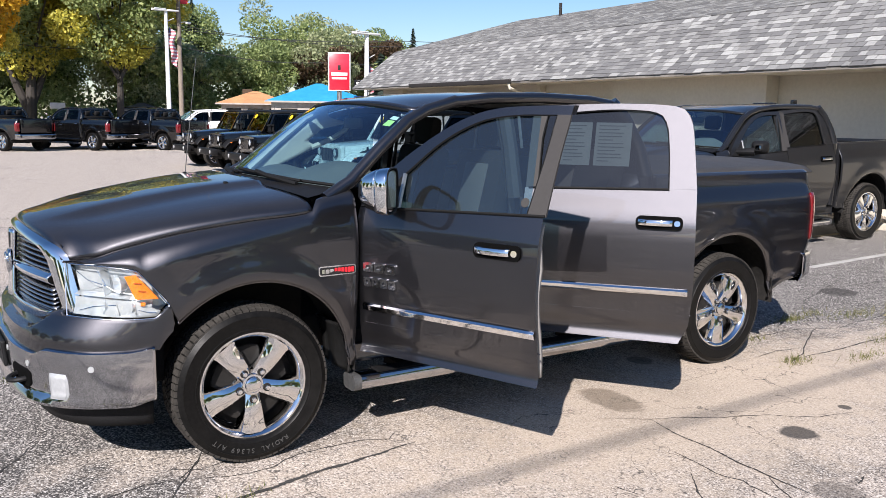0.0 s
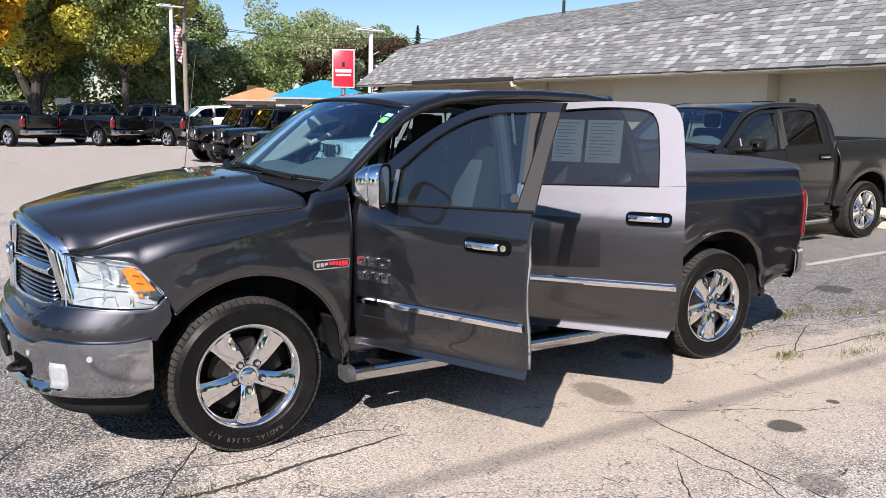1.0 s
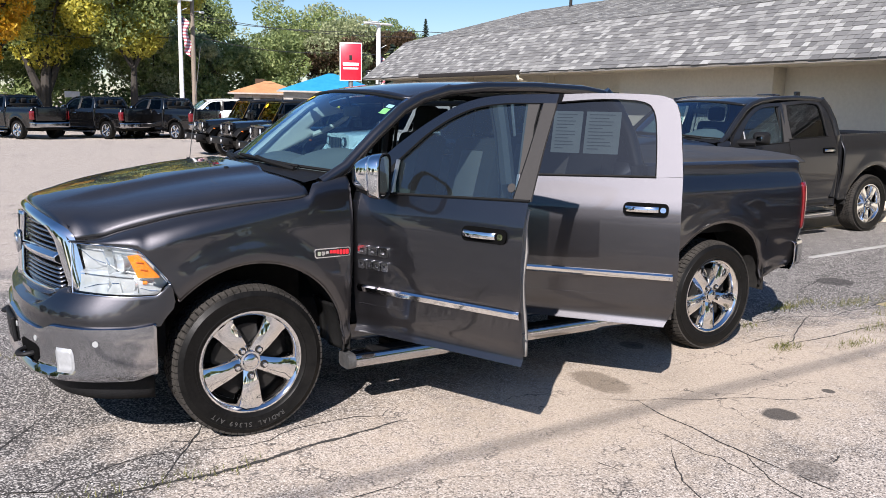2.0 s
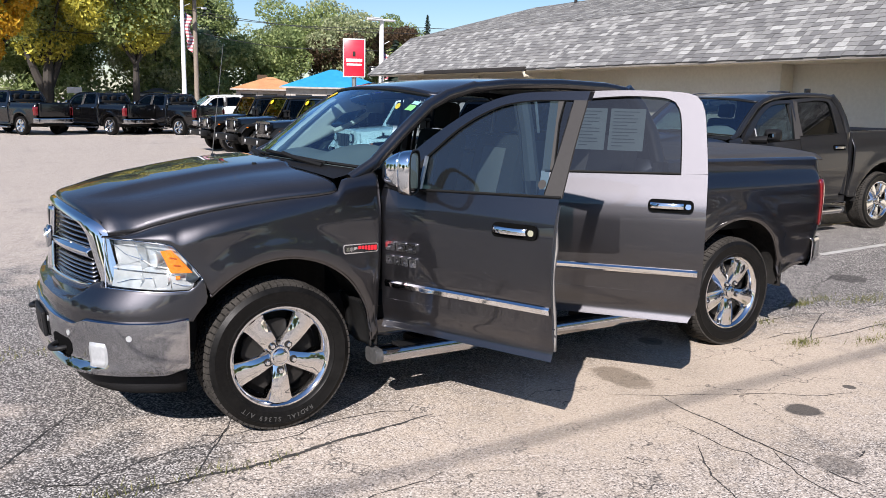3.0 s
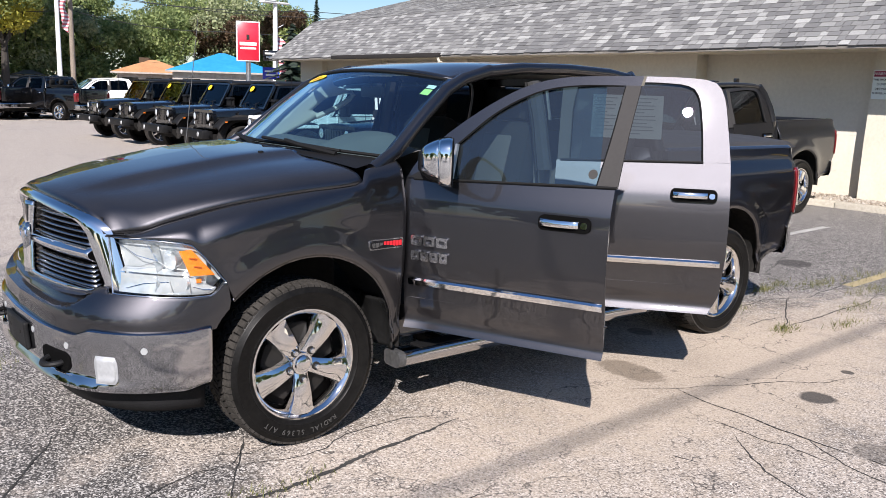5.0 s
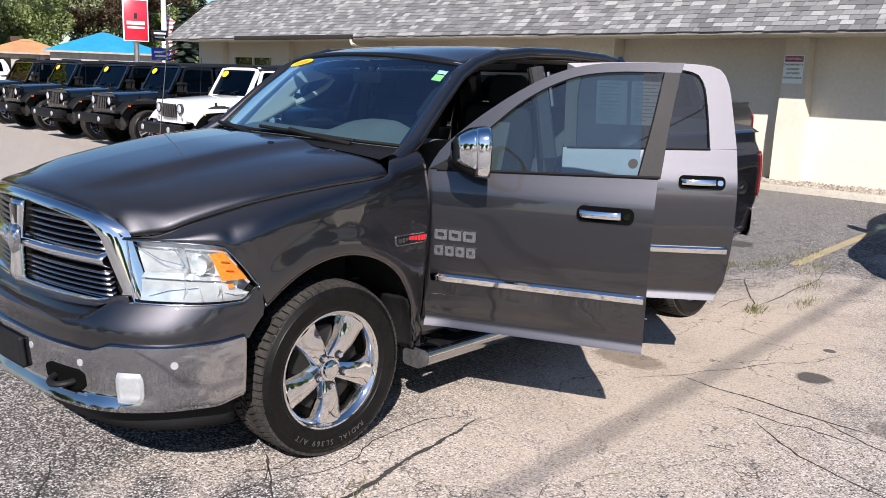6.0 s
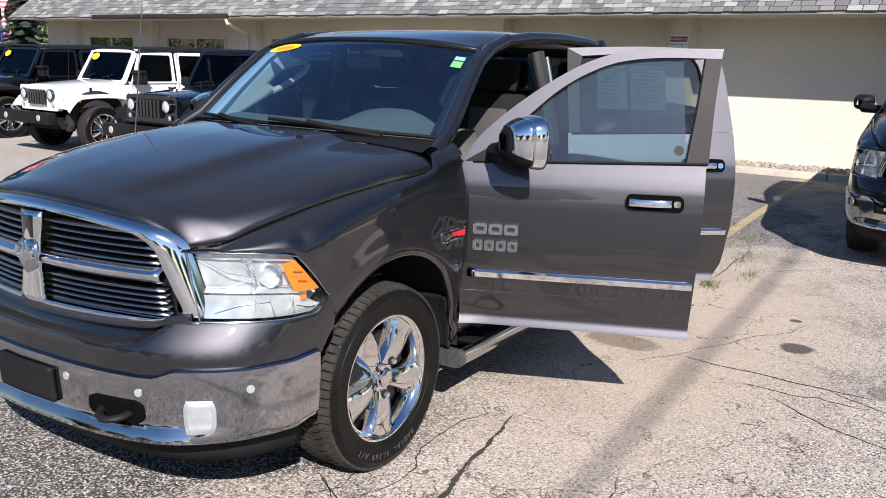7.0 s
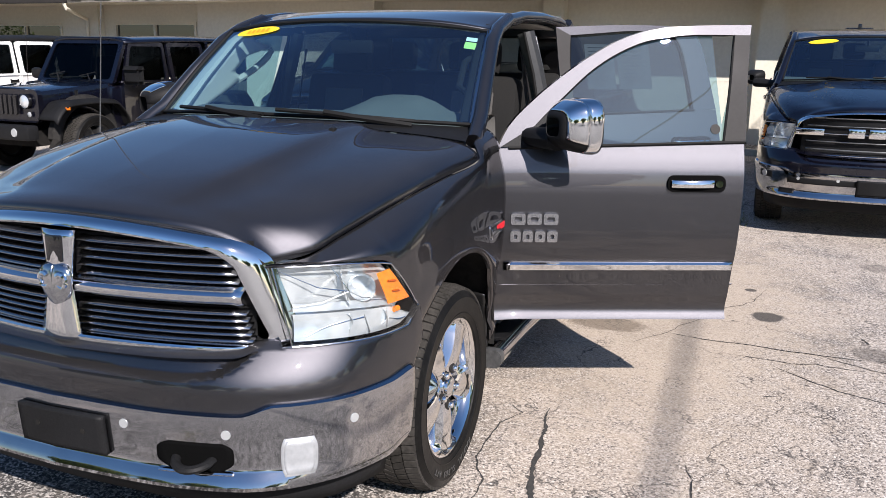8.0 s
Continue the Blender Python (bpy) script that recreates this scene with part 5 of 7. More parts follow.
def rear_wheel_at(x, y, turn):
    off = Matrix.Rotation(radians(turn), 3, "Z") @ Vector((3.569, -0.98, 0))
    return pose(x - off.x, y - off.y, 0, 0, 0, turn)


black.matrix_basis = rear_wheel_at(1.64, 36.9, -60)
copy_thing(black, rear_wheel_at(5.25, 36.6, -61))
copy_thing(black, rear_wheel_at(8.0, 35.2, -62))
pickup("white crew cab pickup truck behind the off-road cars", PAINT_WHITE, pose(9.3, 38.6, 0, 0, 0, -6), dict(lugs=False, strip=False, tint=True, cover=True))


# ---- off-road cars: front axle at x = 0, facing -x ----


def off_roader(label, paint, m, top_mat, wheel_mat, bright_grille=False, group="", sticker=True):
    root = tagged(empty("off_road_car", m), label, "off-road car", group)
    P = lambda *a, **k: sheet(*a, parent=root, **k)

    def add(name, bm, mat, parent=root, lab="", angle=35):
        return part(name, bm, mat, parent, lab, True, angle)
    bm = bmesh.new()
    box(bm, 0.46, 3.62, -0.77, 0.77, 0.56, 1.13, 0.03)
    add("body", bm, paint)
    # hood, narrower in front
    def hood(u, v):
        b = 2 * v - 1
        a = abs(b)
        x = mix(-0.64, 0.56, u)
        w = mix(0.56, 0.735, u)
        z = mix(1.085, 1.175, u ** 0.8) + 0.035 * math.cos(b * 1.2) * (1 if a < 0.8 else 1)
        if a > 0.86:
            k = (a - 0.86) / 0.14
            return (x, math.copysign(w * (0.975 + 0.025 * min(1, 2 * k)), b), mix(z, mix(0.78, 0.70, u), k ** 1.3))
        return (x, b / 0.86 * w * 0.975, z - 0.03 * (a / 0.86) ** 4)
    P("hood", hood, 14, 40, paint, thick=0.01)
    bm = bmesh.new()
    plate(bm, round_outline(-0.60, 0.60, 0.70, 1.115, 0.07), -0.70, -0.62, lambda a, b, c: (b + 0.06 * (a / 0.6) ** 2, a, c))
    gr = add("grille", bm, paint, root, "upright grille with seven slots")
    for k in range(7):
        y = (k - 3) * 0.082
        bm = bmesh.new()
        plate(bm, round_outline(y - 0.025, y + 0.025, 0.79, 1.05, 0.022), -0.712, -0.690, lambda a, b, c: (b + 0.06 * (a / 0.6) ** 2, a, c))
        add("grille_slot", bm, CHROME if bright_grille else BLACK_GLOSS, gr)
    for s in (-1, 1):
        c = Vector((-0.675, s * 0.415, 0.965))
        bm = bmesh.new()
        lathe(bm, [(0.098, 0.02), (0.098, -0.020), (0.088, -0.028), (0.084, -0.02)], 24, Matrix.Translation(c) @ Matrix.Rotation(radians(-90), 4, "Z"))
        hl = add("headlight", bm, BLACK_GLOSS, root, "round headlight")
        bm = bmesh.new()
        lathe(bm, [(0.085, -0.018), (0.06, -0.032), (0.001, -0.038)], 20, Matrix.Translation(c) @ Matrix.Rotation(radians(-90), 4, "Z"))
        add("lamp_lens", bm, REFLECTOR, hl)
        bm = bmesh.new()
        lathe(bm, [(0.036, -0.05), (0.02, -0.06), (0.001, -0.062)], 14, Matrix.Translation((-0.63, s * 0.47, 0.80)) @ Matrix.Rotation(radians(-90), 4, "Z"))
        add("turn_lamp", bm, LAMP_GREY, root)
        # flared fender
        def flare(u, v, s=s, c0=0.0, w0=0.60):
            pts = dense([(c0 - 0.66, 0.74), (c0 - 0.56, 0.86), (c0 - 0.42, 0.955), (c0, 0.975), (c0 + 0.40, 0.95), (c0 + 0.58, 0.78), (c0 + 0.68, 0.58)], 24)
            x, z = pts[round(u * 24)]
            drop = 0.05 * max(0, (v - 0.8) / 0.2)
            return (x, s * mix(w0, 0.935, v), z - drop)
        P("front_flare", flare, 24, 10, paint if paint is PAINT_WHITE else BLACK_PLASTIC, thick=0.02)
        P("rear_flare", lambda u, v, s=s: flare(u, v, s, 2.95, 0.74), 24, 10, paint if paint is PAINT_WHITE else BLACK_PLASTIC, thick=0.02)
        bm = bmesh.new()
        box(bm, -0.50, -0.45, s * 0.925, s * 0.943, 0.865, 0.890, 0.006)
        add("side_marker", bm, AMBER)
        for c0 in (0.0, 2.95):
            bm = bmesh.new()
            tube(bm, [(c0 + 0.52 * math.cos(a), s * 0.70, 0.44 + 0.52 * math.sin(a)) for a in np.linspace(-0.1, 3.24, 16)], 0.09, 6)
            add("wheel_liner", bm, LINER)
            w = wheel(root, c0, s, True, wheel_mat)
            w.matrix_basis = pose(c0, s * 0.80, 0.405, 0, 12 * c0, 180 if s > 0 else 0) @ Matrix.Diagonal((0.99, 0.96, 0.99, 1))
        # doors with windows
        for xa, xb in ((0.66, 1.66), (1.69, 2.55)):
            bm = bmesh.new()
            box(bm, xa, xb, s * 0.755, s * 0.795, 0.60, 1.165, 0.025)
            d = add("door", bm, paint)
            o, i = round_outline(xa + 0.02, xb - 0.02, 1.15, 1.70, 0.05), round_outline(xa + 0.09, xb - 0.08, 1.19, 1.645, 0.05)
            lean = 0.26 if xa < 1 else 0.0
            def side(x, z, y, lean=lean, xa=xa, xb=xb):
                k = (z - 1.15) / 0.55
                return (x + lean * k * max(0, 1 - (x - xa) / (xb - xa)), s * (y - 0.10 * max(0, k)), z)
            bm = bmesh.new()
            ring_frame(bm, o, i, lambda x, z: side(x, z, 0.79), lambda x, z: side(x, z, 0.75))
            add("door_frame", bm, paint, d)
            bm = bmesh.new()
            vs = [bm.verts.new(side(x, z, 0.77)) for x, z in i]
            bm.faces.new(vs)
            add("door_glass", bm, GLASS_BLACK, d)
            bm = bmesh.new()
            box(bm, xb - 0.20, xb - 0.06, s * 0.795, s * 0.825, 1.05, 1.09, 0.01)
            add("door_handle", bm, BLACK_PLASTIC, d)
            if xa < 1:
                bm = bmesh.new()
                tube(bm, [(0.74, s * 0.79, 1.17), (0.74, s * 0.90, 1.22)], 0.025, 8)
                box(bm, 0.69, 0.79, s * 0.86, s * 1.03, 1.19, 1.34, 0.045)
                add("mirror", bm, BLACK_PLASTIC, d)
        bm = bmesh.new()
        box(bm, 2.58, 3.58, s * 0.745, s * 0.765, 1.14, 1.70, 0.02)
        add("rear_side", bm, top_mat)
        bm = bmesh.new()
        vs = [bm.verts.new((x, s * 0.772, z)) for x, z in round_outline(2.68, 3.46, 1.22, 1.64, 0.06)]
        bm.faces.new(vs)
        add("rear_glass", bm, GLASS_BLACK)
        bm = bmesh.new()
        tube(bm, [(0.30, s * 0.80, 0.55), (0.80, s * 0.80, 0.50), (2.20, s * 0.80, 0.50), (2.6, s * 0.80, 0.55)], 0.035, 8)
        add("rock_rail", bm, BLACK_PLASTIC)
        bm = bmesh.new()
        box(bm, -0.11, -0.075, s * 0.69, s * 0.705, 1.00, 1.09, 0.006)
        add("hood_latch", bm, BLACK_PLASTIC)
    # windscreen
    o, i = round_outline(-0.74, 0.74, 1.14, 1.745, 0.06), round_outline(-0.66, 0.66, 1.21, 1.68, 0.05)
    tilt = lambda y, z, d: (0.52 + 0.36 * (z - 1.14) / 0.6 + d, y * (1 - 0.09 * (z - 1.14) / 0.6), z)
    bm = bmesh.new()
    ring_frame(bm, o, i, lambda y, z: tilt(y, z, 0), lambda y, z: tilt(y, z, 0.06))
    ws = add("windscreen_frame", bm, paint)
    bm = bmesh.new()
    bm.faces.new([bm.verts.new(tilt(y, z, 0.02)) for y, z in i])
    add("windscreen", bm, GLASS_BLACK, ws)
    if sticker:
        bm = bmesh.new()
        cx, cz = 0.47, 1.60
        bm.faces.new([bm.verts.new(tilt(cx + 0.12 * math.cos(a), cz + 0.062 * math.sin(a), -0.012)) for a in np.linspace(0, 2 * math.pi, 25)[:-1]])
        add("price_sticker", bm, YELLOW, ws, "yellow oval sticker")
    for y in (-0.35, 0.25):
        bm = bmesh.new()
        tube(bm, [tilt(y, 1.17, -0.03), tilt(y + 0.12, 1.28, -0.025)], 0.010, 5)
        tube(bm, [tilt(y - 0.02, 1.30, -0.02), tilt(y + 0.26, 1.25, -0.02)], 0.008, 5)
        add("wiper", bm, BLACK_PLASTIC, ws)
    P("hard_top", lambda u, v: (mix(0.86, 3.60, u), (2 * v - 1) * 0.70, mix(1.755, 1.80, math.sin(math.pi * min(1, u * 1.3) / 1.6)) - 0.07 * abs(2 * v - 1) ** 6), 10, 20, top_mat, thick=0.03)
    bm = bmesh.new()
    box(bm, 3.56, 3.62, -0.74, 0.74, 1.12, 1.78, 0.02)
    add("tail_panel", bm, top_mat)
    bm = bmesh.new()
    box(bm, 0.6, 3.5, -0.70, 0.70, 1.08, 1.10)
    add("cabin_floor", bm, CLOTH_DARK)
    for y in (-0.36, 0.36):
        bm = bmesh.new()
        box(bm, 1.55, 1.70, y - 0.24, y + 0.24, 1.05, 1.50, 0.05)
        box(bm, 1.62, 1.70, y - 0.12, y + 0.12, 1.50, 1.68, 0.03)
        add("seat", bm, CLOTH_DARK)
    # bumper
    bm = bmesh.new()
    box(bm, -0.98, -0.80, -0.76, 0.76, 0.52, 0.69, 0.03)
    box(bm, -0.80, -0.60, -0.45, 0.45, 0.50, 0.66, 0.02)
    fb = add("front_bumper", bm, BLACK_PLASTIC)
    for y in (-0.52, 0.52):
        bm = bmesh.new()
        lathe(bm, [(0.05, -0.20), (0.045, -0.212), (0.001, -0.214)], 16, Matrix.Translation((-0.78, y, 0.61)) @ Matrix.Rotation(radians(-90), 4, "Z"))
        add("fog_lamp", bm, LAMP_GREY, fb)
    bm = bmesh.new()
    box(bm, -0.6, 3.6, -0.45, 0.45, 0.40, 0.60)
    add("chassis", bm, UNDER)
    bm = bmesh.new()
    tube(bm, [(0.35, 0.70, 1.15), (0.40, 0.70, 1.9)], 0.004, 5)
    add("antenna", bm, BLACK_PLASTIC)
    for o in root.children_recursive:      # tall body on its springs
        if not o.name.startswith(("tyre", "rim", "spoke", "hub_cap", "lug", "brake", "wheel_back", "tread")):
            for v in o.data.vertices:
                v.co.z += 0.03 * step(0.5, 0.8, v.co.z) + 0.035 * step(1.0, 1.7, v.co.z)
    return root


ROW = "off-road cars parked in a row"
DARK_WHEEL = grained("dark_alloy", (0.03, 0.03, 0.03), (0.07, 0.07, 0.07), 0.35, 20, 0.9, 0.0)
spots = [(6.80, 23.95), (6.80, 20.95), (6.65, 17.7), (6.70, 15.35), (6.45, 11.95), (6.02, 8.40)]
TURN = (2, 0, -1, -2, -2, -2)
for k, (x, y) in enumerate(spots):
    m = pose(x, y, ground_z(x, y), 0, 0, TURN[k])
    if k == 4:
        off_roader("white four-door off-road car with black hard top and yellow sticker", PAINT_WHITE, m, BLACK_PLASTIC, ALLOY, False, ROW)
    elif k == 0:
        off_roader("black off-road car with a bright chrome grille", PAINT_BLACK, m, BLACK_PLASTIC, ALLOY, True, ROW, False)
    elif k == 5:
        off_roader("blue-black off-road car with dark wheels beside the white one", PAINT_NAVY, m, PAINT_NAVY, DARK_WHEEL, False, ROW, False)
    elif k == 1:
        jeep = off_roader("black four-door off-road car with soft top and yellow sticker", PAINT_BLACK, m, BLACK_PLASTIC, ALLOY, False, ROW)
    else:
        copy_thing(jeep, m)


# ---- trees ----
def leaf_material(name, a, b, c):
    m = material(name, b, 0.6)
    n = Nodes(m)
    g = n.tree.nodes.new("ShaderNodeNewGeometry")
    n.colour(n.ramp(g.outputs["Random Per Island"], [(0.0, a), (0.5, b), (1.0, c)]))
    n.bsdf.inputs["Subsurface Weight"].default_value = 0.0
    n.bsdf.inputs["Transmission Weight"].default_value = 0.0
    out, mixer, thin = n.tree.nodes["Material Output"], n.add("MixShader", Fac=0.42), n.add("BsdfTranslucent")
    n.link(n.bsdf.outputs[0], mixer.inputs[1])
    n.link(n.ramp(g.outputs["Random Per Island"], [(0.0, b), (1.0, c)]), thin.inputs["Color"])
    n.link(thin.outputs[0], mixer.inputs[2])
    n.link(mixer.outputs[0], out.inputs["Surface"])
    return m


BARK = grained("bark", (0.022, 0.019, 0.016), (0.055, 0.047, 0.04), 0.9, 9, 0.0, 0.6)
LEAF_GREEN = leaf_material("green_leaves", (0.10, 0.15, 0.045), (0.235, 0.295, 0.10), (0.42, 0.47, 0.19))
LEAF_PALE = leaf_material("pale_green_leaves", (0.14, 0.175, 0.08), (0.30, 0.34, 0.17), (0.50, 0.52, 0.31))
LEAF_DEEP = leaf_material("deep_green_leaves", (0.08, 0.12, 0.04), (0.19, 0.25, 0.09), (0.36, 0.42, 0.17))
LEAF_GOLD = leaf_material("turning_leaves", (0.20, 0.21, 0.035), (0.46, 0.43, 0.07), (0.76, 0.66, 0.11))
LEAF_ORANGE = leaf_material("golden_leaves", (0.40, 0.22, 0.01), (0.60, 0.34, 0.015), (0.70, 0.45, 0.03))
LEAF_RUST = leaf_material("rust_leaves", (0.05, 0.035, 0.02), (0.10, 0.06, 0.035), (0.15, 0.10, 0.05))
NEEDLE = leaf_material("needles", (0.012, 0.025, 0.018), (0.025, 0.045, 0.03), (0.045, 0.07, 0.045))


def leaf_cloud(rng, blobs, count, size):
    """Small folded leaf tufts, most of them near the outsides of the given (centre, radii) clumps."""
    weights = np.array([b[1].x * b[1].y for b in blobs])
    picks = rng.choice(len(blobs), count, p=weights / weights.sum())
    centres, radii = np.array([tuple(b[0]) for b in blobs])[picks], np.array([tuple(b[1]) for b in blobs])[picks]

    def units():
        q = rng.normal(size=(count, 3))
        return q / np.linalg.norm(q, axis=1, keepdims=True)
    d, t = units(), units()
    p = centres + d * radii * (1 - 0.45 * rng.random((count, 1)) ** 1.6)
    b = np.cross(t, d + rng.normal(size=(count, 3)) * 0.6)
    b /= np.linalg.norm(b, axis=1, keepdims=True) + 1e-6
    s = size * (0.6 + 0.8 * rng.random((count, 1)))
    corners = np.stack([p - t * s, p + (b * 0.55 + d * 0.25) * s, p + t * s, p + (d * 0.25 - b * 0.55) * s], axis=1).reshape(-1, 3)
    return corners.tolist(), np.arange(4 * count).reshape(-1, 4).tolist()


def tree(label, x, y, h, r, mats, seed, low=0.25, leaves=5000, size=0.22, trunk=0.28, limbs=7, fork=False):
    rng = np.random.default_rng(seed)
    root = tagged(empty("tree", pose(x, y, 0)), label, "tree")
    bm = bmesh.new()
    lean = rng.normal(size=2) * (1.1 if trunk > 0.4 else 0.25)
    tube(bm, [(lean[0] * t, lean[1] * t, h * 0.62 * t) for t in np.linspace(-0.02, 1, 8)], lambda t: trunk * (1.15 - 0.85 * t), 9)
    tips = []
    for k in range(limbs):
        a = 2 * math.pi * (k + 0.5 * rng.random()) / limbs
        z0 = h * (0.18 + 0.28 * rng.random())
        ln = r * (0.45 + 0.35 * rng.random())
        z1 = z0 + h * (0.18 + 0.30 * rng.random())
        p0, p1 = Vector((0, 0, z0)), Vector((math.cos(a) * ln, math.sin(a) * ln, z1))
        mid = p0.lerp(p1, 0.5) + Vector((0, 0, 0.06 * h))
        tube(bm, [p0, p0.lerp(mid, 0.5), mid, mid.lerp(p1, 0.5) + Vector((0, 0, 0.02 * h)), p1], lambda t: trunk * 0.42 * (1.1 - t), 6)
        tips.append(p1)
    if fork:
        for side in (-1, 1):
            tube(bm, [(0.05 * side, 0, 0.13 * h), (0.6 * side, -0.1, 0.22 * h), (1.1 * side, -0.3, 0.32 * h), (2.2 * side, -0.4, 0.55 * h)], lambda t: trunk * (0.85 - 0.5 * t), 8)
    part("trunk", bm, BARK, root)
    blobs = []
    z0 = h * low
    for k in range(26):
        a, q = 2 * math.pi * rng.random(), math.sqrt(rng.random())
        t = rng.random()
        z = mix(z0 + 0.1 * h, h * 0.93, t)
        wide = r * math.sin(math.pi * min(1, 0.12 + 0.80 * (1 - t) ** 0.75 + 0.08)) * 0.82
        s = r * (0.20 + 0.20 * rng.random())
        blobs.append((Vector((math.cos(a) * q * wide, math.sin(a) * q * wide, z)), Vector((s, s, s * 0.8))))
    for p in tips:
        s = r * (0.22 + 0.12 * rng.random())
        blobs.append((p + Vector((0, 0, 0.3)), Vector((s, s, s * 0.8))))
    share = len(mats)
    for k, mat in enumerate(mats):
        mine = [b for i, b in enumerate(blobs) if i % share == k]
        v, f = leaf_cloud(rng, mine, leaves // share, size)
        mesh_part("crown", v, f, mat, root, "", False)
    return root


def spruce(label, x, y, h, r, seed):
    rng = np.random.default_rng(seed)
    root = tagged(empty("conifer", pose(x, y, 0)), label, "conifer")
    bm = bmesh.new()
    tube(bm, [(0, 0, 0), (0, 0, h)], lambda t: 0.16 * (1.05 - t), 7)
    part("trunk", bm, BARK, root)
    verts, faces = [], []
    for k in range(int(h * 22)):
        t = (k + 0.5) / (h * 22)
        z = h * (0.06 + 0.93 * t)
        reach = r * (1 - t) ** 0.85 * (0.75 + 0.4 * rng.random()) + 0.05
        a = k * 2.39996
        d = Vector((math.cos(a), math.sin(a), -0.28))
        for q in range(10):
            p = Vector((0, 0, z)) + d * (reach * (q + 1) / 10)
            side = Vector((-d.y, d.x, 0.1 * rng.normal()))
            s = 0.10 + 0.22 * reach * (1 - 0.6 * q / 10)
            n0 = len(verts)
            verts += [p - side * s, p + d * s * 0.5, p + side * s, p + Vector((0, 0, 0.06)) - d * 0.05]
            faces.append((n0, n0 + 1, n0 + 2, n0 + 3))
    mesh_part("crown", verts, faces, NEEDLE, root, "", False)
    return root


tree("large shade tree with yellowing leaves at the lot's edge", 5.0, 58.5, 14.5, 6.6, [LEAF_GOLD, LEAF_GREEN, LEAF_GOLD, LEAF_GOLD], 3, 0.26, 66000, 0.15, 0.38, 9, True)
tree("tree in full golden autumn colour", 0.9, 50, 11.0, 3.6, [LEAF_ORANGE, LEAF_ORANGE, LEAF_GOLD], 4, 0.24, 22000, 0.14, 0.45, 8)
tree("broad yellow-green tree beside the old shade tree", 10.2, 55.5, 13.0, 4.6, [LEAF_GOLD, LEAF_GREEN, LEAF_GOLD], 6, 0.30, 34000, 0.14, 0.26, 8)
ROWS_OF_TREES = [
    (24.5, 69, 11.6, 5.6, (LEAF_PALE, LEAF_GREEN)), (31.5, 70, 11.2, 5.0, (LEAF_GREEN, LEAF_PALE)), (38, 73, 10.2, 4.6, (LEAF_GREEN, LEAF_DEEP)),
    (18.5, 74, 12.5, 4.6, (LEAF_DEEP, LEAF_GREEN)), (14.5, 77, 14.5, 5.2, (LEAF_PALE, LEAF_GREEN)), (8.0, 69, 12.0, 5.2, (LEAF_GREEN, LEAF_DEEP)),
    (2.0, 66, 13.0, 5.8, (LEAF_DEEP, LEAF_GREEN)), (-6, 64, 13.5, 6.0, (LEAF_DEEP, LEAF_GREEN)), (-15, 62, 13, 6.0, (LEAF_GREEN, LEAF_DEEP)),
    (28.5, 63, 8.6, 3.8, (LEAF_PALE, LEAF_RUST)), (34, 64, 8.4, 3.2, (LEAF_RUST, LEAF_GREEN)), (22, 63, 7.5, 3.8, (LEAF_GREEN, LEAF_DEEP)),
    (13.0, 62, 7.5, 4.0, (LEAF_GREEN, LEAF_PALE)), (44, 76, 8.0, 3.6, (LEAF_PALE,)), (16.5, 62, 7.0, 3.4, (LEAF_GREEN, LEAF_PALE)), (-11, 72, 8.5, 5.5, (LEAF_DEEP, LEAF_GREEN)), (-2, 74, 8.6, 5.5, (LEAF_DEEP, LEAF_GREEN)), (5.5, 74, 8.4, 5.0, (LEAF_DEEP, LEAF_GREEN)),
]
for k, (x, y, h, r, mats) in enumerate(ROWS_OF_TREES):
    tree(("tall leafy green tree in the far tree line", "broad pale green tree in the far tree line", "dense dark green tree in the far tree line")[0 if mats[0] is LEAF_GREEN else 1 if mats[0] is LEAF_PALE else 2],
         x, y, h, r, mats, 20 + k, 0.10 if h < 9 else 0.16, 16000, 0.135, 0.24)
spruce("dark pointed conifer above the roof line", 38.5, 65.5, 9.9, 1.7, 70)
spruce("dark spruce beside the building's end", 17.0, 31.0, 4.6, 1.9, 71)
spruce("tall dark pine behind the utility pole", 19.5, 71.0, 11.5, 2.6, 72)

# undergrowth along the far edge
rng = np.random.default_rng(9)
blobs = [(Vector((x + rng.normal() * 0.8, 58.5 + rng.random() * 4, 0.8 + rng.random() * 1.2)), Vector((2.2, 1.6, 1.3 + rng.random() * 1.2))) for x in np.arange(-26, 46, 1.6)]
v, f = leaf_cloud(rng, blobs, 26000, 0.17)
tagged(mesh_part("shrubs", v, f, LEAF_DEEP, None, "", False), "dark green shrubs along the far edge of the lot", "shrubs", "", "stuff")

# unseen tree line added behind the walk to darken paint and chrome reflections
for k in range(15):
    a = radians(mix(140, 335, k / 14))
    d = 38 + 5 * math.sin(k * 2.3)
    tall = 8.0 if k < 4 else 6.0 if k < 9 else 10.5 + 2 * math.sin(k * 1.7)
    tree("leafy green tree at the street side of the lot", 1 + d * math.cos(a), -2 + d * math.sin(a), tall, min(6.2, tall * 0.6), (LEAF_DEEP, LEAF_GREEN), 120 + k, 0.06, 3200, 0.46, 0.2, 5)


# ---- building along the lot: eave at x = 11.21, recessed wall at x = 12.50 ----
WALL = grained("cream_painted_block", (0.62, 0.572, 0.474), (0.715, 0.666, 0.558), 0.85, 16, 0.0, 0.25, 0.0, 0.6)
TRIM_CREAM = grained("cream_trim", (0.60, 0.55, 0.44), (0.70, 0.65, 0.53), 0.7, 20, 0.0, 0.1)
SOFFIT = grained("soffit_board", (0.50, 0.455, 0.365), (0.60, 0.55, 0.45), 0.8, 12, 0.0, 0.1)
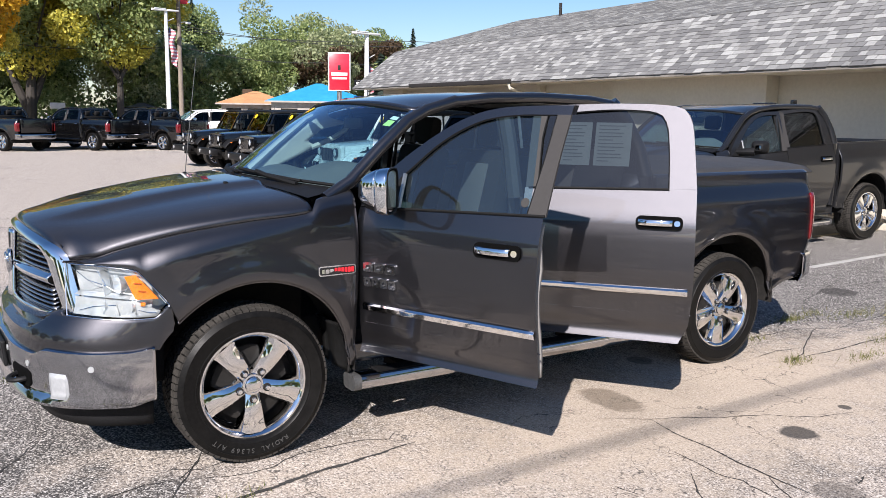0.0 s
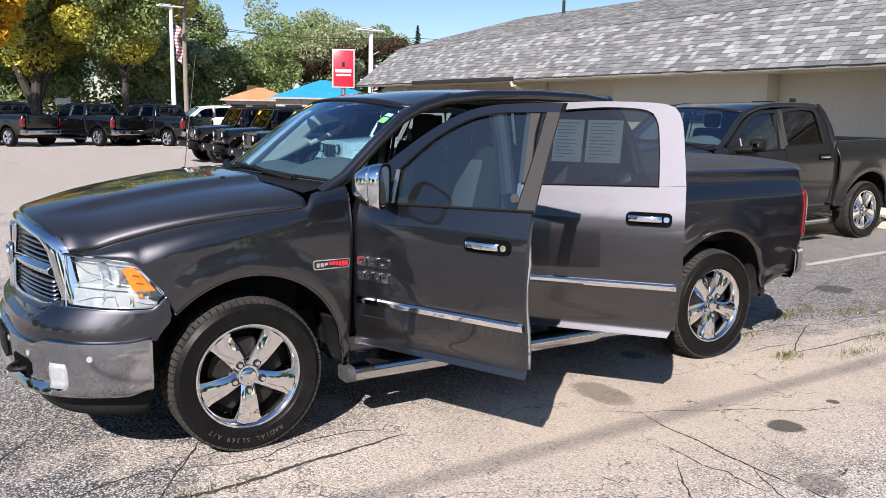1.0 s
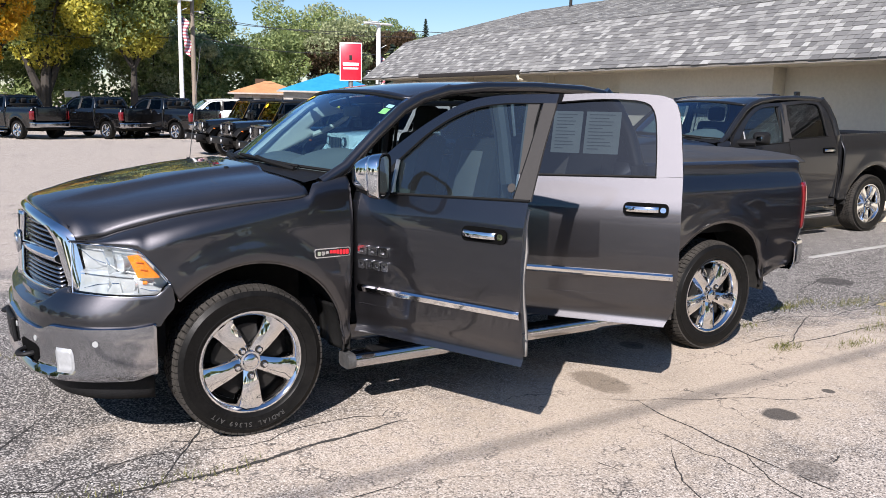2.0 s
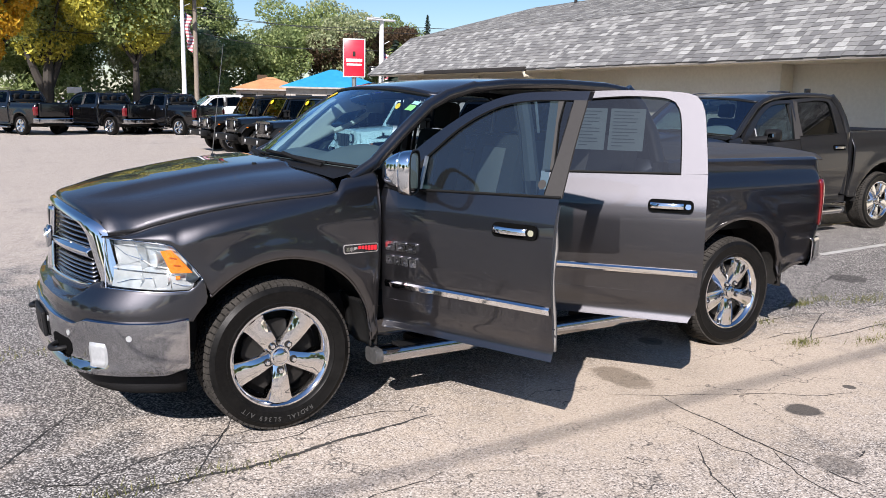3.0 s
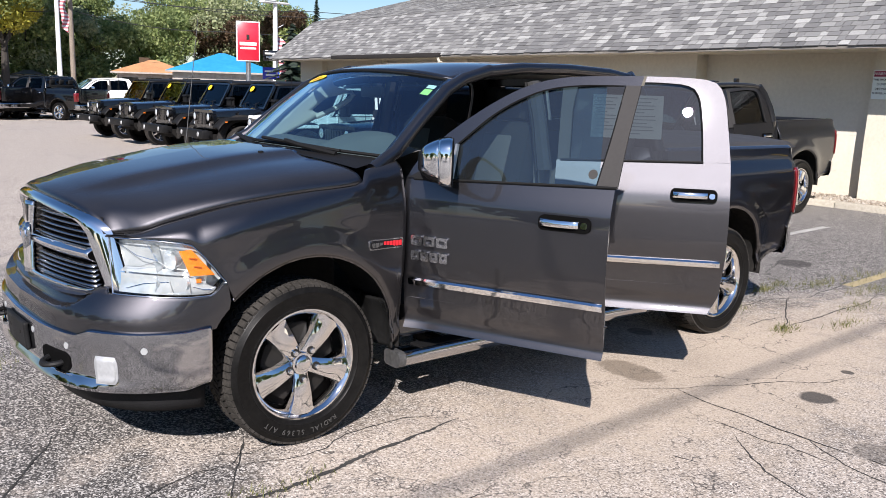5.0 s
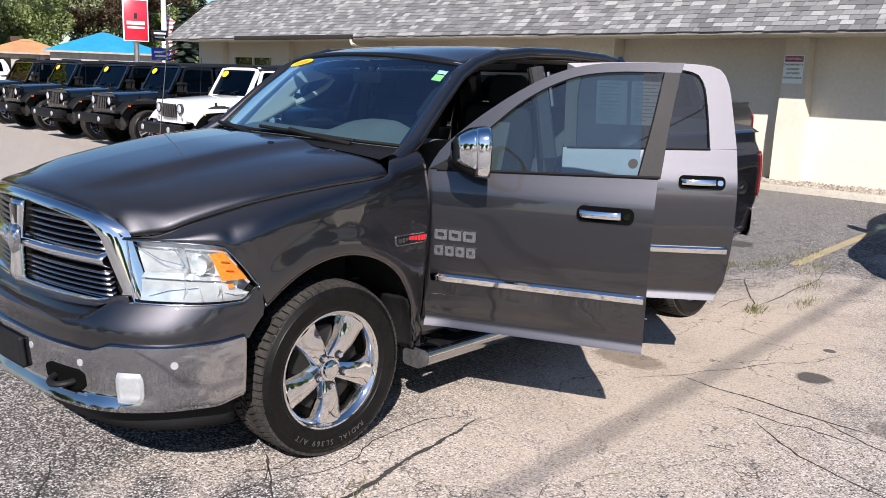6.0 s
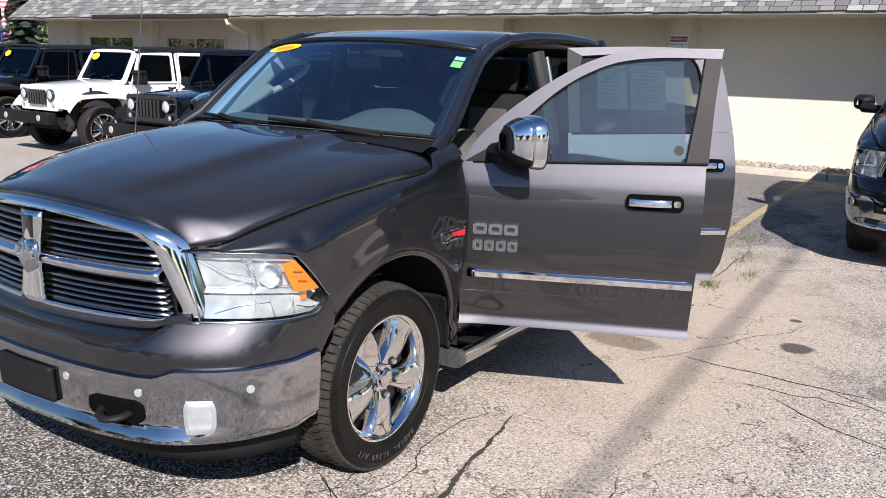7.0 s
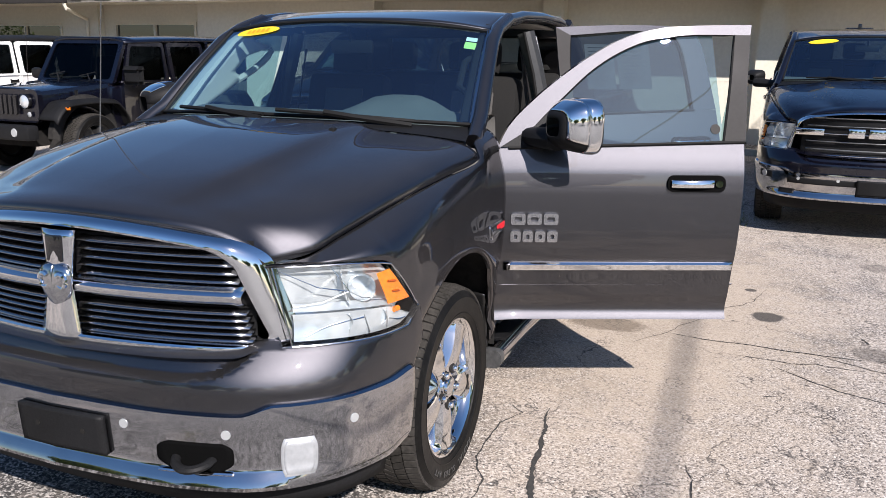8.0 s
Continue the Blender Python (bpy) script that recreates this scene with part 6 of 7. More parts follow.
GUTTER = grained("brown_gutter", (0.012, 0.010, 0.009), (0.024, 0.020, 0.018), 0.85, 20)
WINDOW = pane("office_glass", (0.10, 0.11, 0.11), 0.1)
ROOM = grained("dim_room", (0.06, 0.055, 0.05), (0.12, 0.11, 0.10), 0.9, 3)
EX, EZ, WX, FX, FZ, RX, RZ = 11.21, 2.65, 12.50, 12.69, 3.90, 16.64, 5.10
S0, S1 = -16.0, 22.0


def structure(ob, label, category):
    return tagged(ob, label, category, "", "structure")


WINDOWS = [(18.12, 20.18, 1.35, 2.23), (14.50, 16.80, 1.35, 2.23), (10.72, 12.97, 1.45, 2.25)]
bm = bmesh.new()
edges = [S0] + [v for a, b, _, _ in sorted(WINDOWS) for v in (a, b)] + [S1 - 0.1]
for k in range(0, len(edges), 2):
    box(bm, WX, WX + 0.25, edges[k], edges[k + 1], -0.3, 2.66)
for a, b, z0, z1 in WINDOWS:
    box(bm, WX, WX + 0.25, a, b, -0.3, z0)
    box(bm, WX, WX + 0.25, a, b, z1, 2.66)
structure(part("wall_front", bm, WALL, None, "", False), "cream painted block wall under the deep eave", "wall")
for a, b, name in ((6.28, 10.42, "wall_bay"), (13.25, 14.15, "wall_pier"), (17.1, 17.9, "wall_pier"), (20.5, 21.9, "wall_corner")):
    bm = bmesh.new()
    box(bm, WX - (0.36 if name == "wall_bay" else 0.20), WX - 0.002, a, b, -0.3, 2.64, 0.008)
    structure(part(name, bm, WALL, None, "", False), "cream painted wall pier standing proud of the wall", "wall")
for yc in (2.75, -0.94, -4.63, -8.32):
    bm = bmesh.new()
    plate(bm, [(-0.23, -0.3), (0.23, -0.3), (0.23, 1.15), (0.185, 2.63), (-0.185, 2.63), (-0.23, 1.15)], 0, 0.30, lambda a, b, c, yc=yc: (WX - 0.302 + b, yc + a, c))
    structure(part("pilaster", bm, TRIM_CREAM, None, "", False), "cream wall pilaster", "pilaster")
# panel grooves of the block wall
bm = bmesh.new()
for z in (0.62, 1.24, 1.86, 2.42):
    box(bm, WX - 0.003, WX - 0.001, S0, 6.26, z, z + 0.005)
structure(part("wall_joints", bm, WALL, None, "", False), "thin joints across the block wall", "wall joints")
bm = bmesh.new()
box(bm, WX + 0.25, 21.0, S1 - 0.35, S1 - 0.1, -0.3, 2.66)
box(bm, WX + 0.25, 21.0, S0, S0 + 0.25, -0.3, 2.66)
box(bm, 20.8, 21.0, S0, S1 - 0.1, -0.3, 2.66)
structure(part("wall_back", bm, WALL, None, "", False), "cream side and rear walls", "wall")
# inner wall whose dark colour stands for the unlit room
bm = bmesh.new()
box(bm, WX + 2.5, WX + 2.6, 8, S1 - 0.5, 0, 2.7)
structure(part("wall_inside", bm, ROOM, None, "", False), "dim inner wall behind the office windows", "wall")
for k, (a, b, z0, z1) in enumerate(WINDOWS):
    w = structure(empty("window_%d" % (k + 1)), "office window with cream frame and dark panes", "window")
    bm = bmesh.new()
    ring_frame(bm, [(a, z0), (b, z0), (b, z1), (a, z1)], [(a + 0.06, z0 + 0.06), (b - 0.06, z0 + 0.06), (b - 0.06, z1 - 0.06), (a + 0.06, z1 - 0.06)],
               lambda y, z: (WX - 0.03, y, z), lambda y, z: (WX + 0.10, y, z))
    part("window_frame", bm, TRIM_CREAM, w, "", False)
    bm = bmesh.new()
    box(bm, WX - 0.02, WX + 0.09, (a + b) / 2 - 0.03, (a + b) / 2 + 0.03, z0 + 0.06, z1 - 0.06)
    part("mullion", bm, TRIM_CREAM, w, "", False)
    for ya, yb in ((a + 0.06, (a + b) / 2 - 0.03), ((a + b) / 2 + 0.03, b - 0.06)):
        bm = bmesh.new()
        box(bm, WX + 0.03, WX + 0.04, ya, yb, z0 + 0.06, z1 - 0.06)
        part("pane", bm, WINDOW, w, "", False)
bm = bmesh.new()
box(bm, WX + 1.2, WX + 1.6, 11.2, 12.1, 0.9, 1.98, 0.03)
tagged(part("shelf_display", bm, RED, None), "red display standing inside the office window", "display")

# roof: steep skirt, low upper slope, hipped at the end
ROOF_BASE = grained("roof_felt", (0.10, 0.10, 0.10), (0.16, 0.16, 0.155), 0.95, 20)
bm = bmesh.new()
hip = 0.20
pts = {}
for name, co in (("a", (EX, S0, EZ)), ("b", (EX, S1, EZ)), ("c", (FX, S1 - hip, FZ)), ("d", (FX, S0, FZ)), ("e", (RX, S1 - 2.2, RZ)), ("f", (RX, S0, RZ)), ("g", (22.0, S1, EZ)), ("h", (22.0, S0, EZ)), ("i", (20.6, S1 - hip, FZ)), ("j", (20.6, S0, FZ))):
    pts[name] = bm.verts.new(co)
for q in ("abcd", "dcef", "bgic", "cie", "eijf", "ighj"):
    bm.faces.new([pts[k] for k in q])
roof = structure(part("roof", bm, ROOF_BASE, None, "", False), "grey shingled hip roof with a steep lower skirt", "roof")
bm = bmesh.new()
box(bm, EX + 0.02, WX + 0.05, S0, S1 - 0.05, EZ - 0.03, EZ - 0.012)
structure(part("soffit", bm, SOFFIT, None, "", False), "cream boarded soffit under the eave", "soffit")
bm = bmesh.new()
box(bm, EX - 0.02, EX + 0.018, S0, S1, EZ - 0.045, EZ + 0.004, 0.004)
structure(part("fascia_board", bm, grained("weathered_fascia", (0.16, 0.145, 0.125), (0.26, 0.24, 0.21), 0.7, 14), None, "", False), "thin weathered drip edge along the eave", "trim")
bm = bmesh.new()
box(bm, EX - 0.14, EX - 0.024, 12.98, 17.95, EZ - 0.055, EZ + 0.055, 0.012)
gut = tagged(part("gutter", bm, GUTTER, None), "dark brown rain gutter on the eave", "gutter")
bm = bmesh.new()
tube(bm, [(EX - 0.08, 13.03, EZ - 0.05), (EX - 0.06, 13.01, EZ - 0.16), (WX - 0.28, 13.50, EZ - 0.34), (WX - 0.25, 13.53, EZ - 0.45), (WX - 0.25, 13.53, 0.0)], 0.04, 8)
part("downspout", bm, TRIM_CREAM, gut, "cream rain pipe")
bm = bmesh.new()
tube(bm, [(RX - 0.4, 17.3, RZ - 0.25), (RX - 0.4, 17.3, RZ + 0.28)], 0.05, 10)
tagged(part("vent_pipe", bm, GUTTER, None), "dark vent pipe on the roof", "pipe")

SHINGLE = material("asphalt_shingle", (0.3, 0.3, 0.29), 0.92)
n = Nodes(SHINGLE)
info = n.add("ObjectInfo").outputs["Random"]
island = n.tree.nodes.new("ShaderNodeNewGeometry").outputs["Random Per Island"]
pick = n.math("FRACT", n.math("ADD", info, island))
grit = n.noise(60, 4, 0.75)
streak = n.noise(1.1, 4, 0.6)
tone = n.ramp(pick, [(0.0, (0.10, 0.10, 0.102)), (0.30, (0.165, 0.165, 0.165)), (0.60, (0.225, 0.225, 0.218)), (0.82, (0.31, 0.31, 0.297)), (1.0, (0.46, 0.46, 0.44))])
tone = n.mixed(n.ramp(grit, [(0.35, (0.5, 0.5, 0.5)), (0.65, (0, 0, 0))]), tone, (0.10, 0.10, 0.10))
n.colour(n.mixed(n.math("MULTIPLY", streak, 0.35), tone, (0.20, 0.19, 0.175)))
n.bump(grit, 0.4, 0.003)


def tab_verts(width):
    """One shingle tab: along local x its width, along local y up the slope, its butt raised."""
    h, lift = 0.165, 0.016
    return [(0, 0, 0.002), (width, 0, 0.002), (width, h, 0.0), (0, h, 0.0), (0, 0, lift), (width, 0, lift), (width, h, 0.003), (0, h, 0.003)]


TAB_FACES = [(4, 5, 6, 7), (0, 1, 5, 4), (1, 2, 6, 5), (0, 4, 7, 3)]


def slope(p0, p1):
    """The frame of a slope whose eave runs along y: x along the eave, y up the slope."""
    up = (Vector((p1[0], 0, p1[1])) - Vector((p0[0], 0, p0[1])))
    ln = up.length
    up.normalize()
    along = Vector((0, -1, 0))
    nrm = along.cross(up)
    if nrm.z < 0:
        nrm = -nrm
    m = Matrix((along, up, nrm)).transposed().to_4x4()
    m.translation = Vector((p0[0], 0, p0[1]))
    return m, ln


rng = np.random.default_rng(12)
tab_meshes = []
for wd in (0.13, 0.17, 0.21, 0.26):
    me = bpy.data.meshes.new("shingle")
    me.from_pydata(tab_verts(wd - 0.012), [], TAB_FACES)
    me.materials.append(SHINGLE)
    tab_meshes.append((wd, me))
rest_v, rest_f = [], []
single = 0
for (p0, p1, top_in) in (((EX - 0.03, EZ + 0.006), (FX, FZ), hip), ((FX, FZ + 0.004), (RX, RZ), 2.2 - hip)):
    m, ln = slope(p0, p1)
    lower_in = 0 if p0[0] < 12 else hip
    rows = int(ln / 0.128)
    for r in range(rows):
        end = S1 - lower_in - top_in * r / rows
        y = end - 0.02
        while y > S0 + 0.4:
            wd, me = tab_meshes[int(rng.integers(0, 4))]
            mm = m @ Matrix.Translation((-y, r * 0.128 - 0.022 * rng.random(), 0.004 * rng.random()))
            if p0[0] < 12 and 1.2 < y < 7.8 and single < 300 and r < 14:
                o = new("shingle", me)
                o.parent = roof
                o.matrix_basis = mm
                single += 1
            else:
                n0 = len(rest_v)
                rest_v += [tuple(mm @ Vector(q)) for q in tab_verts(wd - 0.012)]
                rest_f += [tuple(n0 + i for i in q) for q in TAB_FACES]
            y -= wd
# hip end and the far side of the slope
rest = mesh_part("shingles", rest_v, rest_f, SHINGLE, roof, "grey mottled asphalt shingles", False)
tagged(rest, kind="stuff")

# kerb, gravel bed
KERB = grained("old_concrete", (0.36, 0.33, 0.27), (0.52, 0.48, 0.40), 0.9, 25, 0.0, 0.4)
for k in range(13):
    bm = bmesh.new()
    y = -15 + 3.0 * k
    box(bm, 11.45, 11.62, y, y + 2.985, -0.2, 0.205, 0.02)
    structure(part("kerb", bm, KERB, None), "old concrete kerb stone along the gravel bed", "kerb")
rng = np.random.default_rng(5)
STONE = leaf_material("river_gravel", (0.30, 0.25, 0.20), (0.50, 0.44, 0.36), (0.66, 0.62, 0.56))
v, f = [], []
for k in range(9000):
    p = Vector((11.63 + rng.random() * 0.85, -9 + rng.random() * 22, 0.180 + rng.random() * 0.02))
    s = 0.018 + 0.025 * rng.random()
    q = Euler(rng.random(3) * 6.0).to_matrix()
    n0 = len(v)
    for c in ((1, 0, 0), (-1, 0, 0), (0, 1, 0), (0, -1, 0), (0, 0, 0.7), (0, 0, -0.7)):
        v.append(p + q @ (Vector(c) * s))
    f += [(n0 + a, n0 + b, n0 + c) for a, b in ((0, 2), (2, 1), (1, 3), (3, 0)) for c in (4,)] + [(n0 + b, n0 + a, n0 + 5) for a, b in ((0, 2), (2, 1), (1, 3), (3, 0))]
tagged(mesh_part("gravel", v, f, STONE, None, "", False), "pale river gravel between kerb and wall", "gravel", "", "stuff")
bm = bmesh.new()
box(bm, 11.61, WX, S0, S1, -0.2, 0.180)
structure(part("planting_bed", bm, grained("bed_soil", (0.28, 0.24, 0.19), (0.42, 0.37, 0.30), 0.95, 30), None, "", False), "gravel bed along the wall", "ground")

# surveillance sign on the pilaster
sign = tagged(empty("warning_sign", pose(WX - 0.318, 2.77, 2.09, 90, 0, -90)), "white surveillance warning sign with a red heading", "sign")
for name, args, mat, d in (("sign_panel", (-0.17, 0.17, -0.235, 0.235, 0.012), WHITE_TAG, 0.010), ("heading_panel", (-0.155, 0.155, 0.125, 0.215, 0.006), material("sign_crimson", (0.28, 0.008, 0.06), 0.5), 0.014)):
    bm = bmesh.new()
    plate(bm, round_outline(*args), 0, -d, lambda a, b, c: (a, c, -b))
    part(name, bm, mat, sign, "", False)


def lettering(name, text, size, x, y, z, mat, parent):
    cu = bpy.data.curves.new(name, "FONT")
    cu.body, cu.size, cu.align_x, cu.align_y, cu.extrude = text, size, "CENTER", "CENTER", 0.001
    cu.materials.append(mat)
    ob = new(name, cu)
    ob.parent = parent
    ob.matrix_basis = Matrix.Translation((x, y, z))
    return ob


lettering("heading", "WARNING", 0.070, 0, 0.168, 0.016, WHITE_TAG, sign)
for k, line in enumerate(("THIS PROPERTY", "IS UNDER", "24/7 VIDEO", "SURVEILLANCE")):
    lettering("wording", line, 0.046, 0, 0.075 - 0.072 * k, 0.013, BLACK_GLOSS, sign)

# ---- street signs, poles, wires ----
SIGN_RED = grained("sign_red", (0.50, 0.012, 0.03), (0.62, 0.02, 0.045), 0.35, 5, 0.0, 0.0, 0.3)
POLE_WHITE = grained("white_pole", (0.66, 0.66, 0.64), (0.78, 0.78, 0.76), 0.5, 8)
WOOD_POLE = grained("weathered_pole", (0.16, 0.13, 0.10), (0.26, 0.22, 0.18), 0.9, 12)
WIRE = material("wire", (0.02, 0.02, 0.02), 0.6)
post = tagged(empty("pylon_sign", pose(16.1, 33.6, 0, 0, 0, -24) @ Matrix.Diagonal((1.28, 1.28, 1, 1))), "red lit box sign on a grey steel post", "sign")
bm = bmesh.new()
box(bm, -0.42, 0.42, -0.16, 0.16, 2.90, 4.72, 0.02)
part("sign_box", bm, POLE_WHITE, post)
bm = bmesh.new()
box(bm, -0.38, 0.38, -0.175, -0.155, 2.95, 4.67, 0.008)
face = part("sign_face", bm, SIGN_RED, post)
for a, b, z0, z1, mat in ((-0.30, 0.30, 3.62, 3.77, POLE_WHITE), (-0.28, 0.28, 3.45, 3.54, POLE_WHITE), (-0.06, 0.05, 3.88, 4.12, GUTTER)):
    bm = bmesh.new()
    box(bm, a, b, -0.182, -0.174, z0, z1, 0.004)
    part("sign_bar", bm, mat, post)
bm = bmesh.new()
tube(bm, [(0, 0, -0.1), (0, 0, 2.92)], 0.09, 10)
part("sign_post", bm, STEEL, post)
for x, y, z, w, h, mat, lab in ((18.0, 35.0, 3.28, 0.75, 0.5, BLACK_GLOSS, "small black shop sign on a post"), (18.02, 35.05, 2.42, 0.8, 0.58, material("sign_blue", (0.02, 0.03, 0.35), 0.4), "small blue sign on a post")):
    o = tagged(empty("street_sign", pose(x, y, 0, 0, 0, -30)), lab, "sign")
    bm = bmesh.new()
    box(bm, -w / 2, w / 2, -0.04, 0.04, z - h / 2, z + h / 2, 0.01)
    part("sign_panel", bm, mat, o)
    for dz, ww in ((0.10, 0.36), (-0.08, 0.30)):
        bm = bmesh.new()
        box(bm, -w * ww, w * ww, -0.052, -0.042, z + dz - 0.04, z + dz + 0.04, 0.003)
        part("sign_bar", bm, POLE_WHITE, o)
    bm = bmesh.new()
    tube(bm, [(0.3, 0.03, -0.1), (0.3, 0.03, z)], 0.04, 8)
    part("sign_post", bm, STEEL, o)

FLAG = material("flag_cloth", (0.6, 0.1, 0.1), 0.8)
n = Nodes(FLAG)
sep = n.add("SeparateXYZ")
n.link(n.place(), sep.inputs[0])
stripe = n.math("GREATER_THAN", n.math("FRACT", n.math("MULTIPLY", sep.outputs["Z"], 4.6)), 0.5)
cloth = n.mixed(stripe, (0.50, 0.13, 0.15), (0.66, 0.60, 0.60))
corner = n.math("MULTIPLY", n.math("GREATER_THAN", sep.outputs["Z"], -0.65), n.math("LESS_THAN", sep.outputs["X"], 0.34))
n.colour(n.mixed(corner, cloth, (0.03, 0.04, 0.16)))


def lamp_pole(x, y, h, flag_z, turn):
    o = tagged(empty("street_lamp", pose(x, y, 0, 0, 0, turn)), "white lot lamp pole with two heads and a drooping flag", "street lamp")
    bm = bmesh.new()
    tube(bm, [(0, 0, -0.1), (0, 0, h)], lambda t: mix(0.16, 0.11, t), 10)
    part("pole", bm, POLE_WHITE, o)
    for s in (-1, 1):
        bm = bmesh.new()
        box(bm, s * 0.10, s * 0.85, -0.18, 0.18, h - 0.02, h + 0.07, 0.03)
        part("lamp_head", bm, POLE_WHITE, o)
    fl = sheet("flag", lambda u, v: (0.15 + 0.55 * u + 0.10 * math.sin(9 * v + 3 * u), 0.14 * math.sin(7 * u + 4 * v), -0.15 - 2.0 * v - 0.75 * u), 14, 20, FLAG, o, "striped flag hanging limp", 0.004)
    fl.matrix_basis = Matrix.Translation((0, 0, flag_z))
    bm = bmesh.new()
    tube(bm, [(0, 0, flag_z), (0.55, 0, flag_z + 0.25)], 0.02, 6)
    part("flag_staff", bm, POLE_WHITE, o)


lamp_pole(12.6, 52.2, 8.2, 7.5, 15)
lamp_pole(19.1, 36.6, 6.0, 4.7, 15)
o = tagged(empty("utility_pole", pose(13.85, 53.9, 0)), "weathered wooden utility pole with wires", "utility pole")
bm = bmesh.new()
tube(bm, [(0, 0, -0.1), (0, 0, 11.0)], lambda t: mix(0.17, 0.13, t), 10)
part("pole", bm, WOOD_POLE, o)
bm = bmesh.new()
box(bm, -1.2, 1.2, -0.06, 0.06, 10.2, 10.32)
part("crossarm", bm, WOOD_POLE, o)
bm = bmesh.new()
box(bm, 0.15, 0.62, -0.02, 0.02, 8.9, 9.75)
part("red_banner", bm, RED, o, "small red banner")
bm = bmesh.new()
tube(bm, [(0.15, 0, 7.7), (0.5, 0, 7.75)], 0.03, 6)
box(bm, 0.45, 0.80, -0.1, 0.1, 7.62, 7.76, 0.03)
part("lamp_arm", bm, POLE_WHITE, o)
for pts in ([(-40, 62, 9.0), (3.2, 55.7, 8.2), (13.85, 53.9, 7.5), (27.6, 48.4, 6.5), (60, 36, 7.5)], [(-40, 62, 7.6), (3.0, 55.7, 5.95), (13.85, 53.9, 6.15), (22.7, 50.8, 5.3), (60, 36, 6.0)],
            [(-40, 62, 8.6), (3.2, 55.7, 7.5), (13.85, 53.9, 7.25), (27.6, 48.4, 6.9), (60, 36, 7.8)]):
    bm = bmesh.new()
    line = []
    for a, b in zip(pts, pts[1:]):
        a, b = Vector(a), Vector(b)
        line += [a.lerp(b, t) - Vector((0, 0, 0.35 * 4 * t * (1 - t))) for t in np.linspace(0, 1, 9)[:-1]]
    tube(bm, line + [Vector(pts[-1])], 0.022, 5)
    tagged(part("overhead_wire", bm, WIRE, None), "thin black overhead wire crossing above the far lot", "wire")
# thick cable bundle over the near lot
bm = bmesh.new()
up = SUN * (8.5 / SUN.z)
tube(bm, [Vector((x, -0.79 + 0.032 * x, 0)) + up + Vector((0, 0, 0.0006 * (x - 2) ** 2)) for x in np.linspace(-30, 45, 31)], 0.021, 8)
tagged(part("overhead_cable", bm, WIRE, None), "thick black cable bundle strung high across the lot", "cable")

for x in (-30, 45):
    end = Vector((x, -0.79 + 0.032 * x, 0)) + up
    o = tagged(empty("utility_pole", pose(end.x, end.y + 0.15, 0)), "wooden utility pole carrying the thick cable", "utility pole")
    bm = bmesh.new()
    tube(bm, [(0, 0, -0.1), (0, 0, end.z + 0.9)], lambda t: mix(0.17, 0.13, t), 10)
    part("pole", bm, WOOD_POLE, o)

# ---- far houses ----
BRICK_FAR = grained("far_wall", (0.30, 0.27, 0.24), (0.42, 0.38, 0.34), 0.9, 4)
ROOF_ORANGE = grained("orange_roof", (0.42, 0.20, 0.09), (0.56, 0.29, 0.13), 0.9, 9, 0.0, 0.3, 0.0, 1)
ROOF_BLUE = grained("blue_metal_roof", (0.02, 0.25, 0.52), (0.04, 0.33, 0.64), 0.4, 4, 0.0, 0.0, 0.0, 0.5)


def small_house(label, x, y, w, d, eave, top, wall_m, roof_m, turn, chimney=False):
    o = tagged(empty("house", pose(x, y, 0, 0, 0, turn)), label, "house")
    bm = bmesh.new()
    box(bm, -w / 2, w / 2, -d / 2, d / 2, -0.2, eave)
    part("house_wall", bm, wall_m, o, "", False)
    bm = bmesh.new()
    e = 0.4
    b = [bm.verts.new(c) for c in ((-w / 2 - e, -d / 2 - e, eave), (w / 2 + e, -d / 2 - e, eave), (w / 2 + e, d / 2 + e, eave), (-w / 2 - e, d / 2 + e, eave))]
    q = max(0.2, w / 2 - d / 2)
    t = [bm.verts.new((-q, 0, top)), bm.verts.new((q, 0, top))]
    bm.faces.new((b[0], b[1], t[1], t[0]))
    bm.faces.new((b[2], b[3], t[0], t[1]))
    bm.faces.new((b[1], b[2], t[1]))
    bm.faces.new((b[3], b[0], t[0]))
    bm.faces.new(b[::-1])
    part("house_roof", bm, roof_m, o, "", False)
    bm = bmesh.new()
    box(bm, -w / 2 - e, w / 2 + e, -d / 2 - e - 0.02, -d / 2 - e + 0.02, eave - 0.09, eave + 0.01)
    part("house_fascia", bm, BRICK_FAR, o, "", False)
    for k in range(3):
        bm = bmesh.new()
        xx = -w * 0.32 + k * w * 0.32
        box(bm, xx - 0.5, xx + 0.5, -d / 2 - 0.03, -d / 2 + 0.01, 1.0, 2.1)
        part("house_window", bm, BLACK_GLOSS, o, "", False)
    if chimney:
        bm = bmesh.new()
        box(bm, -w * 0.2, -w * 0.2 + 0.7, 0.2, 0.8, eave, top + 0.15, 0.02)
        part("chimney", bm, LEAF_RUST, o, "", False)


small_house("low house with orange-brown roof and brick chimney", 19.6, 55.5, 4.6, 5.0, 2.45, 3.35, BRICK_FAR, ROOF_ORANGE, -20, True)
small_house("low building with a bright blue metal roof", 21.1, 47.5, 6.0, 6.0, 2.55, 3.75, BRICK_FAR, ROOF_BLUE, -22)
small_house("small white shed among the trees", 12.6, 60.0, 2.4, 2.4, 1.9, 2.4, POLE_WHITE, ROOF_BASE, -12)
bm = bmesh.new()
box(bm, 5.9, 6.8, 55.3, 55.4, 1.9, 2.28, 0.02)
tube(bm, [(6.4, 55.42, 0), (6.4, 55.42, 2.0)], 0.06, 6)
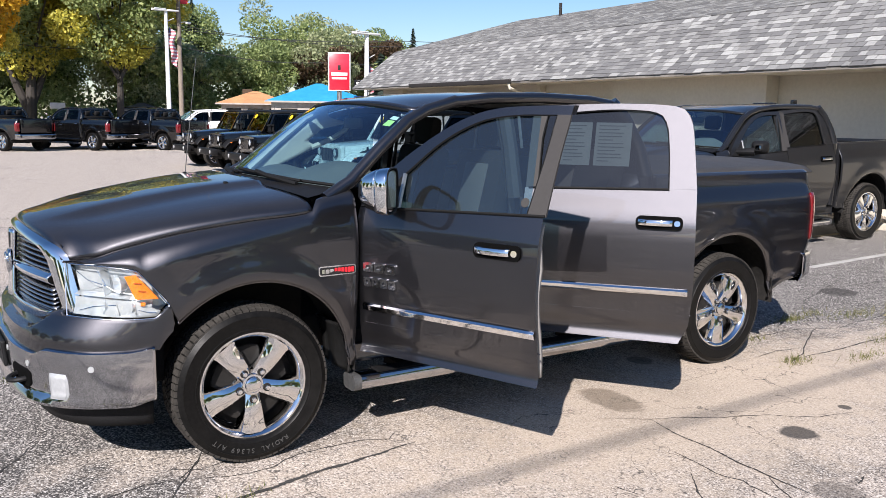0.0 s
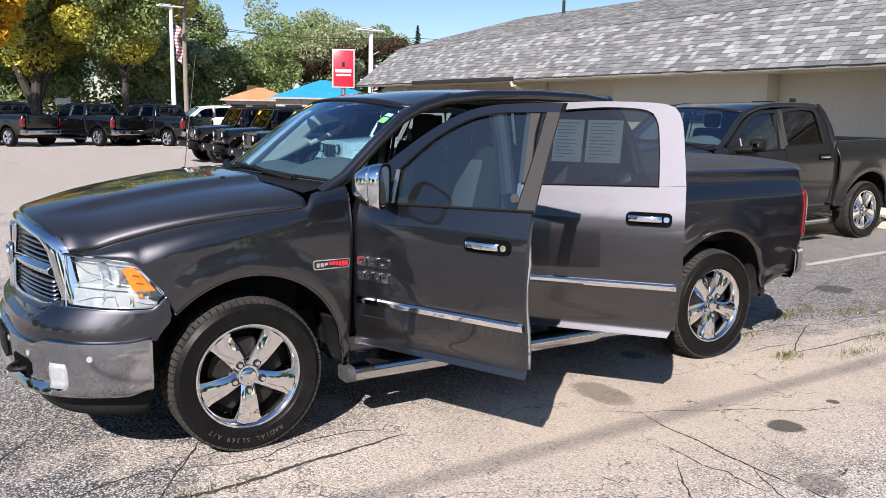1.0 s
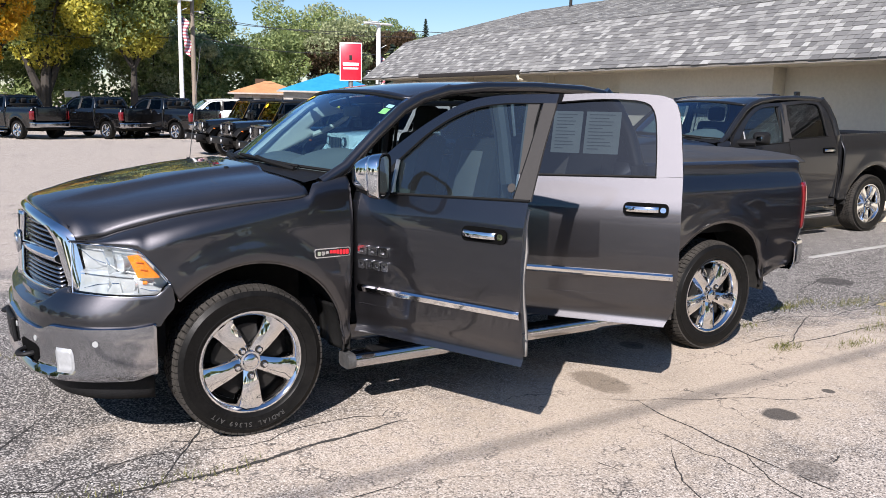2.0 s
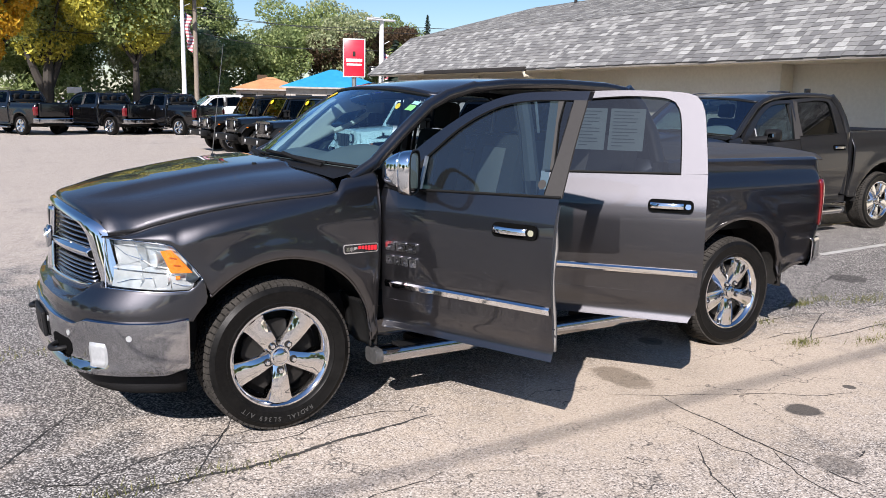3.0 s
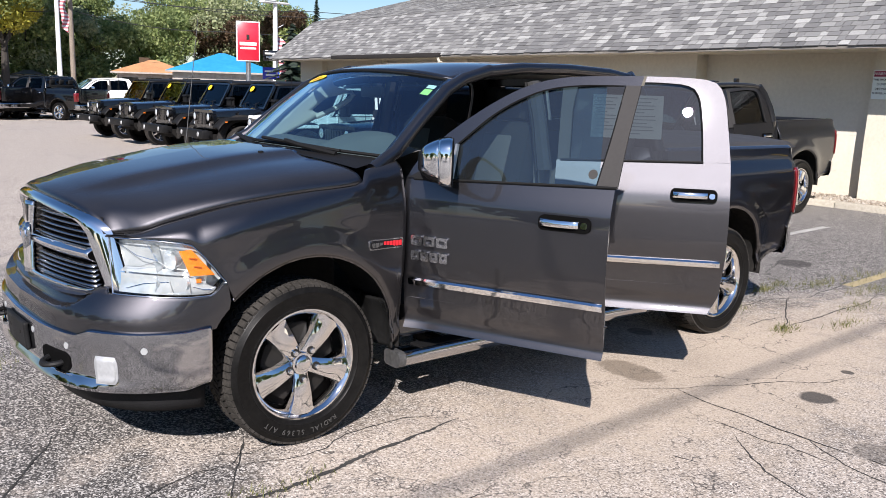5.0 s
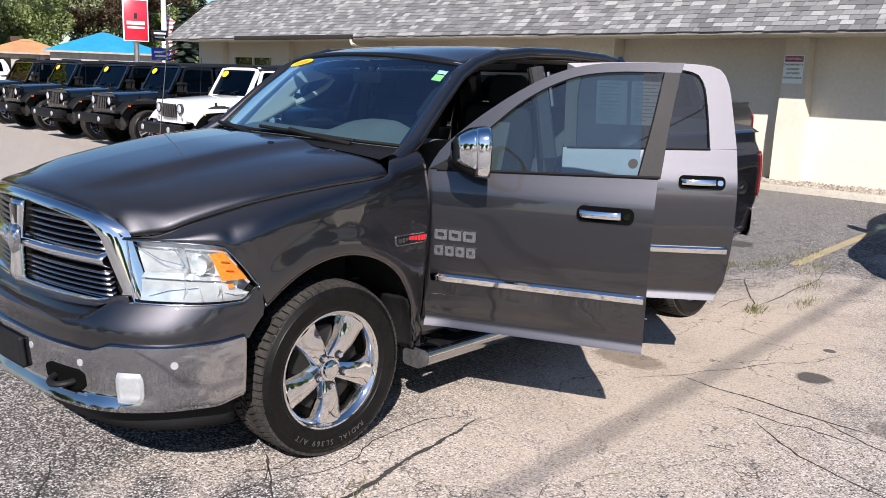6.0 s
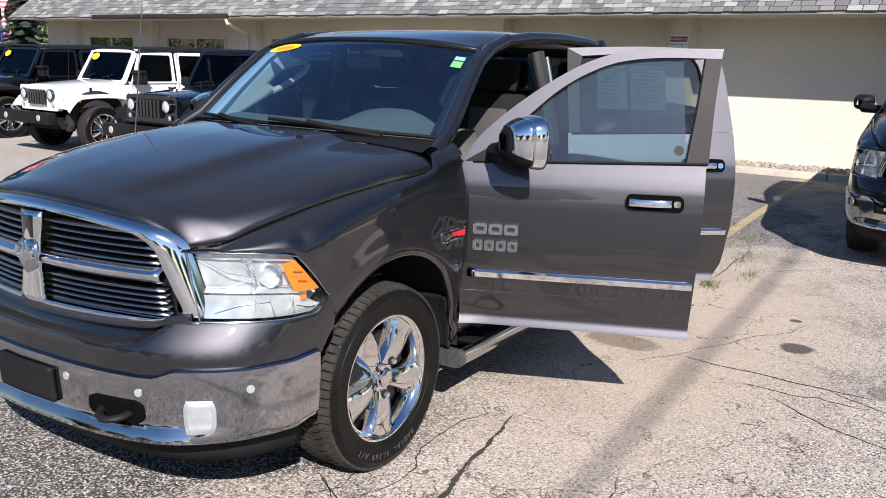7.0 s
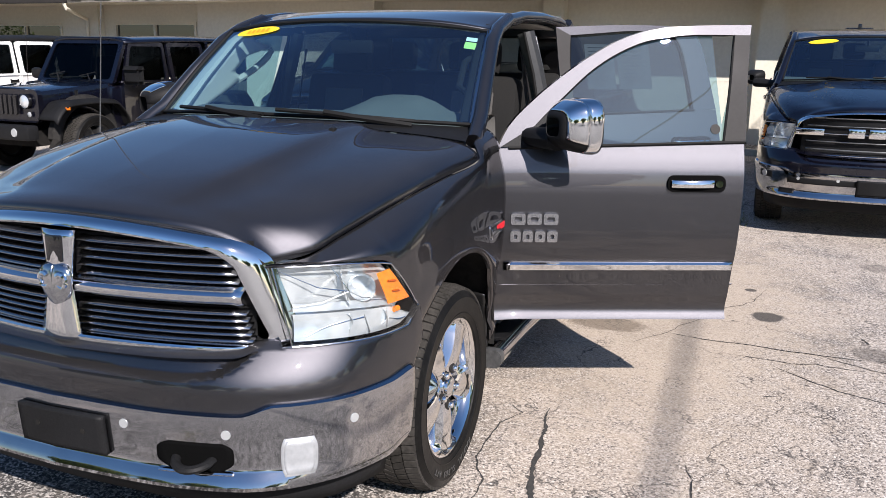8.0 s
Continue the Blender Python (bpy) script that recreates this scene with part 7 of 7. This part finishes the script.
tagged(part("notice_board", bm, grained("weathered_board", (0.42, 0.41, 0.40), (0.55, 0.54, 0.53), 0.8, 6), None), "plain white notice board on a post", "board")

# ---- marks on the ground ----
TAR = grained("crack_dirt", (0.02, 0.019, 0.018), (0.05, 0.047, 0.043), 0.95, 40)
PAINT_YELLOW = grained("worn_yellow_line", (0.30, 0.25, 0.15), (0.46, 0.37, 0.20), 0.85, 40, 0.0, 0.2, 0.0, 4)
PAINT_OLD = grained("worn_white_line", (0.30, 0.29, 0.27), (0.52, 0.51, 0.48), 0.85, 40, 0.0, 0.2, 0.0, 3)


def crack(pts, width, seed, rough=0.03):
    rng = np.random.default_rng(seed)
    fine = [Vector((*p, 0)) for p in pts]
    for depth in range(4):
        out = []
        for a, b in zip(fine, fine[1:]):
            d = b - a
            out += [a, a.lerp(b, 0.5) + Vector((-d.y, d.x, 0)) * (rng.normal() * rough * 3 / (depth + 2))]
        fine = out + [fine[-1]]
    v, f = [], []
    for k, p in enumerate(fine):
        d = fine[min(k + 1, len(fine) - 1)] - fine[max(k - 1, 0)]
        d.normalize()
        w = width * (0.35 + 0.9 * rng.random()) * min(1, 0.2 + 4 * min(k, len(fine) - 1 - k) / len(fine))
        for s in (-1, 1):
            q = p + Vector((-d.y, d.x, 0)) * (s * w)
            v.append((q.x, q.y, ground_z(q.x, q.y) + 0.003))
        if k:
            f.append((2 * k - 2, 2 * k - 1, 2 * k + 1, 2 * k))
    structure(mesh_part("ground_crack", v, f, TAR, None, "", False), "dark crack in the asphalt", "crack")


CRACKS = []
for wd, way in (
        (0.013, [(0.84, -0.19), (0.61, -0.23), (0.41, -0.26), (0.10, -0.30), (-0.18, -0.36), (-0.33, -0.38), (-0.65, -0.37), (-0.88, -0.37), (-1.30, -0.36)]),
        (0.004, [(0.82, 0.00), (0.74, -0.08), (0.59, -0.01), (0.37, -0.01), (0.22, -0.02), (0.05, -0.11), (-0.17, -0.11), (-0.41, -0.02)]),
        (0.005, [(-0.41, -0.02), (-0.57, 0.00), (-0.85, -0.11), (-0.96, -0.12), (-1.04, -0.21), (-1.24, -0.13), (-1.60, -0.20)]),
        (0.004, [(-0.24, 0.18), (-0.33, 0.06), (-0.41, -0.02)]),
        (0.006, [(-0.99, 0.79), (-1.13, 0.55), (-1.26, 0.33), (-1.43, 0.08)])):
    CRACKS.append((way, wd))
for wd, way in (
        (0.006, [(2.25, -0.59), (2.21, -0.79), (2.21, -1.08), (2.18, -1.29), (2.18, -1.47), (2.18, -1.60), (2.18, -1.71)]),
        (0.005, [(2.18, -1.47), (2.10, -1.59), (2.03, -1.73), (2.00, -1.87), (1.98, -2.00), (1.90, -2.40)]),
        (0.004, [(2.00, -0.99), (1.99, -1.16), (1.97, -1.31), (2.02, -1.44), (2.00, -1.56), (2.00, -1.69)]),
        (0.005, [(1.91, -1.20), (1.72, -1.41), (1.63, -1.54), (1.58, -1.68), (1.55, -1.75), (1.45, -2.10)]),
        (0.003, [(1.97, -0.41), (2.25, -0.59), (2.57, -0.74), (2.96, -0.91), (3.18, -1.08), (3.58, -1.17)]),
        (0.007, [(4.25, -0.22), (4.58, -0.22), (4.92, -0.21), (5.25, -0.20), (6.10, -0.10)])):
    CRACKS.append((way, wd))
for wd, way in (
        (0.004, [(1.41, -1.16), (1.45, -1.29)]), (0.006, [(2.20, -1.77), (2.19, -1.90), (2.20, -1.97)]), (0.004, [(3.96, -0.04), (4.23, 0.0), (4.48, -0.04)]),
        (0.006, [(2.49, -1.76), (2.61, -1.72)]), (0.006, [(3.9, 0.25), (4.9, 0.38), (5.8, 0.22), (6.6, 0.35)]), (0.006, [(4.05, -0.28), (4.6, 0.0), (5.2, 0.3)]),
        (0.008, [(6.2, 1.8), (6.9, 1.2), (8.0, 1.0)]), (0.005, [(5.2, 0.3), (6.0, 1.0), (7.5, 1.5)]), (0.005, [(-2.2, 0.9), (-1.6, 0.5), (-1.43, 0.08)])):
    CRACKS.append((way, wd))
rng = np.random.default_rng(77)
for k in range(9):      # finer network
    x, y, a = 4.4 + 4.6 * rng.random(), -1.0 + 3.0 * rng.random(), rng.random() * 6.28
    if k > 3:
        x, y = -1.8 + 1.6 * rng.random(), -1.2 + 1.6 * rng.random()
    way = [(x, y)]
    for j in range(4):
        a += rng.normal() * 0.5
        x, y = x + 0.28 * math.cos(a), y + 0.28 * math.sin(a)
        way.append((x, y))
    CRACKS.append((way, 0.0022 + 0.002 * rng.random()))
for k, (pts, wd) in enumerate(CRACKS):
    crack(pts, wd, 40 + k)


for a, b, y0, y1, mat in ((6.1, 8.7, 0.14, 0.25, PAINT_YELLOW), (8.9, 11.4, 0.18, 0.28, PAINT_YELLOW), (7.6, 9.3, 1.98, 2.08, PAINT_OLD), (9.5, 11.4, 3.42, 3.52, PAINT_YELLOW)):
    v, f = [], []
    for k, x in enumerate(np.linspace(a, b, 12)):
        for y in (y0, y1):
            v.append((x, y, ground_z(x, y) + 0.003))
        if k:
            f.append((2 * k - 2, 2 * k - 1, 2 * k + 1, 2 * k))
    structure(mesh_part("parking_line", v, f, mat, None, "", False), "worn painted parking line", "marking")

# weeds in the cracks
GRASS = leaf_material("weed_blades", (0.07, 0.09, 0.02), (0.16, 0.17, 0.05), (0.30, 0.27, 0.11))
rng = np.random.default_rng(31)
v, f = [], []
for cx, cy, count, spread in ((5.18, 0.58, 70, 0.10), (5.92, 0.40, 90, 0.16), (5.46, 0.62, 80, 0.2), (4.7, -0.45, 50, 0.12), (4.1, -0.29, 50, 0.10), (6.1, 0.0, 80, 0.2), (5.35, -0.25, 60, 0.15), (6.6, 0.3, 80, 0.25),
                              (-0.48, -0.36, 30, 0.12), (-0.2, -0.36, 14, 0.10), (-0.95, -0.36, 30, 0.14), (4.13, -0.22, 40, 0.06), (-1.16, 2.12, 60, 0.25), (6.2, -0.85, 60, 0.2), (-1.9, 0.75, 40, 0.12), (4.4, 0.3, 30, 0.1)):
    for k in range(count * 2):
        p = Vector((cx + rng.normal() * spread, cy + rng.normal() * spread * 0.35, 0))
        p.z = ground_z(p.x, p.y)
        a = rng.random() * 6.28
        d = Vector((math.cos(a), math.sin(a), 0))
        h = 0.015 + 0.035 * rng.random()
        n0 = len(v)
        sd = Vector((-d.y, d.x, 0)) * 0.003
        v += [p - sd, p + sd, p + d * h * 0.7 + Vector((0, 0, h))]
        f.append((n0, n0 + 1, n0 + 2))
tagged(mesh_part("weeds", v, f, GRASS, None, "", False), "small tufts of dry grass growing from the cracks", "weeds", "", "stuff")


# ---- small things on the grey truck ----
def bar_of(name, parent, a, b, z0, z1, x_to_place, mat, thick=0.006, r=0.006, label=""):
    bm = bmesh.new()
    plate(bm, round_outline(a, b, z0, z1, min(r, (z1 - z0) / 2.2)), 0, thick, x_to_place)
    return part(name, bm, mat, parent, label)


fender_at = lambda x, y, z: (x, -side_y(x, z) - 0.010 + y, z)
badge = bar_of("side_badge", main, 0.350, 0.566, 0.950, 1.002, fender_at, CHROME, 0.010, 0.012, "chrome-edged black and red badge")
bar_of("badge_field", badge, 0.356, 0.560, 0.956, 0.996, lambda x, y, z: (x, -side_y(x, z) - 0.013 + y, z), BLACK_GLOSS, 0.004, 0.010)
for k in range(3):
    bar_of("badge_bar", badge, 0.366 + 0.024 * k, 0.386 + 0.024 * k, 0.964, 0.986, lambda x, y, z: (x, -side_y(x, z) - 0.0155 + y, z), CHROME, 0.003, 0.004)
for k in range(6):
    bar_of("badge_bar", badge, 0.440 + 0.0195 * k, 0.456 + 0.0195 * k, 0.962, 0.990, lambda x, y, z: (x, -side_y(x, z) - 0.0155 + y, z), RED, 0.003, 0.004)
front_door = [o for o in main.children if o.name.startswith("front_door") and o.matrix_basis.determinant() > 0][0]
rear_door = [o for o in main.children if o.name.startswith("rear_door") and o.matrix_basis.determinant() > 0][0]
on_door = lambda x, y, z: (x - 0.62, -side_y(x, z) + 0.955 - 0.013 + y, z)
for row, (z, count, wide) in enumerate(((0.988, 3, 0.066), (0.907, 4, 0.0475))):
    for k in range(count):
        a = 0.665 + k * (wide + 0.008)
        bm = bmesh.new()
        o, i = round_outline(a, a + wide, z - 0.026, z + 0.026, 0.010), round_outline(a + 0.016, a + wide - 0.016, z - 0.010, z + 0.010, 0.005)
        ring_frame(bm, o, i, lambda x, zz: on_door(x, 0, zz), lambda x, zz: on_door(x, 0.012, zz))
        part("badge_block", bm, STEEL_BRIGHT, front_door, "plain chrome badge block")
on_rear = lambda x, y, z: (x - 1.715, -side_y(x, z) + 0.955 + 0.030 + y, z)
for a, b in ((1.908, 2.088), (2.110, 2.322)):
    sheet_ob = bar_of("paper_sheet", rear_door, a, b, 1.512, 1.764, on_rear, PAPER, 0.002, 0.004, "printed sheet taped inside the window")
    for k in range(11):
        z = 1.745 - 0.0205 * k
        ln = (0.9, 0.7, 0.85, 0.8, 0.5, 0.86, 0.88, 0.6, 0.8, 0.84, 0.4)[k]
        bar_of("text_bar", rear_door, a + 0.02, a + 0.02 + (b - a - 0.04) * ln, z - 0.0022, z + 0.0022, lambda x, y, zz: (x - 1.715, -side_y(x, zz) + 0.955 + 0.0275 + y, zz), INK, 0.002, 0.001)
bm = bmesh.new()
plate(bm, [(1.59 + 0.022 * math.cos(t), 1.388 + 0.022 * math.sin(t)) for t in np.linspace(0, 2 * math.pi, 21)[:-1]], 0, 0.003, lambda x, y, z: (x - 0.62, -side_y(x, z) + 0.955 + 0.018 + y, z))
part("round_decal", bm, POST_SATIN, front_door, "small round decal on the glass")
# screen stickers
def on_screen(u, v, out=0.006):
    y = (2 * v - 1)
    lo, hi = Vector((0.30 + 0.26 * y * y, y * 0.83, 1.435 - 0.03 * y * y)), Vector((0.945 + 0.105 * y * y, y * 0.74, 1.862 - 0.048 * y * y))
    p = lo.lerp(hi, u)
    return p + Vector((-0.45, 0, 0.62)) * (0.035 * math.sin(math.pi * u) * (1 - y * y * 0.5) + out)
bm = bmesh.new()
bm.faces.new([bm.verts.new(on_screen(0.905 + 0.058 * math.sin(t), 0.835 + 0.100 * math.cos(t))) for t in np.linspace(0, 2 * math.pi, 33)[:-1]])
oval = part("price_sticker", bm, YELLOW, main, "yellow oval price sticker", False)
for k in range(5):
    v0 = 0.778 + 0.022 * k
    bm = bmesh.new()
    bm.faces.new([bm.verts.new(on_screen(u, v, 0.010)) for u, v in ((0.880, v0), (0.880, v0 + 0.013), (0.928, v0 + 0.016), (0.928, v0 + 0.003))])
    part("price_bar", bm, material("orange_ink", (0.75, 0.32, 0.01), 0.6) if k == 0 else bpy.data.materials["orange_ink"], oval, "", False)
for name, u0, u1, mat in (("white_tag", 0.858, 0.905, WHITE_TAG), ("green_tag", 0.765, 0.845, GREEN_TAG)):
    bm = bmesh.new()
    bm.faces.new([bm.verts.new(on_screen(u, v, -0.008)) for u, v in ((u0, 0.030), (u0, 0.064), (u1, 0.064), (u1, 0.030))])
    part(name, bm, mat, main, name.replace("_", " ") + " on the windscreen", False)
# whip antenna, pale pillar trim and grab handle
bm = bmesh.new()
tube(bm, [(0.16, 0.895, 1.27), (0.17, 0.895, 1.31), (0.28, 0.90, 2.16)], lambda t: mix(0.005, 0.0018, t), 6)
part("antenna", bm, STEP_CAP, main, "thin whip antenna")
for s in (-1, 1):
    bm = bmesh.new()
    tube(bm, [(0.60, s * 0.79, 1.40), (0.80, s * 0.755, 1.58), (1.0, s * 0.715, 1.75), (1.16, s * 0.69, 1.84)], lambda t: mix(0.045, 0.022, t) if s > 0 else mix(0.038, 0.022, t), 8, True, 0.6)
    part("pillar_trim", bm, TRIM_LIGHT if s > 0 else CLOTH_DARK, main, "pale grey pillar trim")
    if s < 0:
        bm = bmesh.new()
        tube(bm, [(0.76, -0.735, 1.53), (0.80, -0.68, 1.555), (0.93, -0.66, 1.665), (0.98, -0.695, 1.71)], 0.016, 8)
        part("grab_handle", bm, CLOTH_DARK, main)
    else:      # broad triangular panel with an oval grab handle
        panel_w = smooth_through([0, 0.14, 0.36, 0.45, 0.62, 0.70, 0.74, 0.84, 0.97], [0.15, 0.22, 0.285, 0.175, 0.165, 0.24, 0.30, 0.11, 0.02])

        def panel(k, w):
            return Vector((0.60, 0.79, 1.40)).lerp(Vector((1.16, 0.69, 1.84)), k) + Vector((0.99, -0.12, 0)) * w
        sheet("pillar_panel", lambda u, v: panel(0.97 * u, panel_w(0.97 * u) * v), 44, 4, TRIM_LIGHT, main, "pale grey pillar panel", 0.012)
        bm = bmesh.new()
        tube(bm, [panel(k, w) for k, w in ((0.34, 0.262), (0.40, 0.295), (0.47, 0.325), (0.55, 0.345), (0.63, 0.352), (0.70, 0.342), (0.75, 0.285))], 0.019, 8)
        part("grab_handle", bm, TRIM_LIGHT, main)
    bm = bmesh.new()
    tube(bm, [on_screen(u, 0.5 + s * 0.5, 0.004) for u in np.linspace(0.0, 1.0, 9)], 0.013, 6, True, 0.6)
    part("screen_moulding", bm, STEEL_BRIGHT if s < 0 else SEAL, main, "grey moulding beside the windscreen")
# raised words on the front tyre
tyre = [o for o in main.children if o.name.startswith("tyre")][0]
words = "RADIAL SL369 A/T"
TYRE_LETTER = grained("worn_letter_rubber", (0.03, 0.03, 0.029), (0.09, 0.088, 0.085), 0.6, 90)
for k, ch in enumerate(words):
    if ch == " ":
        continue
    a = radians(-62 - 4.5 * k)
    cu = bpy.data.curves.new("tyre_letter", "FONT")
    cu.body, cu.size, cu.align_x, cu.align_y, cu.extrude = ch, 0.036, "CENTER", "CENTER", 0.001
    cu.materials.append(TYRE_LETTER)
    o = new("tyre_letter", cu)
    o.parent = tyre
    o.matrix_basis = Matrix.Translation((0.340 * math.cos(a), -0.1395, 0.340 * math.sin(a))) @ Matrix.Rotation(-(a - math.pi / 2), 4, "Y") @ Matrix.Rotation(radians(90), 4, "X")
for x, y, name, mm in ((1.0, 1.0, "navy", navy), (1.0, 1.0, "charcoal", charcoal)):
    bm = bmesh.new()
    bm.faces.new([bm.verts.new(on_screen(0.90 + 0.06 * math.sin(t), 0.80 + 0.10 * math.cos(t))) for t in np.linspace(0, 2 * math.pi, 33)[:-1]])
    if name == "navy":
        part("price_sticker", bm, YELLOW, mm, "yellow oval price sticker", False)
    bm2 = bmesh.new()
    box(bm2, 2.36, 2.46, -0.51, -0.47, 1.91, 2.00, 0.01) if name == "charcoal" else box(bm2, 2.30, 2.42, -0.02, 0.02, 1.92, 2.01, 0.01)
    part("roof_antenna", bm2, BLACK_GLOSS, mm)
